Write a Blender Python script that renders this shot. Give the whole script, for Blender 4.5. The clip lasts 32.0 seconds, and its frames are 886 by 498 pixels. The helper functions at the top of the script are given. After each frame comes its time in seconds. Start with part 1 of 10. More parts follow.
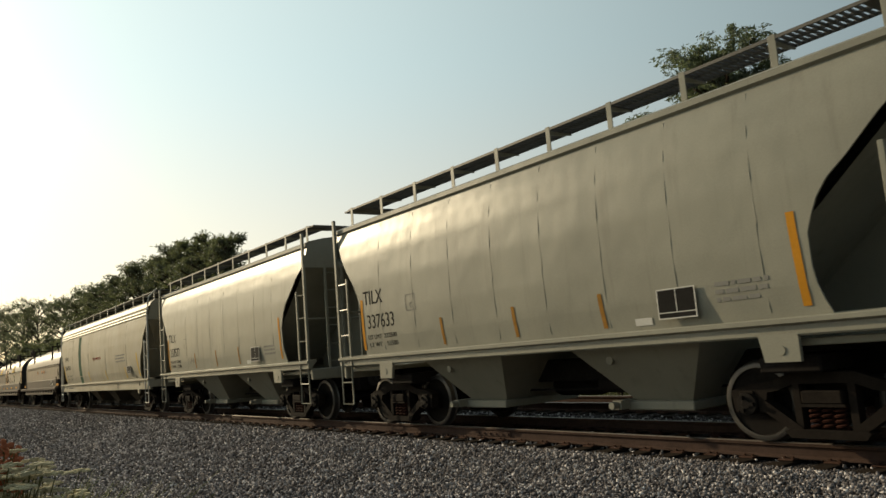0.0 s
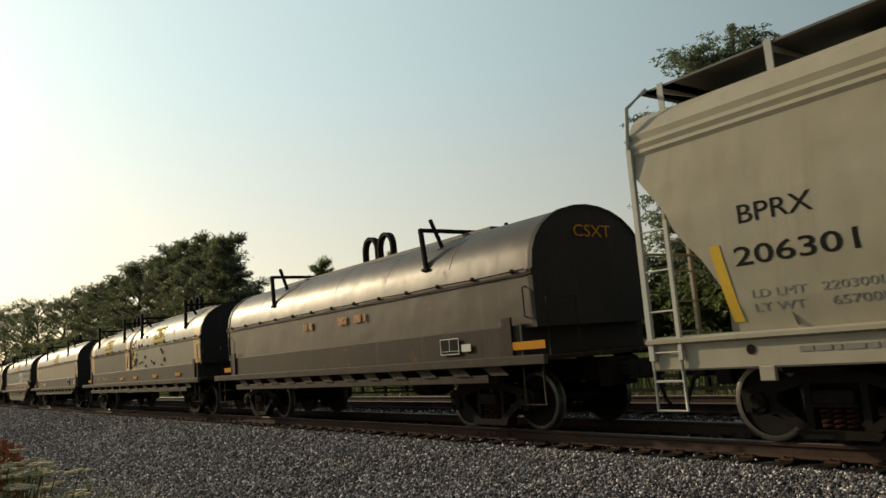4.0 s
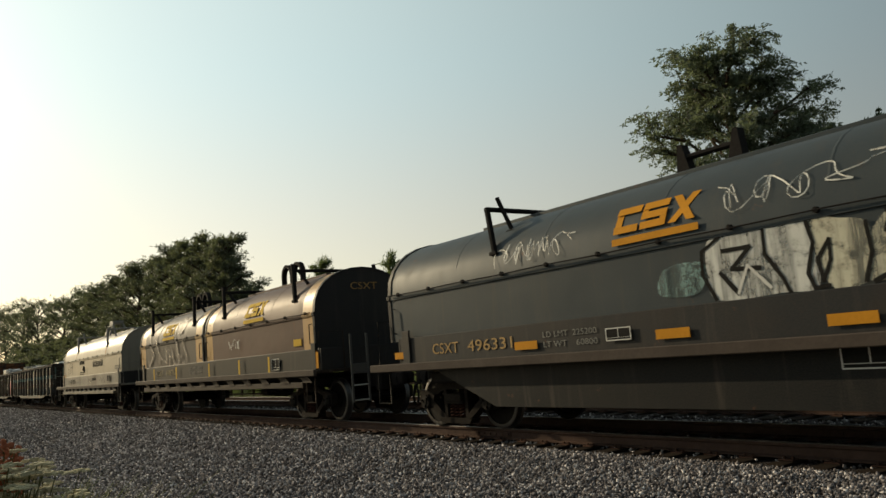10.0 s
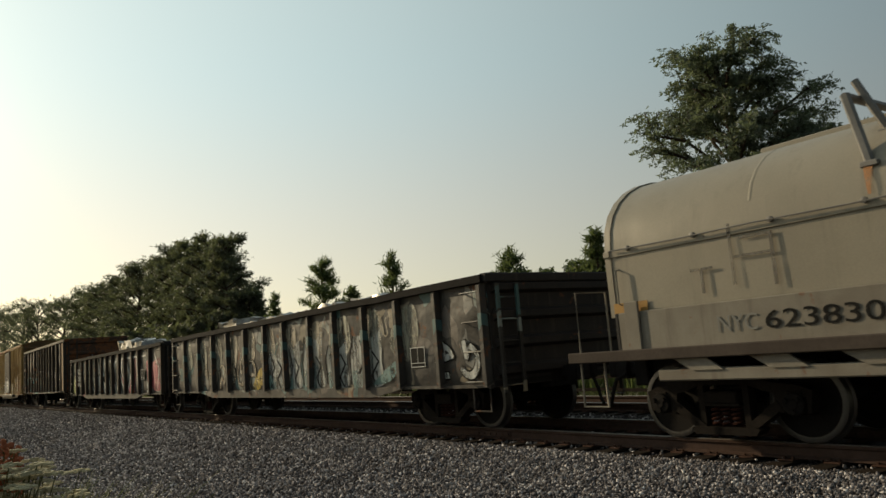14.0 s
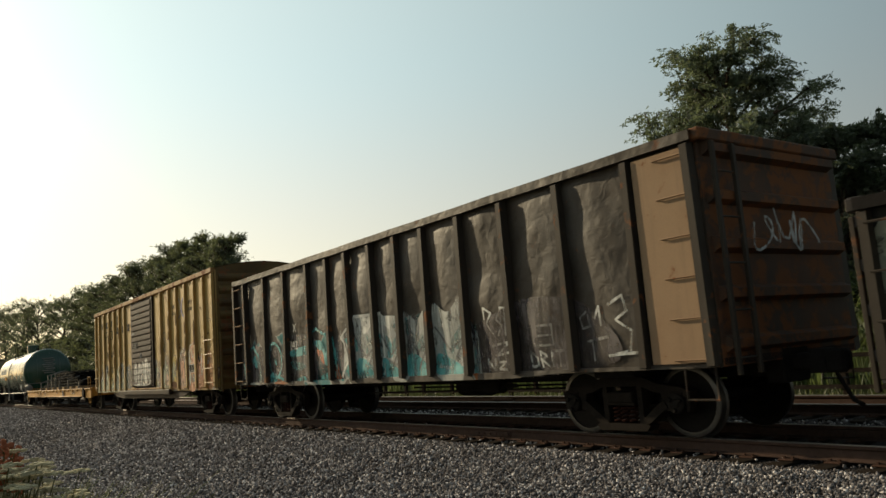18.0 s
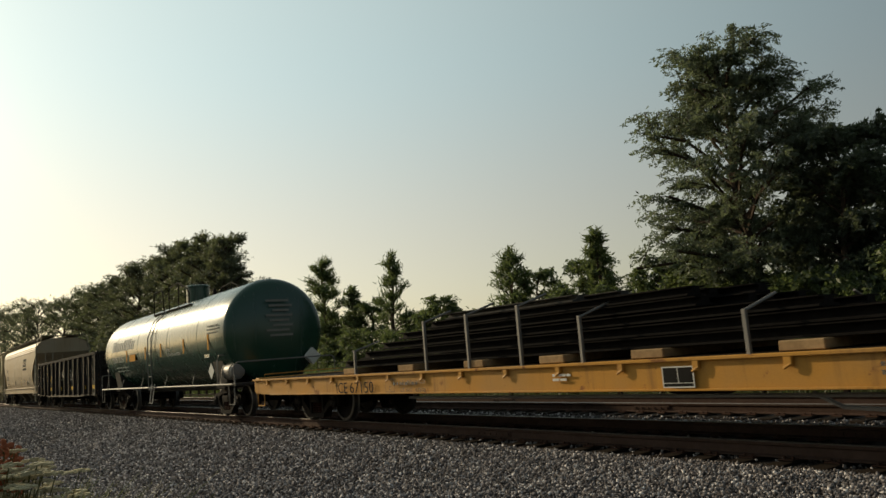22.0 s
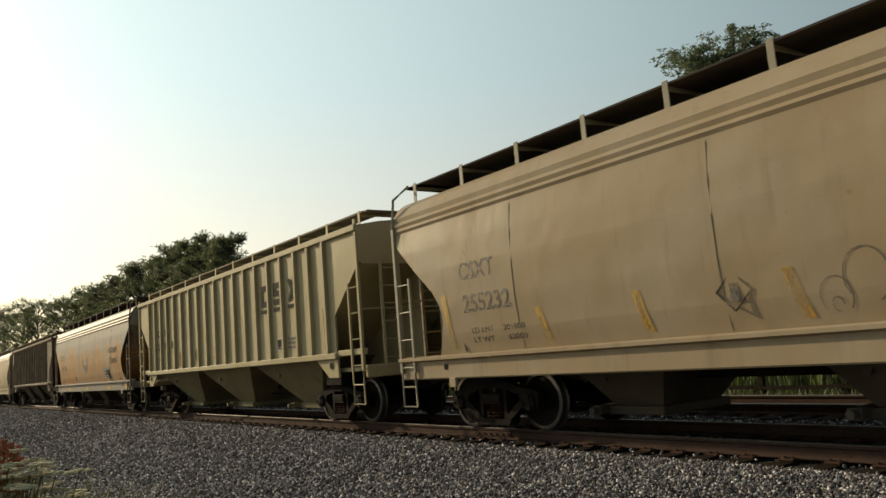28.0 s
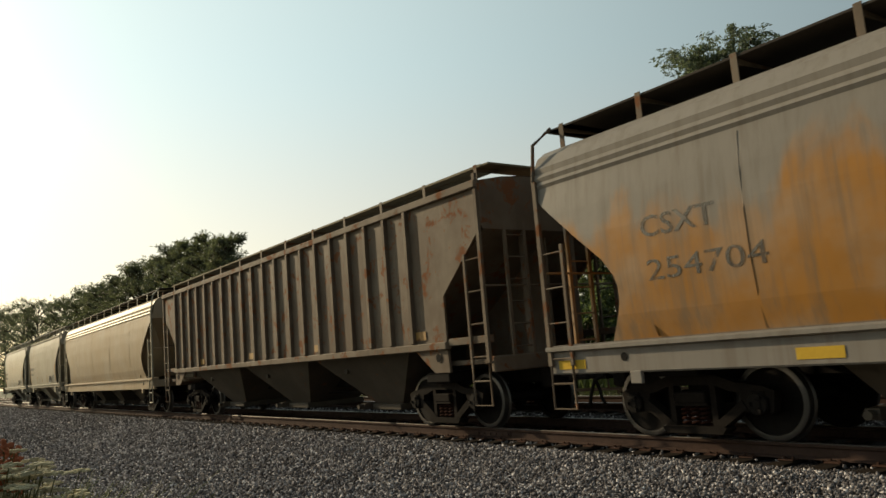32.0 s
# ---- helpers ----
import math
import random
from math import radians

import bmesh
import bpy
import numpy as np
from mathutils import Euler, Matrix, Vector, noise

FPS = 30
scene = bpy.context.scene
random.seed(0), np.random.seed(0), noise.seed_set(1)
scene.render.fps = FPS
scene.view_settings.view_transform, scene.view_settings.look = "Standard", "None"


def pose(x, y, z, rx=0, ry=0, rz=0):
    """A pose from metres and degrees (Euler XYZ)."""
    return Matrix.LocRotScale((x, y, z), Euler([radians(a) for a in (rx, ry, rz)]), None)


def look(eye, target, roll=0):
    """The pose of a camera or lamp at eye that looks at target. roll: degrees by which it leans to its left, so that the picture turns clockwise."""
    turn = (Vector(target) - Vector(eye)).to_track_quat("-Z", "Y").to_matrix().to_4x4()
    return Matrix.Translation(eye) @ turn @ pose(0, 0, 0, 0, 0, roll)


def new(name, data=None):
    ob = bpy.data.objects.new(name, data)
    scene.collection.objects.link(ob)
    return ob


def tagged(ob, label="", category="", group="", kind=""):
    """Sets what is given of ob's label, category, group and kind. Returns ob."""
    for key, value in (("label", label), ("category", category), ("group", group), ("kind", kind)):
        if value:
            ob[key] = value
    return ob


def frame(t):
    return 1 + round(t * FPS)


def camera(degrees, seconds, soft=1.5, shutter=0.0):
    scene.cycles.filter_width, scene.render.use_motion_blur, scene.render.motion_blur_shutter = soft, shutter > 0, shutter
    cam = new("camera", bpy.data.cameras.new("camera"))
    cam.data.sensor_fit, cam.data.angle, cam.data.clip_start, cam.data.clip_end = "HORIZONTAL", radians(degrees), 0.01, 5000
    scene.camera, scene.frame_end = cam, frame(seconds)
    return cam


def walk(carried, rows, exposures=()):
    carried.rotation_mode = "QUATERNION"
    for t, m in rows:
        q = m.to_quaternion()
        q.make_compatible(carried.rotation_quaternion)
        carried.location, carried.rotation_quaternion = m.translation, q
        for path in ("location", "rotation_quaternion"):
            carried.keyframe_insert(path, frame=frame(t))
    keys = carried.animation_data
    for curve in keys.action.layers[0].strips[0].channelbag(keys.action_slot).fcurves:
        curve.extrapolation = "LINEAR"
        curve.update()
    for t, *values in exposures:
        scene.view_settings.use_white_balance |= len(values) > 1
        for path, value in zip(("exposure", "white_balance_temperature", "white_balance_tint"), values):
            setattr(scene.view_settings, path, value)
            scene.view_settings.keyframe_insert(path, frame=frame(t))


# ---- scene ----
# World: x along the track (the train runs towards +x), y across it, z = 0 on the rail heads.
SECONDS = 32.0
SPEED = 9.826
EYE = (0.0, -9.026, 1.30)
cam = camera(60.0, SECONDS, soft=1.5, shutter=0.05)
AIM = look(EYE, (EYE[0] - 0.80045, EYE[1] + 0.58410, EYE[2] + 0.13453), roll=-4.635)
walk(cam, [(0.0, AIM), (SECONDS, AIM)], exposures=[(t, ev, 6900, 4) for t, ev in (
    (0.0, 0.1), (3.0, 0.05), (4.0, 0.0), (12.0, 0.0), (14.0, -0.12), (16.5, 0.0), (18.0, 0.1), (19.5, 0.18), (20.5, 0.12), (22.0, -0.12), (23.0, -0.08), (24.0, 0.0), (27.0, 0.12), (SECONDS, 0.1))])

# ---- light ----
SUN_AZ = radians(16.5)      # from -x towards -y
SUN_EL = radians(21)
to_sun = Vector((-math.cos(SUN_AZ) * math.cos(SUN_EL), -math.sin(SUN_AZ) * math.cos(SUN_EL), math.sin(SUN_EL)))
world = bpy.data.worlds.new("hazy_evening_sky")
scene.world = world
world.use_nodes = True
wn = world.node_tree.nodes
sky = wn.new("ShaderNodeTexSky")
sky.sky_type = "NISHITA"
sky.sun_disc = False
sky.sun_elevation = SUN_EL
sky.sun_rotation = math.atan2(to_sun.x, to_sun.y)
sky.air_density, sky.dust_density, sky.ozone_density, sky.altitude = 1.0, 1.3, 0.5, 100
# haze over the clear sky: it scatters the low sun forward, and is warm near the horizon
where = wn.new("ShaderNodeTexCoord")
toward = wn.new("ShaderNodeVectorMath")
toward.operation = "DOT_PRODUCT"
toward.inputs[1].default_value = to_sun
world.node_tree.links.new(where.outputs["Generated"], toward.inputs[0])
half_way = wn.new("ShaderNodeMath")
half_way.operation, half_way.use_clamp = "MULTIPLY_ADD", True
half_way.inputs[1].default_value, half_way.inputs[2].default_value = 0.5, 0.5
world.node_tree.links.new(toward.outputs["Value"], half_way.inputs[0])
fade = wn.new("ShaderNodeMath")
fade.operation = "POWER"
fade.inputs[1].default_value = 2.2
world.node_tree.links.new(half_way.outputs[0], fade.inputs[0])
slope = wn.new("ShaderNodeMath")
slope.operation = "MULTIPLY_ADD"
slope.inputs[1].default_value, slope.inputs[2].default_value = 1.04, -0.06
world.node_tree.links.new(fade.outputs[0], slope.inputs[0])
haze = wn.new("ShaderNodeMath")
haze.operation = "MAXIMUM"
haze.inputs[1].default_value = 0.2
world.node_tree.links.new(slope.outputs[0], haze.inputs[0])
height = wn.new("ShaderNodeSeparateXYZ")
world.node_tree.links.new(where.outputs["Generated"], height.inputs[0])
rise = wn.new("ShaderNodeMapRange")
rise.interpolation_type = "SMOOTHSTEP"
rise.inputs[1].default_value, rise.inputs[2].default_value = 0.10, 0.38
world.node_tree.links.new(height.outputs[2], rise.inputs[0])
tone = wn.new("ShaderNodeMix")
tone.data_type = "RGBA"
tone.inputs[6].default_value = (15.2, 13.2, 10.4, 1.0)
tone.inputs[7].default_value = (12.3, 14.8, 14.7, 1.0)
world.node_tree.links.new(rise.outputs[0], tone.inputs[0])
veil = wn.new("ShaderNodeMix")
veil.data_type, veil.blend_type = "RGBA", "ADD"
world.node_tree.links.new(haze.outputs[0], veil.inputs[0])
world.node_tree.links.new(tone.outputs[2], veil.inputs[7])
world.node_tree.links.new(sky.outputs[0], veil.inputs[6])
world.node_tree.links.new(veil.outputs[2], wn["Background"].inputs[0])
wn["Background"].inputs[1].default_value = 0.05
sun = new("sun", bpy.data.lights.new("sun", "SUN"))
sun.data.energy, sun.data.angle, sun.data.color = 4.4, radians(0.8), (1.0, 0.82, 0.58)
sun.matrix_world = look(to_sun * 50, (0, 0, 0))


# ---- materials ----
class Nodes:
    """Short way to a node tree."""

    def __init__(self, name):
        self.mat = bpy.data.materials.new(name)
        self.mat.use_nodes = True
        self.t = self.mat.node_tree
        self.bsdf = self.t.nodes["Principled BSDF"]

    def link(self, a, b):
        self.t.links.new(a, b)

    def node(self, kind, **values):
        n = self.t.nodes.new("ShaderNode" + kind)
        for k, v in values.items():
            if k == "noise_dimensions":
                n.noise_dimensions = v
            elif k == "operation":
                n.operation = v
            elif k == "feature":
                n.feature = v
            elif k == "blend":
                n.data_type, n.blend_type = "RGBA", v
        return n

    def coords(self, scale=(1, 1, 1), shift=True):
        """Object space in metres, moved by a chance amount from object to object."""
        tc, mp = self.node("TexCoord"), self.node("Mapping")
        mp.inputs["Scale"].default_value = scale
        if shift:
            add, info = self.node("VectorMath", operation="ADD"), self.node("ObjectInfo")
            mul = self.node("Math", operation="MULTIPLY")
            mul.inputs[1].default_value = 37.0
            self.link(info.outputs["Random"], mul.inputs[0])
            self.link(tc.outputs["Object"], add.inputs[0])
            self.link(mul.outputs[0], add.inputs[1])
            self.link(add.outputs[0], mp.inputs[0])
        else:
            self.link(tc.outputs["Object"], mp.inputs[0])
        return mp.outputs[0]

    def noise(self, vec, scale, detail=5.0, rough=0.6, distort=0.0):
        n = self.node("TexNoise")
        n.inputs["Scale"].default_value, n.inputs["Detail"].default_value = scale, detail
        n.inputs["Roughness"].default_value, n.inputs["Distortion"].default_value = rough, distort
        self.link(vec, n.inputs["Vector"])
        return n.outputs["Fac"]

    def step(self, fac, lo, hi, a=0.0, b=1.0):
        m = self.node("MapRange")
        m.interpolation_type = "SMOOTHSTEP"
        for i, v in zip((1, 2, 3, 4), (lo, hi, a, b)):
            m.inputs[i].default_value = v
        self.link(fac, m.inputs[0])
        return m.outputs[0]

    def math(self, op, a, b):
        m = self.node("Math", operation=op)
        for i, v in enumerate((a, b)):
            if isinstance(v, (int, float)):
                m.inputs[i].default_value = v
            else:
                self.link(v, m.inputs[i])
        return m.outputs[0]

    def mix(self, fac, a, b, blend="MIX"):
        m = self.node("Mix", blend=blend)
        for i, v in ((0, fac), (6, a), (7, b)):
            if isinstance(v, (int, float)):
                m.inputs[i].default_value = v
            elif isinstance(v, tuple):
                m.inputs[i].default_value = (*v, 1.0)
            else:
                self.link(v, m.inputs[i])
        return m.outputs[2]

    def bump(self, height, strength=0.3, distance=0.01):
        b = self.node("Bump")
        b.inputs["Strength"].default_value, b.inputs["Distance"].default_value = strength, distance
        self.link(height, b.inputs["Height"])
        self.link(b.outputs[0], self.bsdf.inputs["Normal"])

    def set(self, color=None, rough=None, metal=None, spec=None):
        for key, v in (("Base Color", color), ("Roughness", rough), ("Metallic", metal), ("Specular IOR Level", spec)):
            if v is None:
                continue
            if isinstance(v, tuple):
                self.bsdf.inputs[key].default_value = (*v, 1.0)
            elif isinstance(v, (int, float)):
                self.bsdf.inputs[key].default_value = v
            else:
                self.link(v, self.bsdf.inputs[key])
        return self.mat


RUST = (0.16, 0.065, 0.03)
GRIME = (0.09, 0.075, 0.06)


def paint(name, base, faded=None, grime=0.35, rust=0.12, rough=0.5, metal=0.0, dents=0.25, grime_col=GRIME, rust_col=RUST):
    """Weathered paint on steel: faded fields, dirt run down in streaks, rust in spots, shallow dents."""
    n = Nodes(name)
    faded = faded or tuple(min(1.0, c * 0.8 + 0.06) for c in base)
    v = n.coords()
    col = n.mix(n.step(n.noise(v, 0.7, 4), 0.35, 0.68), base, faded)
    runs = n.coords((5.0, 5.0, 0.35))
    streak = n.step(n.noise(runs, 1.0, 6, 0.65), 0.52, 0.78, 0.0, grime)
    col = n.mix(streak, col, grime_col)
    spots = n.noise(v, 3.2, 8, 0.68, 0.4)
    fac = n.step(spots, 0.70 - rust * 0.6, 0.76 - rust * 0.5)
    fac = n.math("MULTIPLY", fac, min(1.0, rust * 5))
    col = n.mix(fac, col, rust_col)
    fine = n.noise(v, 60.0, 3)
    col = n.mix(n.step(fine, 0.3, 0.7, 0.0, 0.14), col, grime_col)
    r = n.math("ADD", n.math("MULTIPLY", n.math("ADD", fac, streak), 0.3), rough)
    h = n.math("ADD", n.math("MULTIPLY", n.noise(v, 1.1, 2), 1.0), n.math("MULTIPLY", fine, 0.02))
    n.bump(h, dents, 0.06)
    return n.set(col, r, metal, 0.07 if rough > 0.48 else 0.2)


def plain(name, base, rough=0.6, metal=0.0, grain=40.0, vary=0.25, bump=0.2):
    n = Nodes(name)
    v = n.coords()
    dark = tuple(c * (1 - vary * 1.6) for c in base)
    lite = tuple(min(1, c * (1 + vary)) for c in base)
    col = n.mix(n.noise(v, 2.5, 4), dark, lite)
    f = n.noise(v, grain, 4)
    col = n.mix(n.step(f, 0.35, 0.7, 0, 0.4), col, dark)
    n.bump(f, bump, 0.004)
    return n.set(col, rough, metal, 0.03 if rough > 0.6 else 0.3)


def tagged_paint(name, base, palette, z0, z1, x0=-99, x1=99, cell=0.9, cover=0.5, line=(0.8, 0.8, 0.78), line_w=0.05, grime=0.4, rust=0.2, rough=0.55, crumple=0.0):
    """Weathered paint with a band of sprayed colour fields and outlines between the heights z0 and z1."""
    n = Nodes(name)
    v = n.coords((1, 1, 1), shift=False)
    faded = tuple(min(1.0, c * 0.8 + 0.03) for c in base)
    col = n.mix(n.step(n.noise(v, 0.7, 4), 0.35, 0.68), base, faded)
    w = n.node("TexNoise")
    w.inputs["Scale"].default_value, w.inputs["Detail"].default_value = 1.3, 2.0
    n.link(v, w.inputs["Vector"])
    warp = n.node("VectorMath", operation="SCALE")
    warp.inputs["Scale"].default_value = 0.9
    n.link(w.outputs["Color"], warp.inputs[0])
    add = n.node("VectorMath", operation="ADD")
    n.link(v, add.inputs[0])
    n.link(warp.outputs[0], add.inputs[1])
    flat = n.node("Mapping")
    flat.inputs["Scale"].default_value = (1.0, 0.0, 0.8)
    n.link(add.outputs[0], flat.inputs[0])
    vor = n.node("TexVoronoi", feature="F1")
    vor.inputs["Scale"].default_value = 1 / cell
    n.link(flat.outputs[0], vor.inputs["Vector"])
    edge = n.node("TexVoronoi", feature="DISTANCE_TO_EDGE")
    edge.inputs["Scale"].default_value = 1 / cell
    n.link(flat.outputs[0], edge.inputs["Vector"])
    sep = n.node("SeparateXYZ")
    n.link(vor.outputs["Color"], sep.inputs[0])
    ramp = n.node("ValToRGB")
    ramp.color_ramp.interpolation = "CONSTANT"
    while len(ramp.color_ramp.elements) < len(palette):
        ramp.color_ramp.elements.new(0.5)
    for i, c in enumerate(palette):
        ramp.color_ramp.elements[i].position = i / len(palette)
        ramp.color_ramp.elements[i].color = (*c, 1.0)
    n.link(sep.outputs[0], ramp.inputs[0])
    spray = n.mix(n.step(edge.outputs["Distance"], line_w, line_w + 0.015, 1, 0), ramp.outputs[0], line)
    pos = n.node("SeparateXYZ")
    n.link(v, pos.inputs[0])
    wob = n.math("MULTIPLY", n.math("SUBTRACT", n.noise(v, 0.8, 2), 0.5), 1.3)
    z = n.math("ADD", pos.outputs[2], wob)
    x = n.math("ADD", pos.outputs[0], wob)
    band = n.math("MULTIPLY", n.step(z, z0, z0 + 0.04), n.step(z, z1 - 0.04, z1, 1, 0))
    band = n.math("MULTIPLY", band, n.math("MULTIPLY", n.step(x, x0, x0 + 0.06), n.step(x, x1 - 0.06, x1, 1, 0)))
    band = n.math("MULTIPLY", band, n.step(sep.outputs[1], 1 - cover, 1 - cover + 0.01))
    col = n.mix(band, col, spray)
    runs = n.coords((5.0, 5.0, 0.35))
    streak = n.step(n.noise(runs, 1.0, 6, 0.65), 0.5, 0.78, 0.0, grime)
    col = n.mix(streak, col, GRIME)
    fac = n.step(n.noise(v, 2.6, 8, 0.68, 0.4), 0.70 - rust * 0.6, 0.78 - rust * 0.5)
    fac = n.math("MULTIPLY", fac, min(1.0, rust * 4))
    col = n.mix(fac, col, RUST)
    n.bump(n.math("ADD", n.noise(v, 1.1, 3), n.math("MULTIPLY", n.noise(v, 5.5, 3, 0.5, 0.6), crumple)), 0.4 + crumple, 0.1)
    return n.set(col, n.math("ADD", n.math("MULTIPLY", fac, 0.3), rough), spec=0.15)


def leaf_material(name, a, b, glow=0.35):
    n = Nodes(name)
    g = n.node("NewGeometry")
    ramp = n.mix(g.outputs["Random Per Island"], a, b)
    n.set(ramp, 0.55)
    tr = n.node("BsdfTranslucent")
    n.link(n.mix(0.4, ramp, (0.15, 0.19, 0.055)), tr.inputs[0])
    ms = n.node("MixShader")
    ms.inputs[0].default_value = glow
    n.link(n.bsdf.outputs[0], ms.inputs[1])
    n.link(tr.outputs[0], ms.inputs[2])
    n.link(ms.outputs[0], n.t.nodes["Material Output"].inputs[0])
    return n.mat


def gravel_material(name, scale=34.0, shade=(0.042, 0.037, 0.037), light=(0.09, 0.08, 0.079)):
    n = Nodes(name)
    v = n.coords(shift=False)
    vo = n.node("TexVoronoi", feature="F1")
    vo.inputs["Scale"].default_value = scale
    n.link(v, vo.inputs["Vector"])
    sep = n.node("SeparateXYZ")
    n.link(vo.outputs["Color"], sep.inputs[0])
    tone = n.step(n.math("POWER", sep.outputs[0], 1.6), 0.0, 1.0)
    col = n.mix(tone, shade, light)
    # gaps between the stones darkened: crevice shade put into the colour
    col = n.mix(n.step(vo.outputs["Distance"], 0.25, 0.6, 0, 0.85), col, (0.024, 0.022, 0.022))
    col = n.mix(n.step(n.noise(v, 0.35, 4), 0.45, 0.7, 0, 0.45), col, (0.03, 0.024, 0.019))
    n.bump(n.math("SUBTRACT", 1.0, vo.outputs["Distance"]), 1.0, 0.04)
    return n.set(col, 0.9, spec=0.03)


def stone_material(name):
    n = Nodes(name)
    g = n.node("NewGeometry")
    ramp = n.node("ValToRGB")
    cols = ((0.0, (0.056, 0.050, 0.051)), (0.45, (0.145, 0.131, 0.133)), (0.80, (0.30, 0.275, 0.275)), (0.95, (0.62, 0.58, 0.575)))
    while len(ramp.color_ramp.elements) < len(cols):
        ramp.color_ramp.elements.new(0.5)
    for e, (p, c) in zip(ramp.color_ramp.elements, cols):
        e.position, e.color = p, (*c, 1)
    n.link(g.outputs["Random Per Island"], ramp.inputs[0])
    v = n.coords(shift=False)
    col = n.mix(n.step(n.noise(v, 90, 3), 0.35, 0.7, 0, 0.4), ramp.outputs[0], (0.05, 0.045, 0.04))
    n.bump(n.noise(v, 120, 3), 0.4, 0.004)
    return n.set(col, 0.9, spec=0.03)


MAT = {
    "steel_dark": plain("dark_oily_steel", (0.020, 0.0178, 0.0172), 0.8, 0.0, 30, 0.4),
    "frame_iron": plain("cast_iron_truck", (0.0198, 0.016, 0.0137), 0.8, 0.0, 25, 0.45),
    "spring": plain("rusty_spring_steel", (0.0375, 0.015, 0.011), 0.7, 0.0, 30, 0.4),
    "wheel": plain("worn_wheel_steel", (0.0155, 0.0135, 0.0125), 0.65, 0.1, 30, 0.4),
    "tread": plain("bright_wheel_tread", (0.10, 0.094, 0.09), 0.4, 0.7, 30, 0.2),
    "rail_side": plain("rusty_rail_web", (0.068, 0.044, 0.036), 0.8, 0.0, 18, 0.35, 0.4),
    "rail_head": plain("polished_rail_head", (0.22, 0.19, 0.17), 0.45, 0.6, 20, 0.2),
    "rust_plate": plain("orange_rusted_plate", (0.070, 0.040, 0.030), 0.85, 0.0, 18, 0.4, 0.4),
    "tie": plain("creosoted_wood", (0.027, 0.0204, 0.0162), 0.9, 0.0, 14, 0.5, 0.6),
    "gravel": gravel_material("grey_crushed_stone"),
    "stone": stone_material("loose_ballast_stone"),
    "white_ladder": paint("dusty_white_paint", (0.409, 0.396, 0.363), None, 0.3, 0.06, 0.5, 0, 0.0),
    "grating": plain("galvanised_grating", (0.096, 0.09, 0.084), 0.6, 0.3, 30, 0.3),
    "dusty_grating": plain("tan_dusted_grating", (0.17, 0.145, 0.10), 0.7, 0.1, 30, 0.3),
    "walk_grey": plain("brown_grey_walkway_steel", (0.060, 0.050, 0.043), 0.75, 0.0, 20, 0.3),
    "black_mark": plain("black_stencil_paint", (0.018, 0.017, 0.016), 0.75, 0.0, 25, 0.3, 0.0),
    "white_mark": plain("white_stencil_paint", (0.54, 0.525, 0.495), 0.75, 0.0, 25, 0.15, 0.0),
    "ink_worn": plain("worn_dark_stencil_ink", (0.045, 0.040, 0.036), 0.75, 0.0, 9, 0.5, 0.0),
    "grey_mark": plain("faded_grey_stencil_paint", (0.196, 0.189, 0.175), 0.75, 0.0, 25, 0.15, 0.0),
    "yellow_mark": plain("yellow_stencil_paint", (0.518, 0.331, 0.0504), 0.75, 0.0, 25, 0.15, 0.0),
    "old_tape": plain("dulled_amber_tape", (0.30, 0.15, 0.035), 0.7, 0.0, 25, 0.3, 0.0),
    "orange_mark": plain("amber_reflector_tape", (0.46, 0.205, 0.024), 0.7, 0.0, 25, 0.15, 0.0),
    "red_mark": plain("red_stencil_paint", (0.304, 0.04, 0.028), 0.75, 0.0, 25, 0.15, 0.0),
}


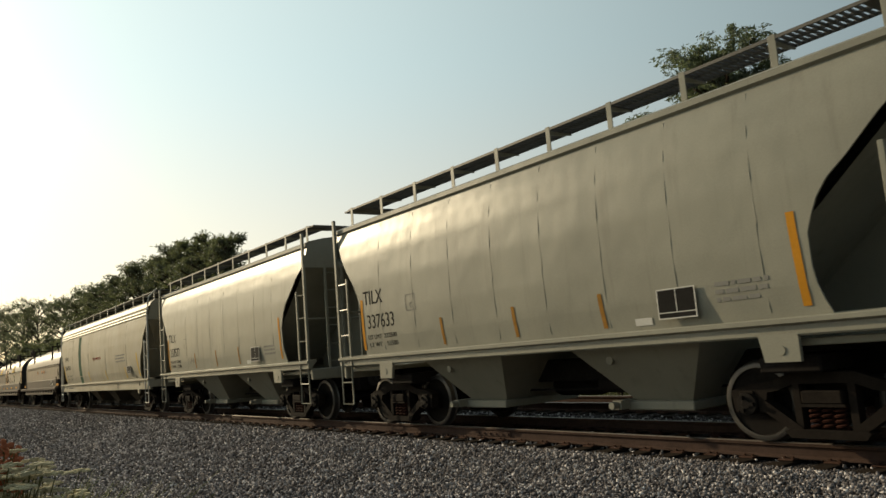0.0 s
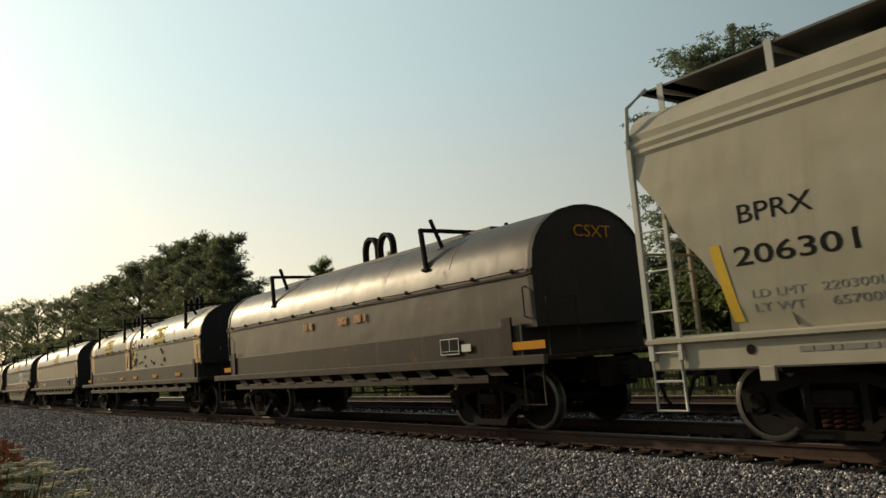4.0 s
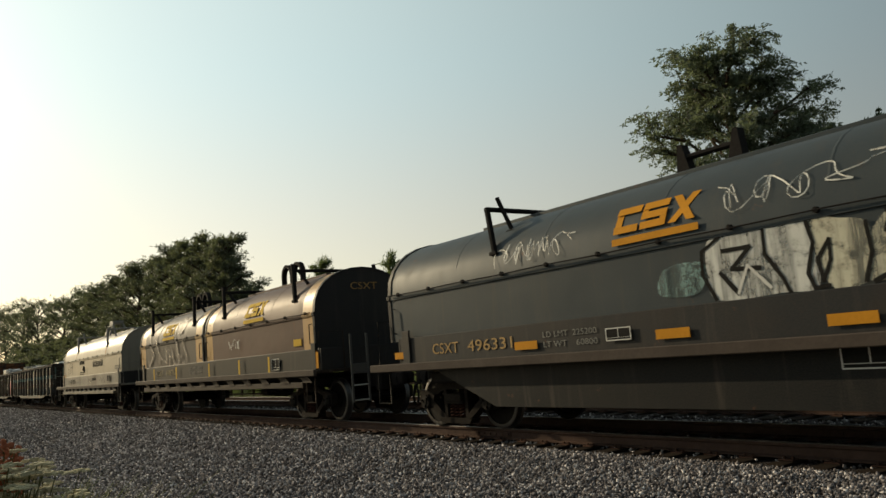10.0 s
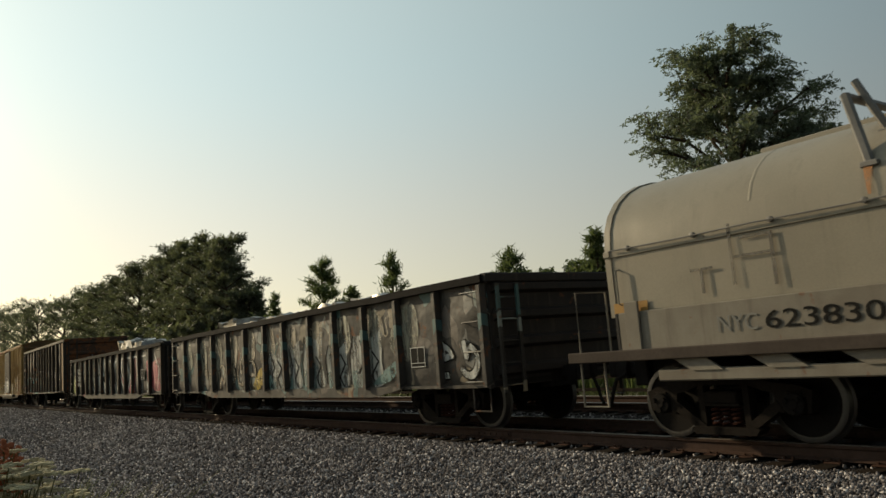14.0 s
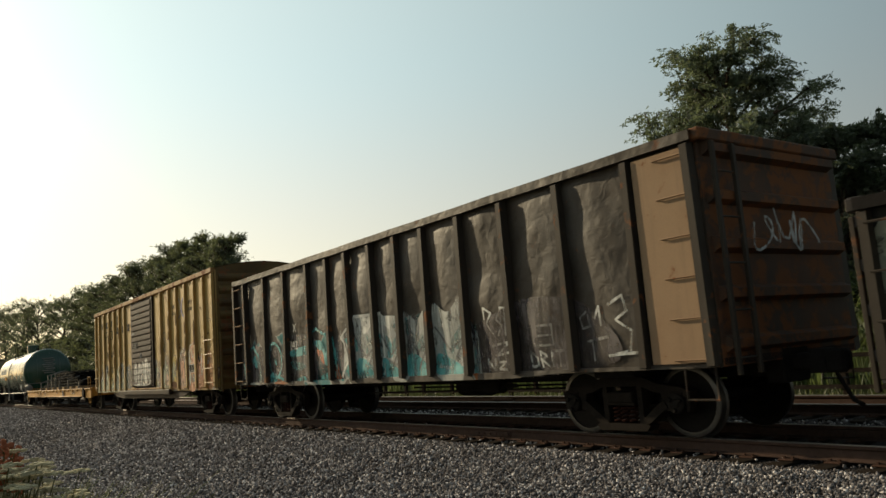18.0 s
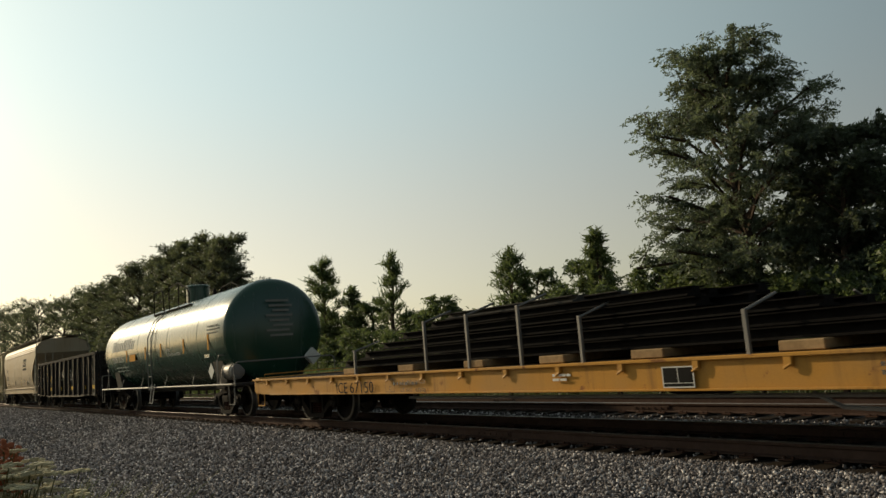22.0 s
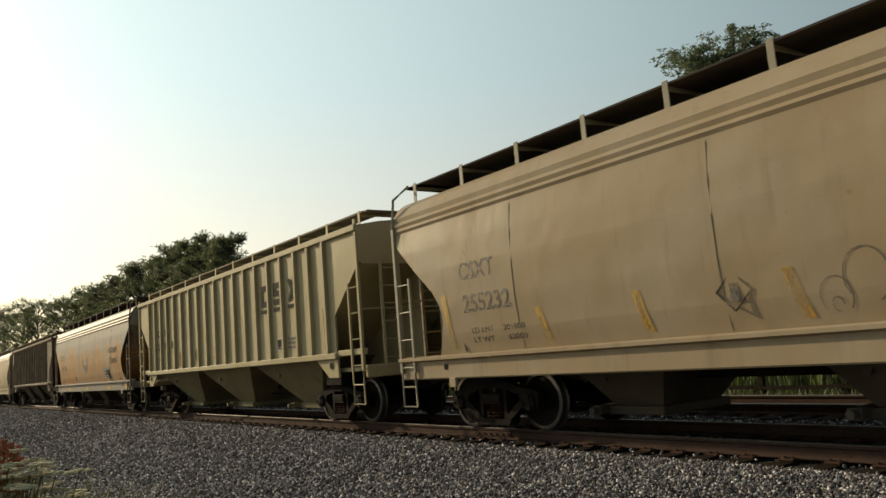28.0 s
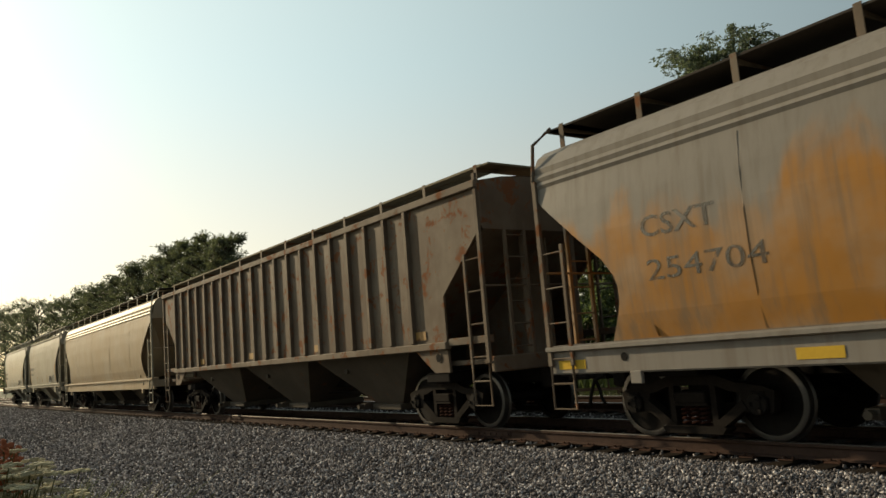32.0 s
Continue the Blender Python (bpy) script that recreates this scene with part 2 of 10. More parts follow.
# ---- geometry ----
class G:
    """Gathers vertices and faces of one mesh."""

    def __init__(self):
        self.v, self.f = [], []

    def add(self, verts, faces):
        k = len(self.v)
        self.v += [tuple(p) for p in verts]
        self.f += [tuple(i + k for i in f) for f in faces]
        return self

    def box(self, x0, x1, y0, y1, z0, z1, c=0.0):
        """A box; c chamfers its edges."""
        x0, x1 = min(x0, x1), max(x0, x1)
        y0, y1 = min(y0, y1), max(y0, y1)
        z0, z1 = min(z0, z1), max(z0, z1)
        if c <= 0:
            vs = [(x, y, z) for x in (x0, x1) for y in (y0, y1) for z in (z0, z1)]
            return self.add(vs, [(0, 1, 3, 2), (4, 6, 7, 5), (0, 4, 5, 1), (2, 3, 7, 6), (0, 2, 6, 4), (1, 5, 7, 3)])
        c = min(c, (x1 - x0) / 2.2, (y1 - y0) / 2.2, (z1 - z0) / 2.2)
        a = [(x0 + c, y0 + c), (x1 - c, y0 + c), (x1 - c, y1 - c), (x0 + c, y1 - c)]
        ring = [(x0 + c, y0), (x1 - c, y0), (x1, y0 + c), (x1, y1 - c), (x1 - c, y1), (x0 + c, y1), (x0, y1 - c), (x0, y0 + c)]
        vs = [(*p, z0) for p in a] + [(*p, z0 + c) for p in ring] + [(*p, z1 - c) for p in ring] + [(*p, z1) for p in a]
        fs = [(3, 2, 1, 0), (20, 21, 22, 23)]
        for i in range(8):
            fs.append((4 + i, 4 + (i + 1) % 8, 12 + (i + 1) % 8, 12 + i))
        for k, (p, q) in enumerate(((4, 5), (6, 7), (8, 9), (10, 11))):
            fs.append((k, (k + 1) % 4, q, p))
            fs.append((20 + (k + 1) % 4, 20 + k, p + 8, q + 8))
        for k, (p, q) in enumerate(((11, 4), (5, 6), (7, 8), (9, 10))):
            fs.append((k, q, p))
            fs.append((20 + k, p + 8, q + 8))
        return self.add(vs, fs)

    def prism_y(self, poly, y0, y1):
        """A polygon of (x, z) drawn out along y."""
        n = len(poly)
        vs = [(x, y0, z) for x, z in poly] + [(x, y1, z) for x, z in poly]
        fs = [tuple(range(n)), tuple(range(2 * n - 1, n - 1, -1))]
        fs += [(i, i + n, (i + 1) % n + n, (i + 1) % n) for i in range(n)]
        return self.add(vs, fs)

    def prism_x(self, poly, x0, x1):
        """A polygon of (y, z) drawn out along x."""
        n = len(poly)
        vs = [(x0, y, z) for y, z in poly] + [(x1, y, z) for y, z in poly]
        fs = [tuple(range(n - 1, -1, -1)), tuple(range(n, 2 * n))]
        fs += [(i, (i + 1) % n, (i + 1) % n + n, i + n) for i in range(n)]
        return self.add(vs, fs)

    def pipe(self, pts, r, n=6):
        """A round bar along a line of points."""
        pts = [Vector(p) for p in pts]
        k = len(self.v)
        up = Vector((0.13, 0.31, 0.94))
        for i, p in enumerate(pts):
            d = (pts[min(i + 1, len(pts) - 1)] - pts[max(i - 1, 0)]).normalized()
            a = d.cross(up if abs(d.dot(up)) < 0.95 else Vector((1, 0, 0))).normalized()
            b = d.cross(a)
            for j in range(n):
                t = 2 * math.pi * j / n
                self.v.append(tuple(p + (a * math.cos(t) + b * math.sin(t)) * r))
        for i in range(len(pts) - 1):
            for j in range(n):
                a0, a1 = k + i * n + j, k + i * n + (j + 1) % n
                self.f.append((a0, a1, a1 + n, a0 + n))
        self.f.append(tuple(k + j for j in range(n - 1, -1, -1)))
        self.f.append(tuple(k + (len(pts) - 1) * n + j for j in range(n)))
        return self

    def lathe(self, prof, n=24, axis="y", at=(0, 0, 0)):
        """A profile of (radius, place along the axis) turned round it."""
        k = len(self.v)
        for r, s in prof:
            for j in range(n):
                t = 2 * math.pi * j / n
                a, b = r * math.cos(t), r * math.sin(t)
                p = {"y": (a, s, b), "x": (s, a, b), "z": (a, b, s)}[axis]
                self.v.append((p[0] + at[0], p[1] + at[1], p[2] + at[2]))
        for i in range(len(prof) - 1):
            for j in range(n):
                a0, a1 = k + i * n + j, k + i * n + (j + 1) % n
                self.f.append((a0, a0 + n, a1 + n, a1))
        self.f.append(tuple(k + j for j in range(n)))
        self.f.append(tuple(k + (len(prof) - 1) * n + j for j in range(n - 1, -1, -1)))
        return self

    def loft(self, rows, close=False):
        """Quads between rows of points, all of one length."""
        k, w = len(self.v), len(rows[0])
        for r in rows:
            self.v += [tuple(p) for p in r]
        for i in range(len(rows) - 1):
            for j in range(w if close else w - 1):
                a, b = k + i * w + j, k + i * w + (j + 1) % w
                self.f.append((a, b, b + w, a + w))
        return self

    def mirror_y(self):
        """Adds the same again on the other side of y = 0."""
        n = len(self.v)
        self.v += [(x, -y, z) for x, y, z in self.v]
        self.f += [tuple(reversed([i + n for i in f])) for f in self.f]
        return self

    def mesh(self, name, mat, angle=32):
        me = bpy.data.meshes.new(name)
        me.from_pydata(self.v, [], self.f)
        me.polygons.foreach_set("use_smooth", [True] * len(me.polygons))
        me.set_sharp_from_angle(angle=radians(angle))
        me.materials.append(MAT[mat] if isinstance(mat, str) else mat)
        me.update()
        return me


def part(name, g, mat, parent, label="", at=None):
    """One mesh object under a thing or under a part."""
    ob = new(name, g if isinstance(g, bpy.types.Mesh) else g.mesh(name, mat))
    ob.parent = parent
    if at is not None:
        ob.matrix_basis = at
    if label:
        ob["label"] = label
    return ob


def thing(name, label, category, group="", kind="", at=None):
    ob = new(name)
    ob.empty_display_size = 0.2
    tagged(ob, label, category, group, kind)
    if at is not None:
        ob.matrix_basis = at
    return ob


def fix_normals(me):
    bm = bmesh.new()
    bm.from_mesh(me)
    bmesh.ops.recalc_face_normals(bm, faces=bm.faces)
    bm.to_mesh(me)
    bm.free()


def lettering(name, body, size, parent, mat, x, z, y, width=None, lean=0.0, tilt=0.0, bold=0.0, facing="side"):
    """Flat letters on the side that faces -y (or on the end that faces +x); x, z is the lower left corner."""
    cu = bpy.data.curves.new(name, "FONT")
    cu.body, cu.size, cu.extrude, cu.offset, cu.shear = body, size / 0.72, 0.0015, bold, lean
    cu.resolution_u = 3
    tmp = bpy.data.objects.new(name, cu)
    me = bpy.data.meshes.new_from_object(tmp)
    bpy.data.objects.remove(tmp)
    bpy.data.curves.remove(cu)
    me.name = name
    if width:
        xs = [v.co.x for v in me.vertices]
        k = width / max(1e-6, max(xs) - min(xs))
        for v in me.vertices:
            v.co.x *= k
    me.materials.clear()
    me.materials.append(MAT[mat])
    ob = new(name, me)
    ob.parent = parent
    if facing != "side":
        ob.matrix_basis = pose(x, y, z, 90, 0, 90)
        return ob
    # laid on the side, following its curve where y is a function of the height
    at = y if callable(y) else (lambda h: y)
    for v in me.vertices:
        lift = 0.0015 if v.co.z > 0 else -0.001
        h = z + v.co.y
        v.co = (x + v.co.x, at(h) - lift, h)
    me.update()
    return ob


def patch(name, poly, parent, mat, y, t=0.004, label=""):
    """A thin painted or taped shape on the side; poly of (x, z); y may follow the side's curve."""
    if not callable(y):
        return part(name, G().prism_y(poly, y - t, y), mat, parent, label)
    (x0, z0), (x1, _), (x2, z2), (x3, _) = poly
    rows = []
    for k in range(7):
        f = k / 6
        z = z0 + (z2 - z0) * f
        rows.append([(x0 + (x3 - x0) * f, y(z) - t, z), (x1 + (x2 - x1) * f, y(z) - t, z)])
    return part(name, G().loft(rows), mat, parent, label)


def rect(x0, x1, z0, z1, lean=0.0):
    return [(x0, z0), (x1, z0), (x1 + lean, z1), (x0 + lean, z1)]


# ---- running gear, shared by all cars ----
def wheelset_mesh():
    g = G()
    for s in (-1, 1):
        prof = [(0.09, 0.66), (0.14, 0.665), (0.15, 0.70), (0.37, 0.715), (0.385, 0.685), (0.475, 0.685), (0.483, 0.70), (0.470, 0.716),
                (0.458, 0.722), (0.452, 0.815), (0.44, 0.822), (0.388, 0.822), (0.375, 0.80), (0.16, 0.79), (0.145, 0.84), (0.10, 0.845)]
        g.lathe([(r, s * y) for r, y in prof], 36)
        g.lathe([(0.085, s * 0.84), (0.085, s * 0.93), (0.125, s * 0.935), (0.13, s * 1.10), (0.12, s * 1.115), (0.06, s * 1.12), (0.05, s * 1.13)], 18)
        for k in range(3):
            t = 2 * math.pi * k / 3
            cx, cz = 0.085 * math.cos(t), 0.085 * math.sin(t)
            g.box(cx - 0.02, cx + 0.02, s * 1.115, s * 1.15, cz - 0.02, cz + 0.02)
    g.lathe([(0.085, -0.68), (0.08, 0.0), (0.085, 0.68)], 14)
    me = g.mesh("wheelset", "wheel")
    me.materials.append(MAT["tread"])
    for p in me.polygons:
        c = p.center
        r = math.hypot(c.x, c.z)
        if (0.452 < r < 0.48 and abs(c.y) < 0.83) or (0.40 < r < 0.46 and abs(c.y) > 0.818 and abs(c.y) < 0.83):
            p.material_index = 1
    fix_normals(me)
    return me


def arc(cx, cz, r, a0, a1, n):
    return [(cx + r * math.cos(radians(a0 + (a1 - a0) * i / n)), cz + r * math.sin(radians(a0 + (a1 - a0) * i / n))) for i in range(n + 1)]


def truck_mesh():
    """Side frames with open windows, bolster and spring plank of a three-piece truck; x = 0 at its middle."""
    g = G()
    for s in (-1, 1):
        y0, y1 = s * 0.93, s * 1.07
        # top member, arched from axle box to axle box
        top = [(-1.10, 0.60), (-0.95, 0.655), (-0.60, 0.70), (-0.35, 0.79), (0.35, 0.79), (0.60, 0.70), (0.95, 0.655), (1.10, 0.60),
               (1.06, 0.55), (0.78, 0.56), (0.52, 0.60), (0.33, 0.67), (-0.33, 0.67), (-0.52, 0.60), (-0.78, 0.56), (-1.06, 0.55)]
        g.prism_y(top, y0, y1)
        for k in (-1, 1):
            # pedestal over the bearing and the slanted lower member
            g.prism_y([(k * 1.10, 0.60), (k * 1.06, 0.36), (k * 1.02, 0.36), (k * 1.02, 0.56)], y0, y1)
            g.prism_y([(k * 0.76, 0.57), (k * 0.76, 0.36), (k * 0.70, 0.36), (k * 0.64, 0.58)], y0, y1)
            g.prism_y([(k * 0.74, 0.40), (k * 0.68, 0.50), (k * 0.26, 0.20), (k * 0.32, 0.12)], y0 - s * 0.01, y1 + s * 0.012)
            g.box(k * 0.26, k * 0.34, y0, y1, 0.16, 0.70)
            g.box(k * 0.80, k * 0.98, s * 0.92, s * 1.09, 0.545, 0.60, 0.01)
            g.prism_y([(k * 0.76, 0.53), (k * 1.02, 0.53), (k * 1.03, 0.60), (k * 0.75, 0.60)], y0, y1)
        g.prism_y([(-0.40, 0.10), (0.40, 0.10), (0.46, 0.17), (0.40, 0.19), (-0.40, 0.19), (-0.46, 0.17)], y0 - s * 0.02, y1 + s * 0.04)
        # bolster end in the window
        g.box(-0.22, 0.22, s * 0.80, s * 1.13, 0.46, 0.60, 0.015)
        g.box(-0.24, 0.24, s * 1.09, s * 1.12, 0.43, 0.46)
    g.box(-0.22, 0.22, -0.85, 0.85, 0.44, 0.66, 0.02)
    for k in (-1, 1):
        g.box(k * 0.36, k * 0.44, -0.75, 0.75, 0.34, 0.46)
        for s in (-1, 1):
            g.prism_y([(k * 0.40, 0.25), (k * 0.46, 0.24), (k * 0.44, 0.5), (k * 0.39, 0.5)], s * 0.68, s * 0.80)
    me = g.mesh("truck", "frame_iron")
    fix_normals(me)
    return me


def coil_spring_mesh():
    g = G()
    pts = []
    for i in range(41):
        t = i / 40
        a = t * 2 * math.pi * 4.5
        pts.append((0.055 * math.cos(a), 0.055 * math.sin(a), 0.19 + 0.24 * t))
    g.pipe(pts, 0.016, 5)
    return g.mesh("spring", "spring")


WHEEL = wheelset_mesh()
TRUCK = truck_mesh()
SPRING = coil_spring_mesh()
AXLES = []


def truck(car, x):
    t = part("truck", TRUCK, None, car, at=pose(x, 0, 0))
    for k, dx in enumerate((-0.889, 0.889)):
        w = part("wheelset", WHEEL, None, t, at=pose(dx, 0, 0.457))
        AXLES.append((w, dx))
    for dx in (-0.135, 0.0, 0.135):
        part("spring", SPRING, None, t, at=pose(dx, -1.02, 0))
        part("spring", SPRING, None, t, at=pose(dx, 1.02, 0))
    return t


def coupler_mesh():
    g = G()
    g.box(-0.45, 0.22, -0.09, 0.09, 0.76, 0.96, 0.02)
    g.prism_x([(-0.16, 0.72), (0.16, 0.72), (0.19, 0.86), (0.14, 1.0), (-0.14, 1.0), (-0.19, 0.86)], 0.20, 0.40)
    g.box(0.38, 0.62, -0.17, -0.05, 0.72, 1.0, 0.03)
    g.box(0.40, 0.56, 0.06, 0.18, 0.74, 0.98, 0.03)
    g.box(-0.30, -0.05, -0.3, 0.3, 0.62, 1.05, 0.02)
    return g.mesh("coupler", "steel_dark")


def hose_mesh():
    g = G()
    g.pipe([(0.05, 0.42, 0.80), (0.22, 0.45, 0.72), (0.34, 0.43, 0.50), (0.46, 0.34, 0.36), (0.62, 0.22, 0.32)], 0.028, 6)
    return g.mesh("air_hose", "steel_dark")


COUPLER, HOSE = coupler_mesh(), hose_mesh()


def draft_gear(car, half):
    for k in (0, 180):
        s = 1 if k == 0 else -1
        part("coupler", COUPLER, None, car, at=pose(s * (half + 0.05), 0, 0, 0, 0, k))
        part("air_hose", HOSE, None, car, at=pose(s * half, 0, 0, 0, 0, k))


def end_ladder(car, x, y0, y1, z0, z1, n, mat, r=0.018):
    """A ladder across the car's end, in the plane x."""
    lad = part("end_ladder", G().box(x - 0.02, x + 0.03, y0 - 0.03, y0 + 0.03, z0, z1, 0.006), mat, car)
    part("stile", G().box(x - 0.02, x + 0.03, y1 - 0.03, y1 + 0.03, z0, z1, 0.006), mat, lad)
    for i in range(n):
        z = z0 + (z1 - z0) * (i + 0.35) / n
        part("rung", G().pipe([(x, y0, z), (x, y1, z)], r * 0.75, 5), mat, lad)
    return lad


def stirrup(car, x, y, z, w, drop, mat):
    g = G()
    g.pipe([(x - w / 2, y, z), (x - w / 2, y, z - drop), (x + w / 2, y, z - drop), (x + w / 2, y, z)], 0.018, 5)
    return part("stirrup_step", g, mat, car)


def grab_iron(car, pts, mat):
    return part("grab_iron", G().pipe(pts, 0.013, 5), mat, car)


def center_sill(car, half, mat="steel_dark"):
    for k in (-1, 1):
        part("bolster", G().box(k * (half - 2.2), k * (half - 1.5), -1.25, 1.25, 0.80, 0.98, 0.02), mat, car)
    return part("center_sill", G().box(-half, half, -0.20, 0.20, 0.70, 1.05, 0.02), mat, car)


def brake_gear(car, x, y=0.35):
    """Air reservoir and brake cylinder hung below the floor."""
    g = G()
    g.lathe([(0.05, -0.55), (0.17, -0.50), (0.19, -0.42), (0.19, 0.42), (0.17, 0.50), (0.05, 0.55)], 16, "x", (x, y, 0.62))
    part("brake_cylinder", G().lathe([(0.12, -0.25), (0.13, 0.2), (0.05, 0.22), (0.03, 0.6)], 12, "x", (x + 1.4, -y, 0.66)), "steel_dark", car)
    part("brake_pipe", G().pipe([(x - 2.5, 0.5, 0.6), (x + 2.5, 0.5, 0.6)], 0.02, 5), "steel_dark", car)
    part("brake_rod", G().pipe([(x - 3.2, -0.3, 0.56), (x + 3.4, -0.25, 0.60)], 0.018, 5), "steel_dark", car)
    return part("brake_reservoir", g, "steel_dark", car)


CARS = []


def car_root(name, label, category, front, rear):
    """An Empty on the rails, midway; front and rear are the body's ends at the clip's start."""
    mid, half = (front + rear) / 2, (front - rear) / 2
    car = thing(name, label, category, "freight cars of one train", at=pose(mid, 0, 0))
    CARS.append((car, mid))
    draft_gear(car, half)
    return car, half


# ---- ground, ballast and tracks ----
def grass_ground_material():
    n = Nodes("dry_grass_and_soil")
    v = n.coords(shift=False)
    col = n.mix(n.step(n.noise(v, 0.25, 5), 0.4, 0.65), (0.05, 0.06, 0.02), (0.11, 0.10, 0.045))
    col = n.mix(n.step(n.noise(v, 9.0, 5), 0.4, 0.7), col, (0.035, 0.04, 0.015))
    n.bump(n.noise(v, 14, 5), 0.8, 0.05)
    return n.set(col, 0.9)


MAT["soil"] = grass_ground_material()
rng = np.random.default_rng(7)


def stretch(vals, step, lo, hi):
    return sorted(set(vals) | set(np.arange(lo, hi, step).round(3)))


def sheet(name, ys, xs, mat, label, category, rough=0.02):
    """A sheet over given rows of (y, z) and columns x, a little uneven."""
    g = G()
    rows = []
    for y, z in ys:
        rows.append([(x, y, z + rough * noise.noise((x * 0.9, y * 1.7, 3.1)) * (1 if abs(x) < 200 else 0)) for x in xs])
    g.loft(rows)
    ob = new(name, g.mesh(name, mat, 80))
    fix_normals(ob.data)
    return tagged(ob, label, category, kind="structure")


XS = [-900, -600, -400, -300, -240] + list(range(-200, -60, 10)) + list(np.arange(-60, 6, 1.5)) + [10, 20, 40, 80, 150, 300, 900]
sheet("ground", [(-900, -0.9), (-300, -0.9), (-60, -0.85), (-14, -0.75), (-9, -0.72), (-7.5, -0.70), (-6.6, -0.72), (-6.2, -0.9), (-3, -0.95), (5, -0.95),
                 (6.6, -0.9), (7.4, -0.62), (9, -0.55), (12, -0.45), (16, -0.4), (40, -0.4), (120, -0.4), (400, -0.4), (900, -0.4)],
      XS, "soil", "dry grassy ground beside the railway line", "ground", 0.08)
sheet("ballast", [(-7.2, -0.74), (-6.6, -0.66), (-6.0, -0.58), (-5.0, -0.50), (-4.0, -0.42), (-3.2, -0.34), (-2.6, -0.27), (-2.1, -0.225), (-1.7, -0.205), (-1.2, -0.215), (-0.4, -0.225),
                  (0.4, -0.225), (1.2, -0.215), (1.8, -0.22), (2.3, -0.23), (2.9, -0.22), (4.0, -0.225), (5.2, -0.21), (5.6, -0.22), (6.2, -0.36), (6.9, -0.62), (7.2, -0.74)],
      XS, "gravel", "grey crushed stone ballast under two tracks", "ballast", 0.03)


def ballast_z(y):
    pts = [(-7.2, -0.74), (-6.0, -0.58), (-4.0, -0.42), (-2.6, -0.27), (-2.1, -0.225), (-1.7, -0.205), (-1.2, -0.215), (1.8, -0.22), (5.6, -0.22), (7.2, -0.74)]
    return np.interp(y, [p[0] for p in pts], [p[1] for p in pts])


def scatter_stones(name, x, y, size, label, heap):
    """Loose angular stones, joined."""
    n = len(x)
    tips = np.array([(1, 0, 0), (-1, 0, 0), (0, 1, 0), (0, -1, 0), (0, 0, 1), (0, 0, -1)], float)
    v = tips[None] * rng.uniform(0.75, 1.35, (n, 6, 1)) + rng.uniform(-0.38, 0.38, (n, 6, 3))
    v *= rng.uniform(0.5, 1.1, (n, 1, 3)) * size[:, None, None]
    q = rng.normal(size=(n, 4))
    q /= np.linalg.norm(q, axis=1)[:, None]
    w, a, b, c = q.T
    rot = np.stack([1 - 2 * (b * b + c * c), 2 * (a * b - c * w), 2 * (a * c + b * w), 2 * (a * b + c * w), 1 - 2 * (a * a + c * c), 2 * (b * c - a * w),
                    2 * (a * c - b * w), 2 * (b * c + a * w), 1 - 2 * (a * a + b * b)], 1).reshape(n, 3, 3)
    v = np.einsum("nij,nkj->nki", rot, v)
    v += np.stack([x, y, ballast_z(y) + rng.uniform(-0.01, heap, n) + size * 0.2], 1)[:, None]
    f = np.array([(0, 2, 4), (2, 1, 4), (1, 3, 4), (3, 0, 4), (2, 0, 5), (1, 2, 5), (3, 1, 5), (0, 3, 5)])
    faces = (f[None] + 6 * np.arange(n)[:, None, None]).reshape(-1, 3)
    me = bpy.data.meshes.new(name)
    me.vertices.add(n * 6)
    me.vertices.foreach_set("co", v.astype(np.float32).ravel())
    me.loops.add(faces.size)
    me.loops.foreach_set("vertex_index", faces.astype(np.int32).ravel())
    me.polygons.add(len(faces))
    me.polygons.foreach_set("loop_start", np.arange(0, faces.size, 3, dtype=np.int32))
    me.update(calc_edges=True)
    me.materials.append(MAT["stone"])
    return tagged(new(name, me), label, "gravel", kind="stuff")


def near_stones():
    xs, ys, ss = [], [], []
    for x0, x1, dens, s0, s1 in ((-0.5, 7, 300, 0.018, 0.036), (-9, -0.5, 1900, 0.011, 0.027), (-16, -9, 900, 0.015, 0.032), (-28, -16, 480, 0.018, 0.038), (-75, -28, 130, 0.026, 0.046)):
        n = int(dens * (x1 - x0) * 5.6)
        x, y = rng.uniform(x0, x1, n), rng.uniform(-6.9, -1.28, n)
        xs.append(x), ys.append(y), ss.append(rng.uniform(s0, s1, n))
    scatter_stones("ballast_stones", np.concatenate(xs), np.concatenate(ys), np.concatenate(ss), "loose grey and pale angular ballast stones", 0.035)
    n = 9000
    x, y = rng.uniform(-32, -3, n), rng.choice([-0.2, 2.2, 6.0], n) + rng.uniform(-0.75, 0.75, n)
    scatter_stones("ballast_stones", x, y, rng.uniform(0.02, 0.04, n), "loose grey ballast stones between the rails", 0.02)


near_stones()
RAIL_POLY = [(-0.07, -0.171), (0.07, -0.171), (0.07, -0.160), (0.012, -0.142), (0.009, -0.055), (0.034, -0.040), (0.037, -0.006), (0.030, 0.0), (-0.030, 0.0), (-0.037, -0.006), (-0.034, -0.040), (-0.009, -0.055), (-0.012, -0.142), (-0.07, -0.160)]


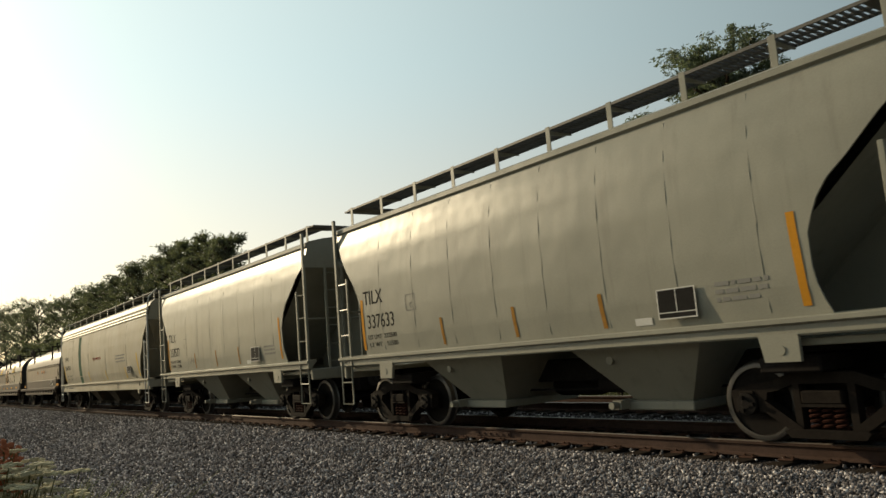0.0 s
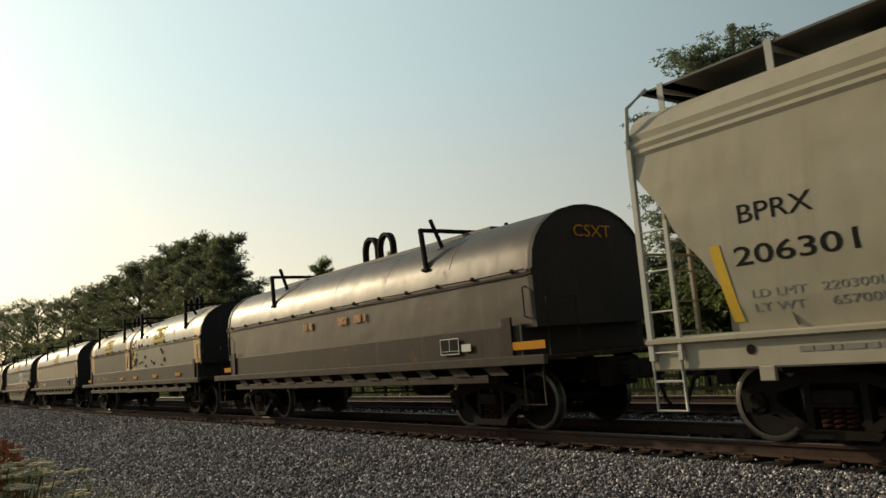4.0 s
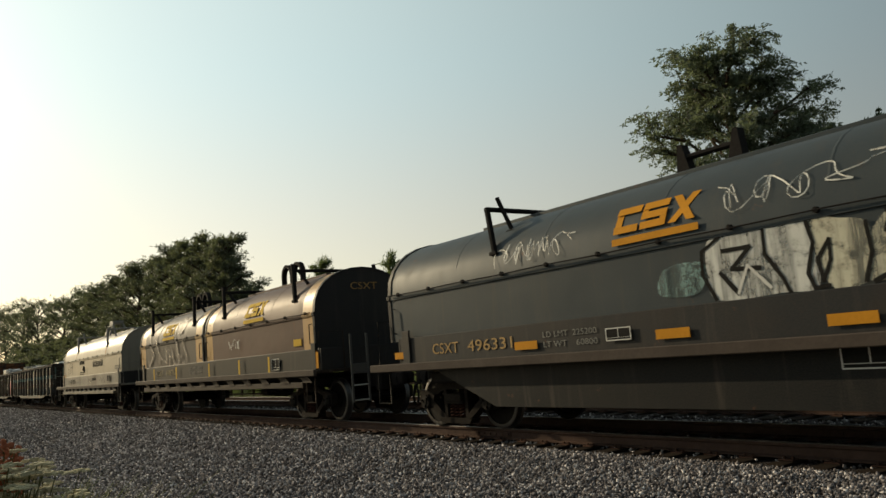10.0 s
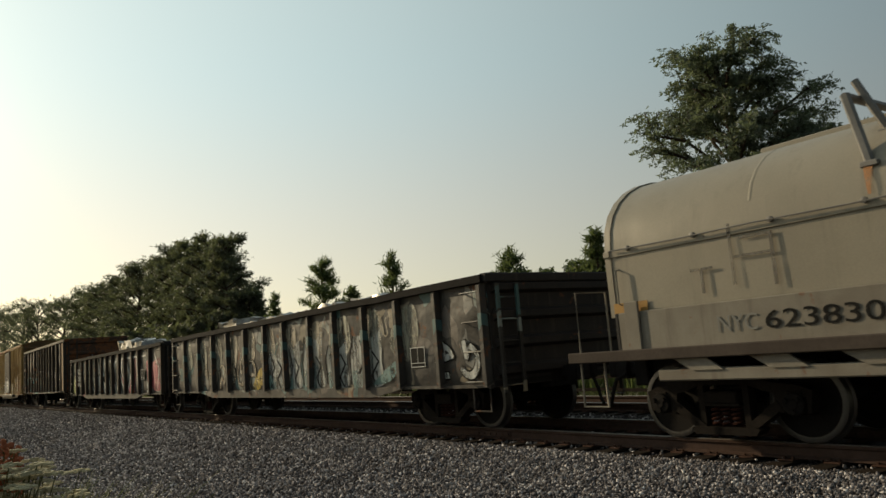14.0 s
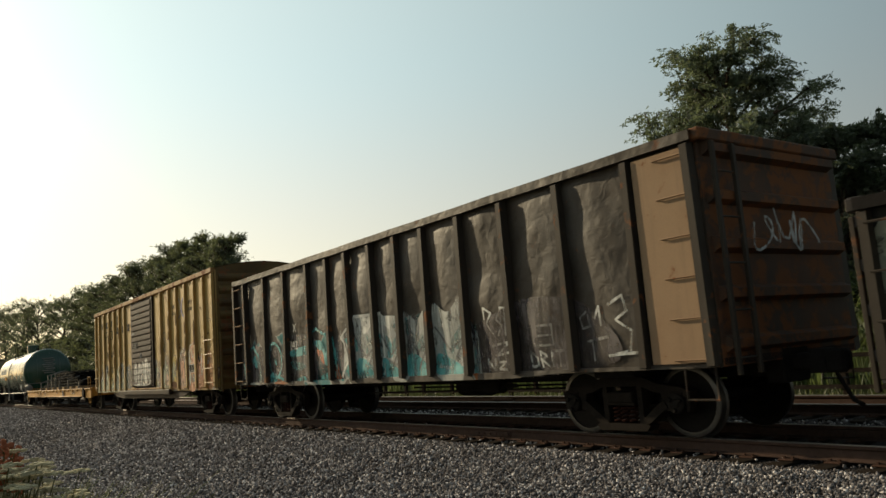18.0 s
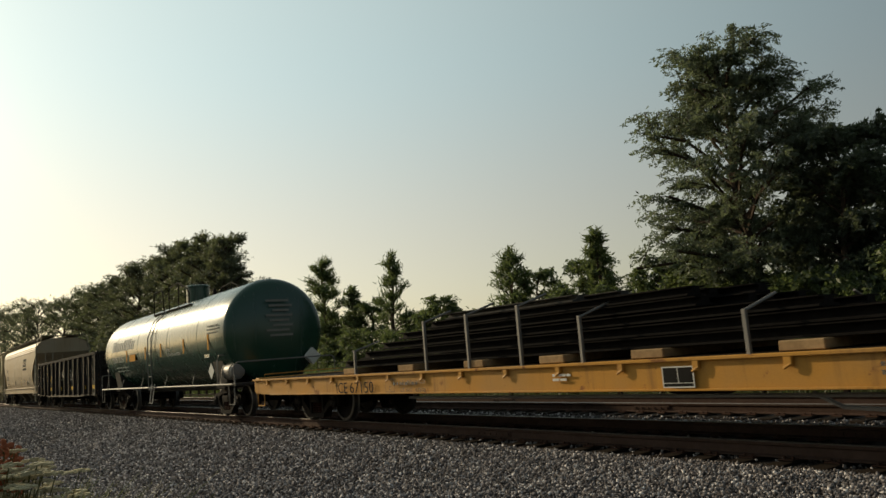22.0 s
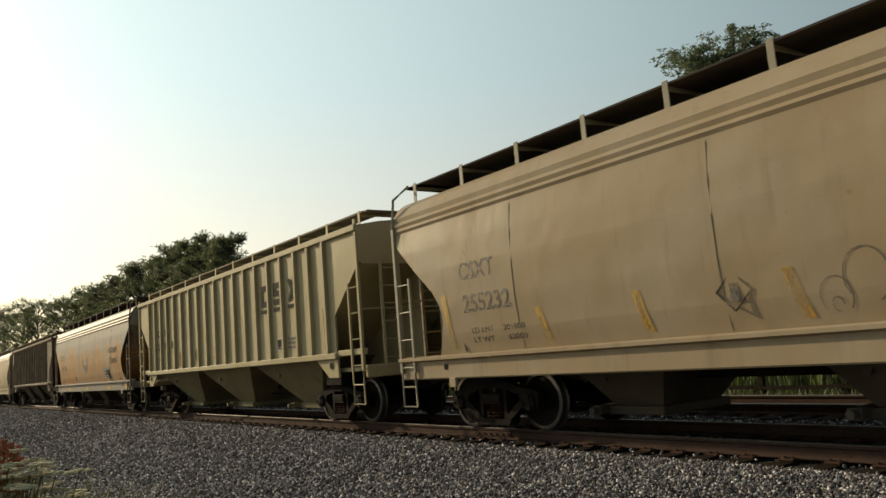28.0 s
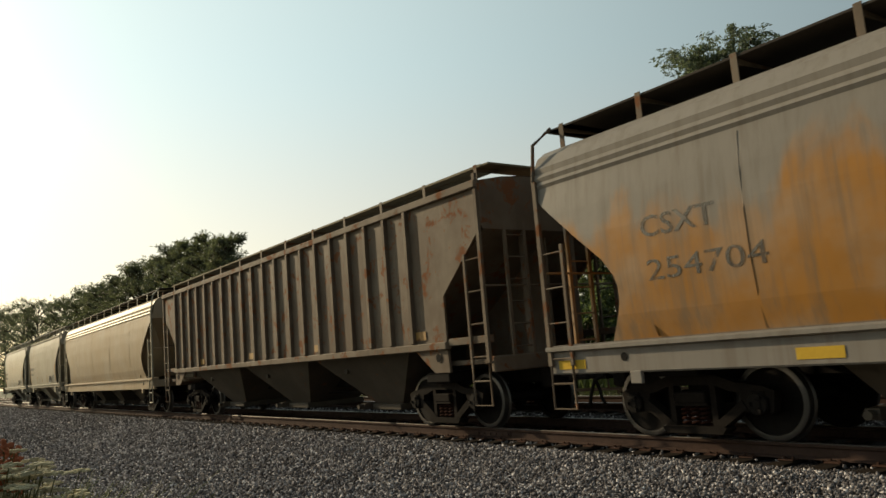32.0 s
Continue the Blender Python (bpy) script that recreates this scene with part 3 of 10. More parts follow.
def railway(name, yc, label, tie_from):
    tr = thing(name, label, "railway track", kind="structure", at=pose(0, yc, 0))
    for s in (-1, 1):
        g = G()
        g.prism_x([(y + s * 0.7525, z) for y, z in RAIL_POLY], -620, 90)
        ob = part("rail", g, "rail_side", tr, "rusty steel rail with a polished head")
        fix_normals(ob.data)
        ob.data.materials.append(MAT["rail_head"])
        for p in ob.data.polygons:
            if p.center.z > -0.008 and p.normal.z > 0.3:
                p.material_index = 1
        for x in np.arange(-46.0 + 5.5 * (s > 0), 0, 11.9):
            jb = G()
            for t in (-1, 1):
                jb.box(x - 0.45, x + 0.45, s * 0.7525 + t * 0.012, s * 0.7525 + t * 0.034, -0.14, -0.055, 0.006)
                for b in range(6):
                    jb.box(x - 0.39 + b * 0.155, x - 0.36 + b * 0.155, s * 0.7525 + t * 0.03, s * 0.7525 + t * 0.055, -0.11, -0.08)
            part("joint_bar", jb, "rail_side", tr)
    g = G()
    g.box(-0.115, 0.115, -1.30, 1.30, -0.36, -0.185, 0.012)
    tie = g.mesh("tie", "tie")
    plate = G()
    for s in (-1, 1):
        plate.box(-0.09, 0.09, s * 0.7525 - 0.16, s * 0.7525 + 0.16, -0.186, -0.168, 0.004)
        for dx, dy in ((-0.05, -0.09), (0.05, 0.09), (0.05, -0.09)):
            plate.box(dx - 0.012, dx + 0.012, s * 0.7525 + dy - 0.014, s * 0.7525 + dy + 0.014, -0.17, -0.145)
    plate_me = plate.mesh("tie_plate", "rust_plate")
    r = random.Random(int(yc * 10) + 3)
    for i in range(140):
        x = tie_from - i * 0.50 + r.uniform(-0.03, 0.03)
        part("tie", tie, None, tr, at=pose(x, r.uniform(-0.05, 0.05), r.uniform(-0.012, 0.004), 0, 0, r.uniform(-1, 1)))
        if i < 90:
            part("tie_plate", plate_me, None, tr, at=pose(x, 0, 0))
    return tr


railway("track_1", 0.0, "wooden-tie railway track that the train runs on", 0.5)
railway("track_2", 4.05, "empty parallel railway track with rusty rails", 0.0)


# ---- trees and weeds ----
MAT["bark"] = plain("furrowed_bark", (0.07, 0.052, 0.04), 0.9, 0, 12, 0.4, 0.8)
MAT["leaf_a"] = leaf_material("locust_leaves", (0.056, 0.068, 0.053), (0.128, 0.148, 0.112), 0.58)
MAT["leaf_b"] = leaf_material("bush_leaves", (0.04, 0.06, 0.022), (0.105, 0.132, 0.05), 0.55)
# far leaves greyer: the haze of distance is put into their colour
MAT["leaf_far"] = leaf_material("haze_greyed_far_leaves", (0.055, 0.058, 0.042), (0.105, 0.107, 0.072), 0.45)
MAT["weed_leaf"] = leaf_material("fresh_weed_leaves", (0.12, 0.135, 0.035), (0.24, 0.24, 0.085), 0.35)
MAT["grass"] = leaf_material("grass_blades", (0.045, 0.055, 0.015), (0.12, 0.115, 0.045), 0.25)


def leaf_mesh(name, centers, along, size, mat, seed, slim=0.36):
    """Many small pointed leaves, one quad each, lying roughly along the spray that bears them."""
    r = np.random.default_rng(seed)
    n = len(centers)
    d = along / (np.linalg.norm(along, axis=1)[:, None] + 1e-9) + 0.75 * r.normal(size=(n, 3))
    d /= np.linalg.norm(d, axis=1)[:, None]
    u = np.cross(d, r.normal(size=(n, 3)) * np.array([0.6, 0.6, 1.0]))
    u /= np.linalg.norm(u, axis=1)[:, None] + 1e-9
    s = (size * r.uniform(0.6, 1.3, n))[:, None]
    v = np.stack([centers - d * s, centers + u * s * slim, centers + d * s, centers - u * s * slim], 1)
    me = bpy.data.meshes.new(name)
    me.vertices.add(n * 4)
    me.vertices.foreach_set("co", v.astype(np.float32).ravel())
    me.loops.add(n * 4)
    me.loops.foreach_set("vertex_index", np.arange(n * 4, dtype=np.int32))
    me.polygons.add(n)
    me.polygons.foreach_set("loop_start", np.arange(0, n * 4, 4, dtype=np.int32))
    me.update(calc_edges=True)
    me.materials.append(MAT[mat])
    return me


def tree(name, x, y, height, spread, leaves, size, seed, label, mat="leaf_a", base=-0.45, crown_from=0.3, lean=0.0, twigs=26, top=0.5, category="tree", wide=0.16, lift=(-0.35, 0.45), droop=0.32, slim=0.36):
    """A tapered trunk, limbs that fork twice, and drooping leafy sprays on the outer twigs. top: how narrow the crown ends."""
    r = random.Random(seed)
    npr = np.random.default_rng(seed)
    t = thing(name, label, category, at=pose(x, y, base))
    g = G()
    trunk = [(0, 0, -0.3)]
    for i in range(1, 7):
        k = i / 6
        trunk.append((lean * k * k + r.uniform(-1, 1) * 0.02 * height, r.uniform(-1, 1) * 0.02 * height, height * 0.80 * k))
    for i in range(6):
        a, b = trunk[i], trunk[i + 1]
        g.pipe([a, b], height * 0.016 * (1.15 - i / 6.0), 7)
    pts, ways = [], []
    sprays = 5
    per = max(3, int(leaves / (twigs * 6 * sprays)))
    span = 0.17 * spread + 0.22
    for b in range(twigs):
        k = crown_from + (1 - crown_from) * (b + r.random()) / twigs
        i = min(5, int(k * 0.98 * 6))
        p = Vector(trunk[i]).lerp(Vector(trunk[i + 1]), k * 6 * 0.98 - i)
        rel = (k - crown_from) / (1 - crown_from)
        reach = spread * (math.sin(math.pi * min(1, rel * 0.62 + 0.30)) ** 0.6) * (1 - top * rel) * r.uniform(0.5, 1.12)
        ang = b * 2.4 + r.uniform(-0.6, 0.6)
        d = Vector((math.cos(ang), math.sin(ang), r.uniform(0.2, 0.7) + 0.8 * rel * rel))
        mid = p + d * reach * 0.5
        tip = mid + Vector((d.x, d.y, r.uniform(-0.1, 0.3) + 0.6 * rel)) * reach * 0.5
        g.pipe([p, mid, tip], max(0.012, height * 0.0040), 4)
        for j in range(6):
            f = 0.34 + 0.66 * (j + r.random()) / 6
            q = p.lerp(mid, f * 2) if f < 0.5 else mid.lerp(tip, f * 2 - 1)
            side = Vector((r.uniform(-1, 1), r.uniform(-1, 1), r.uniform(-0.05, 0.6))) + d * 0.5
            e = q + side * reach * 0.26
            g.pipe([q, e], max(0.007, height * 0.0015), 3)
            for m in range(sprays):
                s0 = q.lerp(e, 0.3 + 0.7 * m / (sprays - 1))
                way = Vector((r.uniform(-1, 1) + 0.7 * d.x, r.uniform(-1, 1) + 0.7 * d.y, r.uniform(*lift)))
                way = way.normalized() * span * r.uniform(0.6, 1.25)
                kk = npr.uniform(0.0, 1.0, per)[:, None]
                broad = wide * span * (1.1 - kk * 0.7)
                w = np.array(way)
                sag = np.concatenate([np.zeros_like(kk), np.zeros_like(kk), -droop * span * kk * kk], 1)
                pts.append(np.array(s0) + w * kk + sag + npr.normal(size=(per, 3)) * broad * np.array([1.0, 1.0, 0.55]))
                ways.append(np.repeat(w[None], per, 0) + np.array([0, 0, -0.8 * droop * span]))
    part("trunk", g, "bark", t)
    part("crown", leaf_mesh("crown", np.concatenate(pts), np.concatenate(ways), size, mat, seed, slim), None, t)
    return t


FULL = "tall leafy locust tree in evening light behind the tracks"
tree("tree", -15.8, 16, 14.2, 4.0, 78000, 0.092, 11, FULL, crown_from=0.22, twigs=58, top=0.34, wide=0.13, slim=0.28)
tree("tree", -12.4, 16.5, 9.9, 2.9, 42000, 0.10, 12, "broad dark green tree beside a taller locust", crown_from=0.10, twigs=36, top=0.35)
tree("tree", -7.4, 17.5, 9.4, 3.8, 26000, 0.12, 13, "broad dark green tree beside a taller locust", crown_from=0.1, twigs=30, top=0.3)
SHRUB = "dense green shrub at the edge of the line"
for k, (x, y, h, s, nl) in enumerate(((-18.0, 15.5, 5.2, 1.8, 12000), (-20.5, 16.5, 5.4, 2.3, 10000), (-13.0, 14.5, 3.6, 2.2, 11000), (-9.0, 14.0, 3.4, 2.4, 9000), (-15.6, 14.8, 4.4, 2.0, 11000),
                                       (-24.5, 17, 6.4, 2.6, 11000), (-28.4, 17.5, 6.6, 2.0, 9000), (-31.5, 16.5, 4.0, 2.2, 8000), (-35.0, 16, 5.5, 2.4, 9000),
                                       (-38.5, 17, 5.0, 2.2, 8000), (-44.0, 17, 6.6, 2.3, 8000), (-47.5, 16.5, 5.4, 2.3, 8000), (-54, 18, 6.2, 3.0, 8000), (-60, 19, 6.6, 3.2, 8000), (-67, 19, 7.4, 3.4, 8000))):
    tree("shrub", x, y, h, s, int(nl * 1.25), 0.105, 40 + k, SHRUB, "leaf_b", crown_from=0.02, twigs=30, top=0.5, category="shrub")
HEDGE = "low tangled green bush in the hedge behind the tracks"
hr = random.Random(31)
for k in range(20):
    tree("bush", -8.5 - 3.3 * k + hr.uniform(-0.8, 0.8), 14.6 + hr.uniform(-0.6, 1.2), hr.uniform(3.0, 4.3), hr.uniform(2.0, 2.6), 9000 if k < 8 else 5500, 0.11, 140 + k, HEDGE, "leaf_b", crown_from=0.01, twigs=26, top=0.4, category="bush")
for k, (x, y, h, s) in enumerate(((-18.2, 18.5, 8.0, 3.0), (-14.0, 19, 8.4, 3.2), (-10.5, 18.5, 8.2, 3.2), (-6.0, 16, 7.0, 3.0))):
    tree("tree", x, y, h, s, 17000, 0.13, 170 + k, "broad dark green tree beside a taller locust", crown_from=0.03, twigs=34, top=0.35)
for k in range(13):
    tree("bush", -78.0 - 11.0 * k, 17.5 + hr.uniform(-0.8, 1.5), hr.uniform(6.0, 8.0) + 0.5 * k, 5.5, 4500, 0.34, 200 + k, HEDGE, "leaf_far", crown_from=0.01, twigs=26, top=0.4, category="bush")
SAPLING = "slender young tree rising above the shrubs"
for k, (x, y, h, s, nl) in enumerate(((-23.0, 16, 8.1, 0.9, 1500), (-28.6, 16, 7.8, 1.5, 5500), (-40.1, 16, 9.8, 1.5, 6000), (-48.9, 16, 10.9, 2.0, 11000), (-45.0, 16, 8.0, 1.0, 1800), (-36.0, 15.5, 5.0, 0.7, 700), (-57.5, 16, 9.2, 0.9, 900))):
    tree("sapling", x, y, h, s * 1.25, int(nl * 0.62), 0.24, 70 + k, SAPLING, "leaf_b", crown_from=0.06, twigs=36, top=0.75, wide=0.20, lift=(0.3, 1.5), droop=0.0, slim=0.14)
FAR = "tall tree in the wood along the line, greyed as if by haze"
for k, (x, y, h, s) in enumerate(((-79.5, 20, 14.6, 4.6), (-86, 20.5, 15.6, 5.0), (-94, 21, 16.6, 5.2), (-103, 21, 17.2, 5.6), (-114, 20, 16.4, 6.0), (-127, 21, 16.2, 6.0), (-142, 21, 16.6, 7), (-160, 22, 17.0, 7.5),
                                  (-184, 22, 18, 8.5), (-215, 21, 20, 9), (-245, 22, 22, 10), (-290, 22, 25, 11), (-340, 24, 28, 12), (-98, 26, 16, 6), (-122, 27, 16.5, 7), (-172, 27, 17, 8), (-73.5, 20, 8.5, 3.4))):
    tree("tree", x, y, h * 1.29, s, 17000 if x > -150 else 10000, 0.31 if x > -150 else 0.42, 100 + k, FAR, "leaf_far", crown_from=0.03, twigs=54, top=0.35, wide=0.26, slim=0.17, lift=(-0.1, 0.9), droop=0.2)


def weeds(name, n, xr, yr, hr, seed, mat, label, width=0.006, base=None):
    """Grass blades and stalks, joined; each a bent three-sided strip."""
    r = np.random.default_rng(seed)
    x, y = r.uniform(*xr, n), r.uniform(*yr, n)
    h = r.uniform(*hr, n)
    z = np.full(n, base) if base is not None else ballast_z(y) - 0.02
    dx, dy = r.normal(0, 0.28, n) * h, r.normal(0, 0.28, n) * h
    a = r.uniform(0, np.pi, n)
    wx, wy = np.cos(a) * width, np.sin(a) * width
    p0 = np.stack([x - wx, y - wy, z], 1)
    p1 = np.stack([x + wx, y + wy, z], 1)
    p2 = np.stack([x + dx * 0.4 + wx * 0.8, y + dy * 0.4 + wy * 0.8, z + h * 0.6], 1)
    p3 = np.stack([x + dx * 0.4 - wx * 0.8, y + dy * 0.4 - wy * 0.8, z + h * 0.6], 1)
    p4 = np.stack([x + dx, y + dy, z + h], 1)
    v = np.stack([p0, p1, p2, p3, p4], 1).reshape(-1, 3)
    k = 5 * np.arange(n)[:, None]
    faces = [tuple(q) for q in (k + np.array([0, 1, 2, 3])).tolist()] + [tuple(q) for q in (k + np.array([3, 2, 4])).tolist()]
    me = bpy.data.meshes.new(name)
    me.from_pydata(v.tolist(), [], faces)
    me.materials.append(MAT[mat])
    return tagged(new(name, me), label, "grass", kind="stuff")


weeds("grass_verge", 26000, (-75, -2), (6.7, 11.5), (0.12, 0.42), 5, "grass", "tall dry grass and weeds behind the far track", 0.014, -0.6)
weeds("tall_weeds", 12000, (-75, -2), (10.2, 13.6), (0.7, 1.9), 15, "leaf_b", "tall leafy green weeds behind the far track", 0.022, -0.5)
weeds("grass_tufts", 900, (-14, -6.5), (-8.1, -6.3), (0.12, 0.45), 6, "grass", "thin dry grass growing through the ballast", 0.004, -0.72)
weeds("roadside_weeds", 5200, (-5.4, -4.2), (-8.95, -8.42), (0.8, 1.5), 8, "weed_leaf", "tall green weeds beside the gravel", 0.009, -0.72)


def fence(y, x0, x1, base):
    """A weathered post-and-rail fence behind the far track."""
    t = thing("fence", "dark weathered post-and-rail fence behind the far track", "fence", kind="structure", at=pose(x0, y, base))
    r = random.Random(17)
    posts = [i * 1.75 + r.uniform(-0.25, 0.25) for i in range(int((x1 - x0) / 1.75) + 1)]
    for x in posts:
        h = r.uniform(1.15, 1.35)
        part("post", G().box(x - 0.07, x + 0.07, -0.07, 0.07, -0.3, h, 0.012), "tie", t)
    for z in (0.28, 0.66, 1.02):
        for a, b in zip(posts, posts[1:]):
            dz = r.uniform(-0.04, 0.04)
            g = G()
            g.prism_y([(a, z - 0.05), (b, z - 0.05 + dz), (b, z + 0.05 + dz), (a, z + 0.05)], -0.10, -0.07)
            part("rail", g, "tie", t)
    return t


fence(9.4, -64.0, -3.0, -0.52)


def flowering_weed(x, y, height, seed):
    """A stalk that branches into flat heads of small pale flowers."""
    r = random.Random(seed)
    t = thing("flowering_weed", "tall weed with flat heads of pale flowers", "weed", "weeds by the gravel", at=pose(x, y, -0.74))
    g = G()
    g.pipe([(0, 0, 0), (0.03, 0.02, height * 0.5), (0.06, 0, height * 0.8)], 0.005, 5)
    part("stalk", g, "grass", t)
    for k in range(r.randint(3, 5)):
        a = r.uniform(0, 6.28)
        e = Vector((0.06 + 0.16 * math.cos(a), 0.16 * math.sin(a), height * r.uniform(0.85, 1.05)))
        part("branch", G().pipe([(0.05, 0, height * 0.72), (0.05 + (e.x - 0.05) * 0.5, e.y * 0.5, height * 0.86), e], 0.003, 4), "grass", t)
        h = G()
        for _ in range(44):
            b, q = r.uniform(0, 6.28), math.sqrt(r.random()) * 0.055
            c = e + Vector((q * math.cos(b), q * math.sin(b), 0.012 - q * 0.2 + r.uniform(-0.004, 0.004)))
            h.box(c.x - 0.009, c.x + 0.009, c.y - 0.009, c.y + 0.009, c.z - 0.003, c.z + 0.004)
        part("flower_head", h, "petal", t)
    return t


MAT["petal"] = plain("dry_cream_petals", (0.46, 0.41, 0.27), 0.7, 0, 30, 0.3, 0)
fr = random.Random(77)
for k in range(34):
    wx, u = fr.uniform(-5.2, -4.3), fr.uniform(0.085, 0.15)
    flowering_weed(wx, -9.026 - wx * u, 1.74 - (u - 0.09) * 4.2 - fr.uniform(0, 0.34) + 0.05 * (wx + 4.7), 900 + k)


def seed_stalk(x, y, height, seed):
    """A dock stalk with its rust-brown plume of seeds."""
    r = random.Random(seed)
    t = thing("seed_stalk", "dry rust-brown seed plume on a tall stalk", "weed", "weeds by the gravel", at=pose(x, y, -0.74))
    part("stalk", G().pipe([(0, 0, 0), (0.02, 0.01, height * 0.6), (0.03, 0, height)], 0.005, 5), "grass", t)
    g = G()
    for _ in range(220):
        z, a = r.uniform(0.80, 1.02), r.uniform(0, 6.28)
        q = 0.05 * math.sin(math.pi * (z - 0.78) / 0.26) * r.uniform(0.3, 1.0)
        c = Vector((0.03 + q * math.cos(a), q * math.sin(a), height * z))
        g.box(c.x - 0.006, c.x + 0.006, c.y - 0.006, c.y + 0.006, c.z - 0.006, c.z + 0.006)
    part("seed_plume", g, "seeds", t)


MAT["seeds"] = plain("rust_brown_seeds", (0.34, 0.13, 0.075), 0.8, 0, 30, 0.4, 0)
for k, u in enumerate((0.088, 0.096, 0.104, 0.111, 0.118)):
    seed_stalk(-4.5 - 0.15 * k, -9.026 + (4.5 + 0.15 * k) * u, 1.80 - 0.03 * k, 60 + k)


# ---- hopper cars ----
def profile_y(prof, z):
    zs, ys = [p[0] for p in prof], [p[1] for p in prof]
    return float(np.interp(z, zs, ys))


def shell(car, half, prof, cut, roof, mat, label="", front_cut=None):
    """Curved sides with cut ends, and the roof over them. prof: (z, half width) upwards; cut: (z, how far the side stops short of the end); front_cut where the leading end differs."""
    front_cut = front_cut or cut
    cz, cx = [c[0] for c in cut], [c[1] for c in cut]
    cols = 26
    fz, fx = [c[0] for c in front_cut], [c[1] for c in front_cut]
    zs = sorted(set([p[0] for p in prof] + list(np.linspace(prof[0][0], prof[-1][0], 16))))
    for s in (-1, 1):
        g = G()
        rows = []
        for z in zs:
            e = half - float(np.interp(z, cz, cx))
            y = profile_y(prof, z)
            w = e + half - float(np.interp(z, fz, fx))
            rows.append([(-e + w * i / cols, s * y, z) for i in range(cols + 1)])
        inner = [[(x, y - s * 0.02, zz) for x, y, zz in r] for r in rows]
        # outer skin, turned round the cut ends to the inner skin
        g.loft([[*a, *reversed(b)] for a, b in zip(rows, inner)], close=True)
        side = part("side_sheet", g, mat, car, label)
    r2 = []
    for y, z in [(-profile_y(prof, zs[-1]), zs[-1])] + roof + [(-y, z) for y, z in reversed(roof)] + [(profile_y(prof, zs[-1]), zs[-1])]:
        r2.append([(-half + 2 * half * i / cols, y, z) for i in range(cols + 1)])
    part("roof", G().loft(r2), mat, car)
    return side


def slope_ends(car, half, prof, z_top, z_low, run, roof, mat, narrow=0.0):
    """Upright upper end sheets and the slanted sheets below them, with a web plate and two posts."""
    for s in (-1, 1):
        g = G()
        ya, yt = profile_y(prof, z_top), profile_y(prof, prof[-1][0])
        poly = [(-ya, z_top), (-yt, prof[-1][0])] + roof + [(-y, z) for y, z in reversed(roof)] + [(yt, prof[-1][0]), (ya, z_top)]
        g.prism_x(poly, s * (half - 0.03), s * (half - 0.01))
        rows = []
        for k in range(7):
            z = z_top + (z_low - z_top) * k / 6
            w = (min(profile_y(prof, z), ya) - 0.03) * (1 - narrow * k / 6)
            rows.append([(s * (half - 0.02 - run * k / 6), y * w, z) for y in (-1, -0.5, 0, 0.5, 1)])
        g.loft(rows)
        rows2 = [[(x - s * 0.02, y, z - 0.015) for x, y, z in r] for r in rows]
        g.loft(rows2)
        part("end_sheet", g, mat, car)
        w = G()
        if narrow:
            # cheeks of the funnel, back to the sides
            for t in (-1, 1):
                c = G()
                c.loft([[(s * (half - 0.02 - run * k / 6), t * (ya - 0.03) * (1 - narrow * k / 6), z_top + (z_low - z_top) * k / 6) for k in range(7)],
                        [(s * (half - 1.25 - (run - 1.25) * k / 6), t * (ya - 0.04), z_top + (z_low - z_top) * k / 6) for k in range(7)]])
                part("funnel_cheek", c, mat, car)
        w.prism_y([(s * (half - 0.15), 1.15), (s * (half - 0.15), z_top - 0.05), (s * (half - run), z_low), (s * (half - run), 1.15)], -0.02, 0.02)
        part("web_plate", w, mat, car)
        if not narrow:
            for y in (-0.55, 0.55):
                part("end_post", G().box(s * (half - 0.16), s * (half - 0.06), y - 0.05, y + 0.05, 1.15, z_top + 0.1, 0.01), mat, car)
        part("end_cross_bar", G().pipe([(s * (half - 0.08), -1.5, 2.3), (s * (half - 0.08), 1.5, 2.3)], 0.018, 5), mat, car)
        end_ladder(car, s * (half - 0.04), -1.0, -0.58, 1.2, z_top + 0.15, 6, mat)
        part("end_platform", G().box(s * (half - 1.9), s * (half - 0.11), -1.35, 1.35, 1.08, 1.16, 0.01), mat, car)
        part("end_sill", G().box(s * (half - 0.10), s * half, -1.45, 1.45, 0.95, 1.20, 0.02), mat, car)


def bay(car, x, top, low, zt, zb, yt, yb, mat, skew=0.0):
    """One discharge hopper: a funnel with its gate."""
    g = G()
    a = [(x - top, -yt, zt), (x + top, -yt, zt), (x + top, yt, zt), (x - top, yt, zt)]
    b = [(x - low + skew, -yb, zb), (x + low + skew, -yb, zb), (x + low + skew, yb, zb), (x - low + skew, yb, zb)]
    g.add(a + b, [(0, 1, 5, 4), (1, 2, 6, 5), (2, 3, 7, 6), (3, 0, 4, 7), (4, 5, 6, 7)])
    g.pipe([(x - top * 0.4, -yt * 0.85, zt - 0.3 * (zt - zb)), (x - top * 0.4 + 0.001, -yt * 0.85 - 0.05, zt - 0.3 * (zt - zb))], 0.06, 8)
    ob = part("hopper_bay", g, mat, car)
    q = G()
    q.box(x - low - 0.1 + skew, x + low + 0.1 + skew, -yb - 0.12, yb + 0.12, zb - 0.10, zb + 0.02, 0.015)
    q.box(x - low - 0.2 + skew, x - low - 0.05 + skew, -yb - 0.3, yb + 0.3, zb - 0.08, zb + 0.04)
    q.lathe([(0.05, 0), (0.05, 0.12)], 8, "y", (x - low - 0.12 + skew, -yb - 0.42, zb - 0.02))
    part("gate", q, mat, ob)


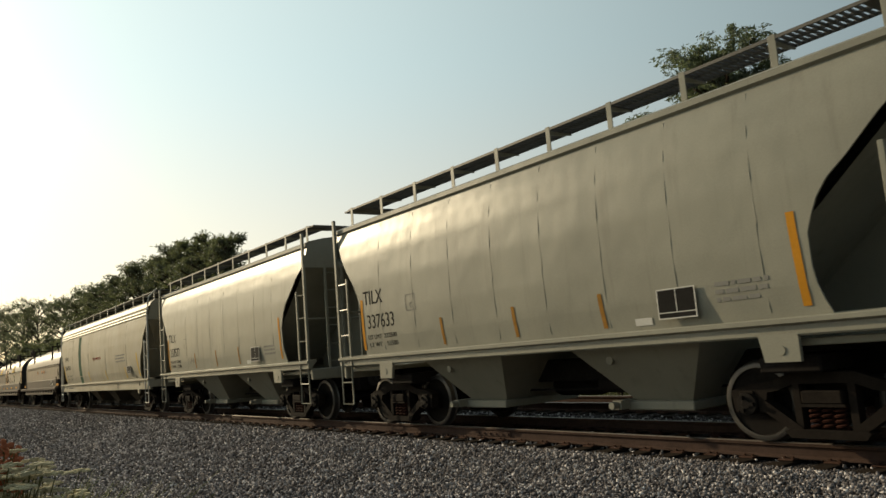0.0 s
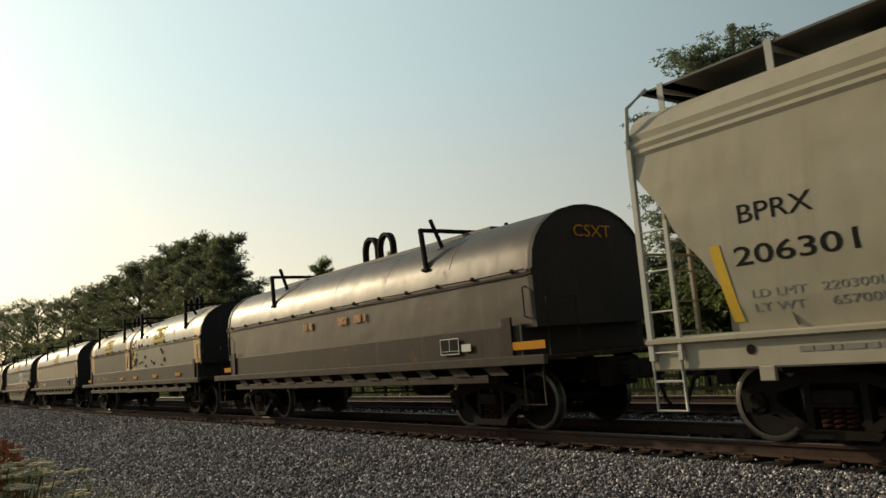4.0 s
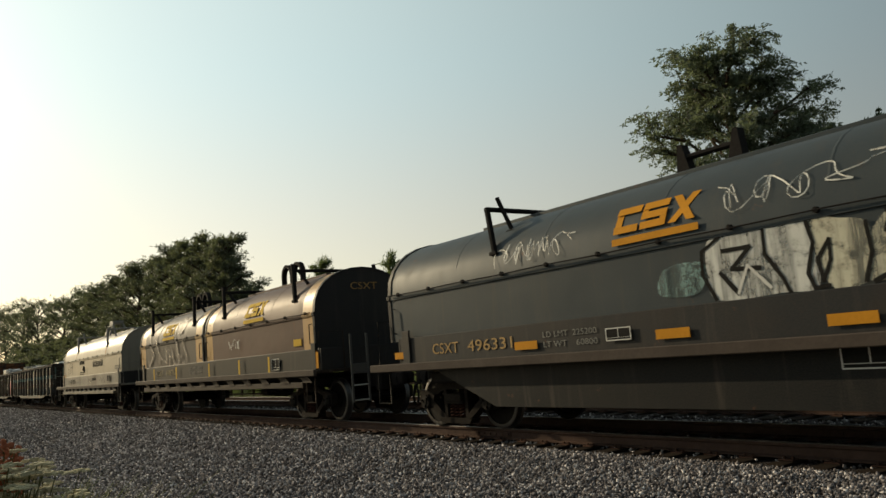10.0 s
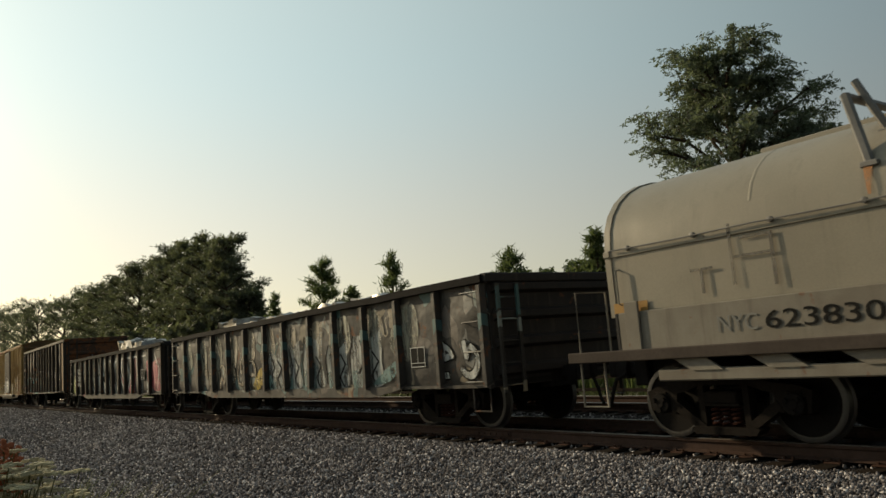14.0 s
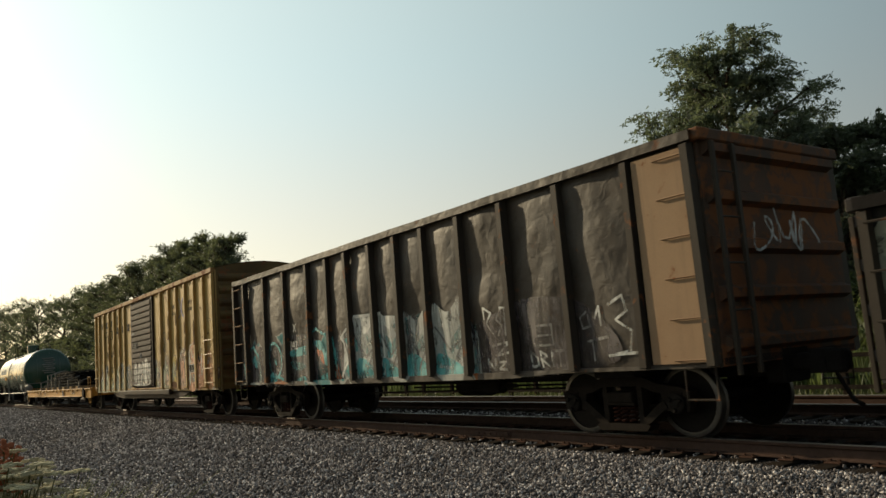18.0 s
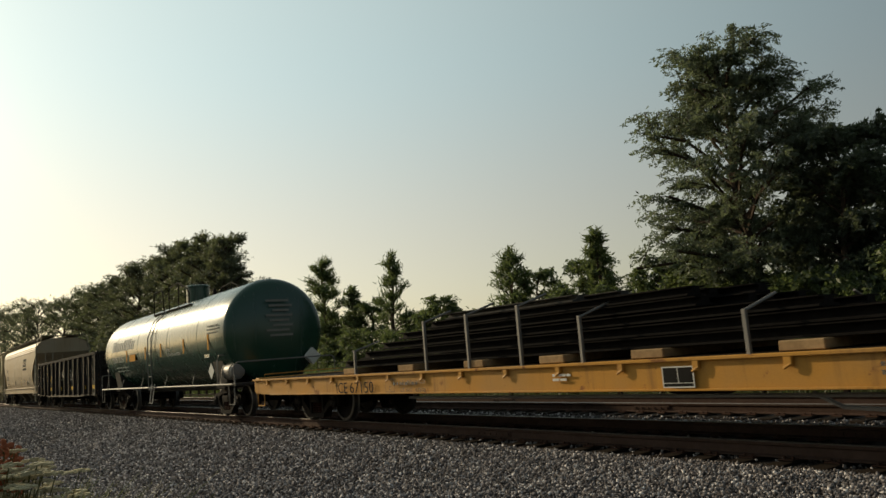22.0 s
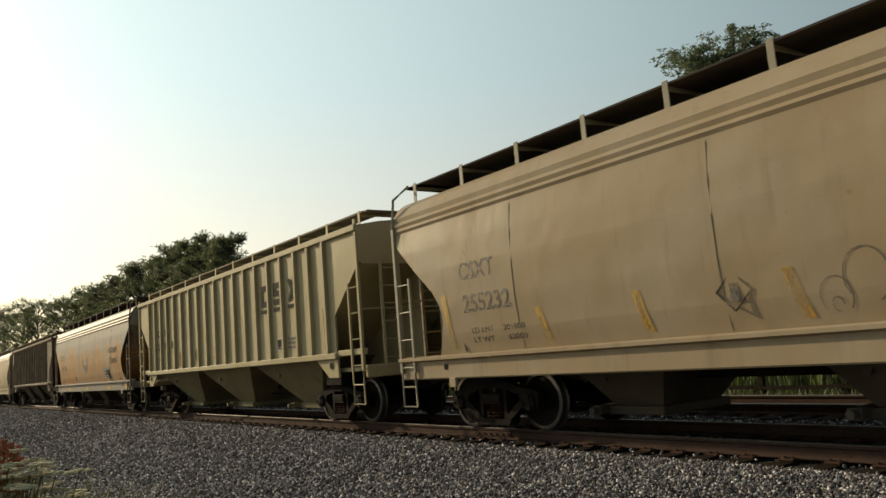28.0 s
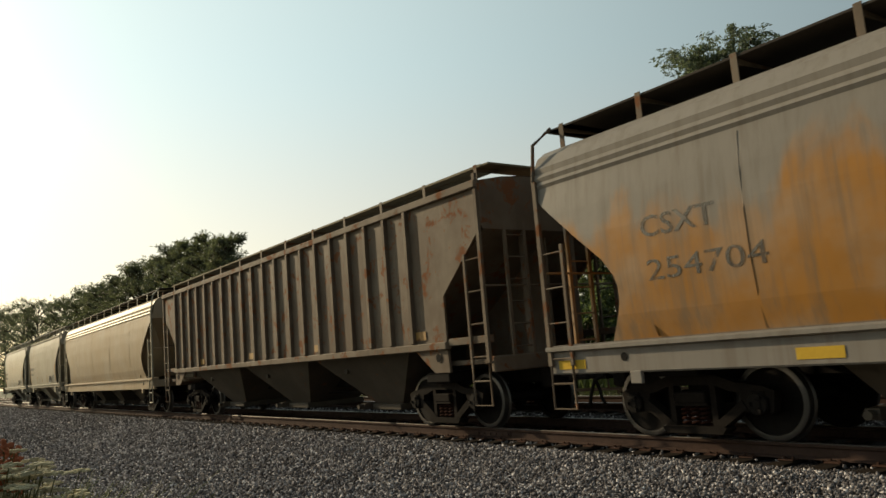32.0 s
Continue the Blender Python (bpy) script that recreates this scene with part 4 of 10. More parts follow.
def roof_walk(car, half, z, y_in, y_out, posts, mat_post, mat_walk, eave, slats=True):
    """The walkway round the roof's edge, seen from below: grating on upright posts, and its frame."""
    for s in (-1, 1):
        g = G()
        if slats:
            n = int(2 * half / 0.085)
            for i in range(n):
                x = -half + 0.25 + (2 * half - 0.5) * i / n
                g.box(x, x + 0.028, s * y_in, s * y_out, z - 0.022, z + 0.008)
            for y in (y_in, (y_in + y_out) / 2, y_out):
                g.box(-half + 0.2, half - 0.2, s * y - 0.012, s * y + 0.012, z - 0.026, z + 0.012)
        else:
            g.box(-half + 0.1, half - 0.1, s * y_in, s * y_out, z - 0.03, z + 0.005, 0.006)
        part("walkway", g, mat_walk, car, "dark steel grating walkway")
        for i in range(posts):
            x = -half + 0.35 + (2 * half - 0.7) * i / (posts - 1)
            p = G()
            p.box(x - 0.045, x + 0.045, s * (y_out - 0.0), s * (y_out + 0.015), eave[1] - 0.05, z + 0.03, 0.004)
            p.prism_x([(s * (y_out - 0.01), z - 0.03), (s * (y_out - 0.01), z - 0.10), (s * y_in, z - 0.05), (s * y_in, z - 0.03)], x - 0.012, x + 0.012)
            part("walkway_post", p, mat_post, car)
    for s in (-1, 1):
        g = G()
        g.box(s * (half - 0.55), s * (half - 0.02), -y_out, y_out, z - 0.03, z + 0.005, 0.006)
        part("end_walkway", g, mat_walk, car)


def hatches(car, half, n, z, mat):
    g = G()
    g.lathe([(0.42, z - 0.05), (0.42, z + 0.10), (0.40, z + 0.13), (0.1, z + 0.17)], 16, "z")
    me = g.mesh("roof_hatch", mat)
    for i in range(n):
        part("roof_hatch", me, None, car, at=pose(-half + (2 * half) * (i + 0.5) / n, 0, 0))


def side_sill(car, half, y, z0, z1, mat, lip=0.07):
    """A rolled sill along each side, with a lip on top."""
    for s in (-1, 1):
        g = G()
        sec = [(y, z0), (y + 0.015, z0 + 0.02), (y + 0.015, z1 - 0.08), (y + lip, z1 - 0.055), (y + lip, z1 - 0.01), (y + lip - 0.015, z1), (y - 0.16, z1 + 0.02), (y - 0.16, z1 - 0.02), (y - 0.03, z0 + 0.02), (y - 0.10, z0 + 0.012), (y - 0.10, z0)]
        g.prism_x([(s * a, b) for a, b in sec], -half, half)
        ob = part("side_sill", g, mat, car)
        fix_normals(ob.data)


def corner_ladders(car, half, y, z0, z1, mat, inner_top, rungs=4, low=0.45):
    """At each corner: a tall outer stile, a shorter inner stile, rungs between, and a hung step below."""
    for s in (-1, 1):
        for t in (-1, 1):
            xo, xi = s * (half - 0.05), s * (half - 0.47)
            yy = t * y
            lad = part("ladder", G().box(xo - 0.04, xo + 0.04, yy - 0.02, yy + 0.035, z0, z1, 0.006), mat, car)
            part("stile", G().box(xi - 0.03, xi + 0.03, yy - 0.02, yy + 0.02, z0, inner_top, 0.006), mat, lad)
            for i in range(rungs):
                z = z0 + 0.1 + (inner_top - z0 - 0.2) * i / max(1, rungs - 1)
                part("rung", G().pipe([(xi, yy, z), (xo, yy, z)], 0.013, 5), mat, lad)
            st = G()
            st.pipe([(xo, yy, z0), (xo, yy, low), (xi, yy, low), (xi, yy, z0)], 0.019, 5)
            st.pipe([(xo, yy, (z0 + low) / 2 + 0.05), (xi, yy, (z0 + low) / 2 + 0.05)], 0.015, 5)
            part("stirrup_step", st, mat, car)


def data_box(car, x, z, y, w, h, mat="black_mark", lines="white_mark", tilt=0.0):
    """A dark stencil panel with its pale frame."""
    if callable(y):
        y = min(y(z), y(z + h / 2), y(z + h)) - 0.022
    f = patch("data_panel", rect(x, x + w, z, z + h), car, mat, y)
    e = 0.014
    for q in (rect(x - e, x + w + e, z - e, z), rect(x - e, x + w + e, z + h, z + h + e), rect(x - e, x, z, z + h), rect(x + w, x + w + e, z, z + h),
              rect(x + w * 0.49, x + w * 0.51, z + h * 0.2, z + h), rect(x, x + w, z + h * 0.17, z + h * 0.20)):
        p = G().prism_y(q, y - 0.006, y - 0.003)
        part("panel_line", p, lines, f)
    return f


def bars(car, x, z, y, w, h, n, mat, r, name="stencil_line", fill=0.55, tilt=0.0):
    """Small writing that cannot be read: rows of short bars."""
    g = G()
    for i in range(n):
        zz = z + h * (n - 1 - i) / n
        xx = x
        while xx < x + w * r.uniform(0.8, 1.0):
            d = r.uniform(0.5, 2.2) * h / n
            yy = y(zz) if callable(y) else y
            g.box(xx, min(xx + d, x + w), yy - 0.003, yy + 0.002, zz, zz + h / n * fill)
            xx += d + 0.35 * h / n
    return part(name, g, mat, car)


def placard(car, x, z, y, s, mat="grey_mark"):
    g = G()
    y = y(z) if callable(y) else y
    for a, b in (((0, -1), (1, 0)), ((1, 0), (0, 1)), ((0, 1), (-1, 0)), ((-1, 0), (0, -1))):
        g.pipe([(x + a[0] * s, y - 0.004, z + a[1] * s), (x + b[0] * s, y - 0.004, z + b[1] * s)], 0.012, 4)
    g.box(x - s * 0.22, x + s * 0.3, y - 0.006, y, z - s * 0.5, z + s * 0.5)
    return part("placard_holder", g, mat, car)


def scrawl(car, x, z, w, h, y, mat, seed, r=0.012, loops=7, name="sprayed_line", tilt_y=None):
    """A sprayed tag: one looping line; tilt_y gives the side's y at a height."""
    q = random.Random(seed)
    pts = []
    n = loops * 9
    ph = [q.uniform(0, 6.28) for _ in range(4)]
    for i in range(n):
        t = i / (n - 1)
        a = t * loops * 2 * math.pi
        px = x + w * (t + 0.42 / loops * math.sin(a + ph[0]) + 0.05 * math.sin(a * 0.47 + ph[2]))
        pz = z + h * (0.5 + 0.36 * math.cos(a * (1 + 0.3 * math.sin(ph[1] + t * 5)) + ph[3]) + 0.14 * math.sin(a * 0.31 + ph[1]))
        yy = tilt_y(pz) if tilt_y else y
        pts.append((px, yy, pz))
    g = G()
    for i in range(len(pts) - 1):
        a, b = Vector(pts[i]), Vector(pts[i + 1])
        d = (b - a)
        if d.length < 1e-5:
            continue
        nrm = Vector((d.z, 0, -d.x)).normalized() * r
        e = d.normalized() * r * 0.6
        g.add([a - nrm - e, b - nrm + e, b + nrm + e, a + nrm - e], [(0, 1, 2, 3)])
    return part(name, g, mat, car)


def block_logo(car, x, z, y, w, h, mat, under=True, lean=0.12):
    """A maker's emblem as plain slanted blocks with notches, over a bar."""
    g = G()
    hug = y if callable(y) else None
    y = 0.0 if hug else y
    k = w / 3.25

    def put(name, parent, label=""):
        if hug:
            g.v = [(a, b + hug(c), c) for a, b, c in g.v]
        return part(name, g, mat, parent, label)

    if under:
        g.prism_y(rect(x - k * 0.05, x + w * 1.02, z - h * 0.44, z - h * 0.18), y - 0.004, y)
    else:
        g.prism_y(rect(x, x + 0.02, z, z + 0.02), y - 0.002, y)
    emblem = put("emblem", car, "company emblem in worn paint")
    for i in range(3):
        g = G()
        x0 = x + i * k * 1.1
        ln = h * lean
        th = h * 0.27
        yy = y
        if i == 0:
            for q in (rect(x0, x0 + k, z, z + th, ln * 0.27), [(x0 + ln * .73, z + h - th), (x0 + k + ln * .73, z + h - th), (x0 + k + ln, z + h), (x0 + ln, z + h)], rect(x0, x0 + th * 1.2, z, z + h, ln)):
                g.prism_y(q, yy - 0.004, yy)
        elif i == 1:
            for q in (rect(x0, x0 + k, z, z + th, ln * .27), rect(x0 + ln * .36, x0 + k + ln * .36, z + h * 0.37, z + h * 0.63, ln * .27), rect(x0 + ln * .73, x0 + k + ln * .73, z + h - th, z + h, ln * .27),
                      rect(x0 + ln * .4, x0 + th + ln * .4, z + h * 0.45, z + h, ln * .5), rect(x0 + k - th, x0 + k, z, z + h * 0.5, ln * .5)):
                g.prism_y(q, yy - 0.004, yy)
        else:
            g.prism_y([(x0, z), (x0 + th * 1.3, z), (x0 + k + ln, z + h), (x0 + k - th * 1.3 + ln, z + h)], yy - 0.004, yy)
            g.prism_y([(x0 + k - th * 1.3, z), (x0 + k, z), (x0 + th * 1.3 + ln, z + h), (x0 + ln, z + h)], yy - 0.0045, yy)
        put("emblem_block", emblem)
    return emblem


# two-bay covered hopper with smooth curved sides
TWO_PROF = [(1.36, 1.50), (1.7, 1.545), (2.2, 1.57), (2.8, 1.575), (3.3, 1.545), (3.65, 1.49), (3.90, 1.42)]
TWO_CUT = [(1.36, 1.06), (1.6, 1.10), (2.0, 1.11), (2.3, 1.05), (2.6, 0.93), (2.8, 0.80), (3.0, 0.62), (3.1, 0.52), (3.45, 0.28), (3.83, 0.05), (3.9, 0.0)]
TWO_FRONT = [(1.36, 1.14), (1.6, 1.24), (1.83, 1.28), (2.22, 1.27), (2.5, 1.16), (2.68, 1.04), (2.99, 0.66), (3.12, 0.57), (3.46, 0.14), (3.54, 0.02), (3.9, 0.0)]
TWO_ROOF = [(-1.46, 3.93), (-1.46, 4.0), (-1.36, 4.05), (-1.0, 4.13), (-0.5, 4.19), (0.0, 4.21)]


def two_bay_hopper(front, rear, mat, mark, number, label):
    car, half = car_root("covered_hopper", label, "hopper car", front, rear)
    shell(car, half, TWO_PROF, TWO_CUT, TWO_ROOF[:-1], mat, front_cut=TWO_FRONT)
    slope_ends(car, half, TWO_PROF, 3.45, 1.45, 2.3, TWO_ROOF[:-1], mat)
    side_sill(car, half, 1.50, 1.19, 1.38, mat)
    roof_walk(car, half, 4.43, 0.75, 1.22, 10, mat, "grating", (0, 4.08))
    hatches(car, half - 0.8, 5, 4.2, mat)
    for x in (-1.92, 1.74):
        bay(car, x, 1.14, 0.44, 1.28, 0.44, 1.36, 0.72, mat)
    center_sill(car, half)
    for s in (-1, 1):
        for t in (-1, 1):
            g = G()
            g.prism_y([(s * (half - 2.0), 1.22), (s * (half - 1.55), 1.22), (s * (half - 1.55), 0.93), (s * (half - 1.95), 0.93)], t * 1.47, t * 1.52)
            g.lathe([(0.05, t * 1.515), (0.05, t * 1.53)], 10, "y", (s * (half - 1.75), 0, 1.05))
            part("jacking_bracket", g, mat, car)
    corner_ladders(car, half, 1.52, 1.2, 4.22, mat, 2.95)
    for i in range(1, 9):
        x = -half + 1.25 + (2 * half - 2.5) * (i - 0.5) / 8
        pts = [(x, -profile_y(TWO_PROF, z) - 0.002, z) for z in (1.45, 1.9, 2.4, 2.9, 3.4, 3.85)]
        part("weld_seam", G().pipe(pts, 0.0045, 4), mat, car)
    truck(car, half - 1.62)
    truck(car, -half + 1.45)
    r = random.Random(int(-front))
    # reporting mark and number, small stencils, reflectors
    y = two_y
    if mark:
        lettering("reporting_mark", mark, 0.27, car, "black_mark", -half + 1.18, 2.34, y, 0.70)
        lettering("car_number", number, 0.27, car, "black_mark", -half + 1.26, 1.88, y, 0.95)
        lettering("load_limit", "LD LMT  222500", 0.085, car, "ink_worn", -half + 1.24, 1.68, y, 1.02)
        lettering("light_weight", "LT WT    53500", 0.085, car, "ink_worn", -half + 1.26, 1.53, y, 1.0)
        if number.endswith("577"):
            scrawl(car, -half + 3.0, 1.62, 0.95, 0.18, 0, "dark_scrawl", 577, 0.007, 12, tilt_y=two_y)
    else:
        bars(car, -half + 1.2, 2.0, y, 1.1, 0.6, 2, "grey_mark", r)
    data_box(car, half - 3.2, 1.50, two_y, 0.52, 0.33)
    patch("notice", rect(half - 3.62, half - 3.36, 1.44, 1.53), car, "white_mark", two_y)
    bars(car, half - 2.42, 1.62, two_y, 0.66, 0.26, 3, "grey_mark", r)
    for q in (rect(-half + 2.68, -half + 2.97, 2.10, 2.115), rect(-half + 2.68, -half + 2.97, 2.375, 2.39), rect(-half + 2.67, -half + 2.685, 2.10, 2.39), rect(-half + 2.965, -half + 2.98, 2.10, 2.39)):
        patch("stencil_box", q, car, "grey_mark", y, 0.001)
    lettering("stencil_letter", "C", 0.1, car, "grey_mark", -half + 2.79, 2.15, y)
    for x in (-half + 3.68, -half + 5.52, -half + 7.25):
        patch("reflector", rect(x, x + 0.07, 1.45, 1.90, -0.03), car, "old_tape", two_y)
    for x in (-half + 1.04, half - 1.44):
        lean = 0.03 if x > 0 else -0.03
        patch("reflector", [(x, 1.48), (x + 0.09, 1.48), (x + 0.09 - lean, 2.45), (x - lean, 2.45)], car, "orange_mark", two_y)
    brake_gear(car, -0.8)
    return car


# long centre-flow covered hopper: round sides, ribbed top band, deep sill
FLOW_PROF = [(1.24, 1.44), (1.6, 1.53), (2.1, 1.58), (2.7, 1.59), (3.1, 1.565), (3.45, 1.52), (3.5, 1.515), (3.55, 1.54), (3.60, 1.51), (3.66, 1.53), (3.72, 1.49), (3.80, 1.50), (3.86, 1.45), (3.98, 1.38)]
FLOW_CUT = [(1.24, 1.20), (1.45, 1.22), (1.8, 1.10), (2.1, 0.93), (2.45, 0.62), (2.75, 0.50), (3.1, 0.22), (3.3, 0.06), (3.45, 0.0), (3.98, 0.0)]
# straighter cut of the plainer hopper cars
WEDGE_CUT = [(1.24, 1.12), (1.36, 1.19), (1.58, 1.33), (1.85, 1.42), (2.06, 1.40), (2.32, 1.22), (2.77, 0.70), (3.27, 0.13), (3.38, 0.0), (3.98, 0.0)]
FLOW_ROOF = [(-1.22, 4.09), (-0.9, 4.18), (-0.4, 4.24)]


def flow_hopper(front, rear, mat, label, walk_mat="grating", post_mat=None, cut=None):
    car, half = car_root("covered_hopper", label, "hopper car", front, rear)
    post_mat = post_mat or mat
    shell(car, half, FLOW_PROF, cut or WEDGE_CUT, FLOW_ROOF, mat)
    slope_ends(car, half, FLOW_PROF, 3.35, 1.3, 1.9, FLOW_ROOF, mat, 0.72)
    side_sill(car, half, 1.50, 0.88, 1.26, mat, 0.09)
    roof_walk(car, half, 4.42, 0.34, 1.18, 12, post_mat, walk_mat, (0, 4.10), slats=False)
    hatches(car, half - 0.8, 4, 4.24, mat)
    center_sill(car, half)
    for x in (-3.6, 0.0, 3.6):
        bay(car, x, 0.82, 0.40, 0.98, 0.36, 1.05, 0.62, "bay_dark")
    for s in (-1, 1):
        for t in (-1, 1):
            g = G()
            g.box(s * (half - 1.42), s * (half - 1.60), t * 1.47, t * 1.53, 0.74, 0.9, 0.01)
            part("jacking_bracket", g, mat, car)
            # hole drawn as a flat dark disc, its inner shade put into the colour
            h = G()
            h.lathe([(0.055, t * 1.517), (0.055, t * 1.524)], 12, "y", (s * (half - 1.35), 0, 1.08))
            part("tie_down_hole", h, "steel_dark", car)
        for t in (-1, 1):
            part("roof_handrail", G().pipe([(s * (half - 0.02), t * 1.54, 3.6), (s * (half - 0.02), t * 1.47, 4.18), (s * (half - 0.12), t * 1.18, 4.44)], 0.028, 6), post_mat, car)
    corner_ladders(car, half, 1.55, 1.0, 3.62, post_mat, 2.66, 4, 0.42)
    for x in (-half + 3.3, -1.45, 1.95, half - 3.0):
        pts = [(x, -profile_y(FLOW_PROF, z) - 0.002, z) for z in (1.3, 1.7, 2.1, 2.6, 3.0, 3.45)]
        part("weld_seam", G().pipe(pts, 0.006, 4), mat, car)
    truck(car, half - 1.95)
    truck(car, -half + 1.95)
    brake_gear(car, half - 4.5)
    return car, half


def flow_y(z):
    return -profile_y(FLOW_PROF, z) - 0.003


def two_y(z):
    return -profile_y(TWO_PROF, z) - 0.003


# rib-sided covered hopper
def rib_hopper(front, rear, mat, label, spans, bay_mat):
    car, half = car_root("covered_hopper", label, "hopper car", front, rear)
    zt, zs = 3.93, 1.47
    g = G()
    poly = [(-half, zt), (-half, 3.25), (-half + 1.15, 2.25), (-half + 1.15, zs), (half - 1.15, zs), (half - 1.15, 2.25), (half, 3.25), (half, zt)]
    for s in (-1, 1):
        part("side_sheet", G().prism_y(poly, s * 1.46, s * 1.50), mat, car)
    rib = G()
    rib.prism_x([(-1.50, zs - 0.02), (-1.585, zs + 0.04), (-1.585, zt - 0.08), (-1.50, zt - 0.02)], -0.04, 0.04)
    rib_me = rib.mesh("side_rib", mat)
    x = -half + 1.45 - spans[0]
    for w in spans:
        x += w
        part("side_rib", rib_me, None, car, at=pose(x, 0, 0))
        part("side_rib", rib_me, None, car, at=pose(x, 0, 0, 0, 0, 180))
    g = G()
    g.box(-half, half, -1.57, -1.48, zt - 0.07, zt + 0.06, 0.015)
    g.box(-half + 1.1, half - 1.1, -1.57, -1.44, zs - 0.11, zs + 0.02, 0.015)
    g.box(-half, -half + 1.1, -1.50, -1.42, zs - 0.06, zs + 0.06, 0.01)
    g.box(half - 1.1, half, -1.50, -1.42, zs - 0.06, zs + 0.06, 0.01)
    g.mirror_y()
    part("side_chord", g, mat, car)
    roof = [(-1.48, zt + 0.05), (-1.0, zt + 0.14), (-0.5, zt + 0.19), (0, zt + 0.2), (0.5, zt + 0.19), (1.0, zt + 0.14), (1.48, zt + 0.05)]
    part("roof", G().loft([[(x, y, z) for x in np.linspace(-half, half, 10)] for y, z in roof]), mat, car)
    prof = [(1.4, 1.46), (3.9, 1.46), (3.98, 1.46)]
    slope_ends(car, half, prof, 3.2, 1.4, 2.6, [(-1.0, zt + 0.13), (-0.5, zt + 0.18)], mat)
    roof_walk(car, half, 4.30, 0.72, 1.22, 12, mat, "dusty_grating", (0, zt + 0.02))
    hatches(car, half - 0.8, 4, zt + 0.18, mat)
    center_sill(car, half)
    for x in (-4.2, 0.0, 4.2):
        bay(car, x, 1.95, 0.48, 1.40, 0.36, 1.38, 0.66, bay_mat)
    for s in (-1, 1):
        for t in (-1, 1):
            q = G()
            q.prism_y([(s * (half - 2.15), 1.40), (s * (half - 1.15), 1.40), (s * (half - 1.12), 0.98), (s * (half - 1.55), 0.98)], t * 1.45, t * 1.50)
            q.lathe([(0.085, t * 1.495), (0.085, t * 1.515)], 12, "y", (s * (half - 1.40), 0, 1.23))
            part("jacking_bracket", q, mat, car)
            # dark disc inside the ring: the hole's shade as colour, nothing is cut
            k = G()
            k.lathe([(0.07, t * 1.512), (0.07, t * 1.52)], 12, "y", (s * (half - 1.40), 0, 1.23))
            part("tie_down_hole", k, "steel_dark", car)
    corner_ladders(car, half, 1.52, 1.1, 4.1, mat, 2.85)
    truck(car, half - 1.95)
    truck(car, -half + 1.95)
    brake_gear(car, 1.9)
    return car, half


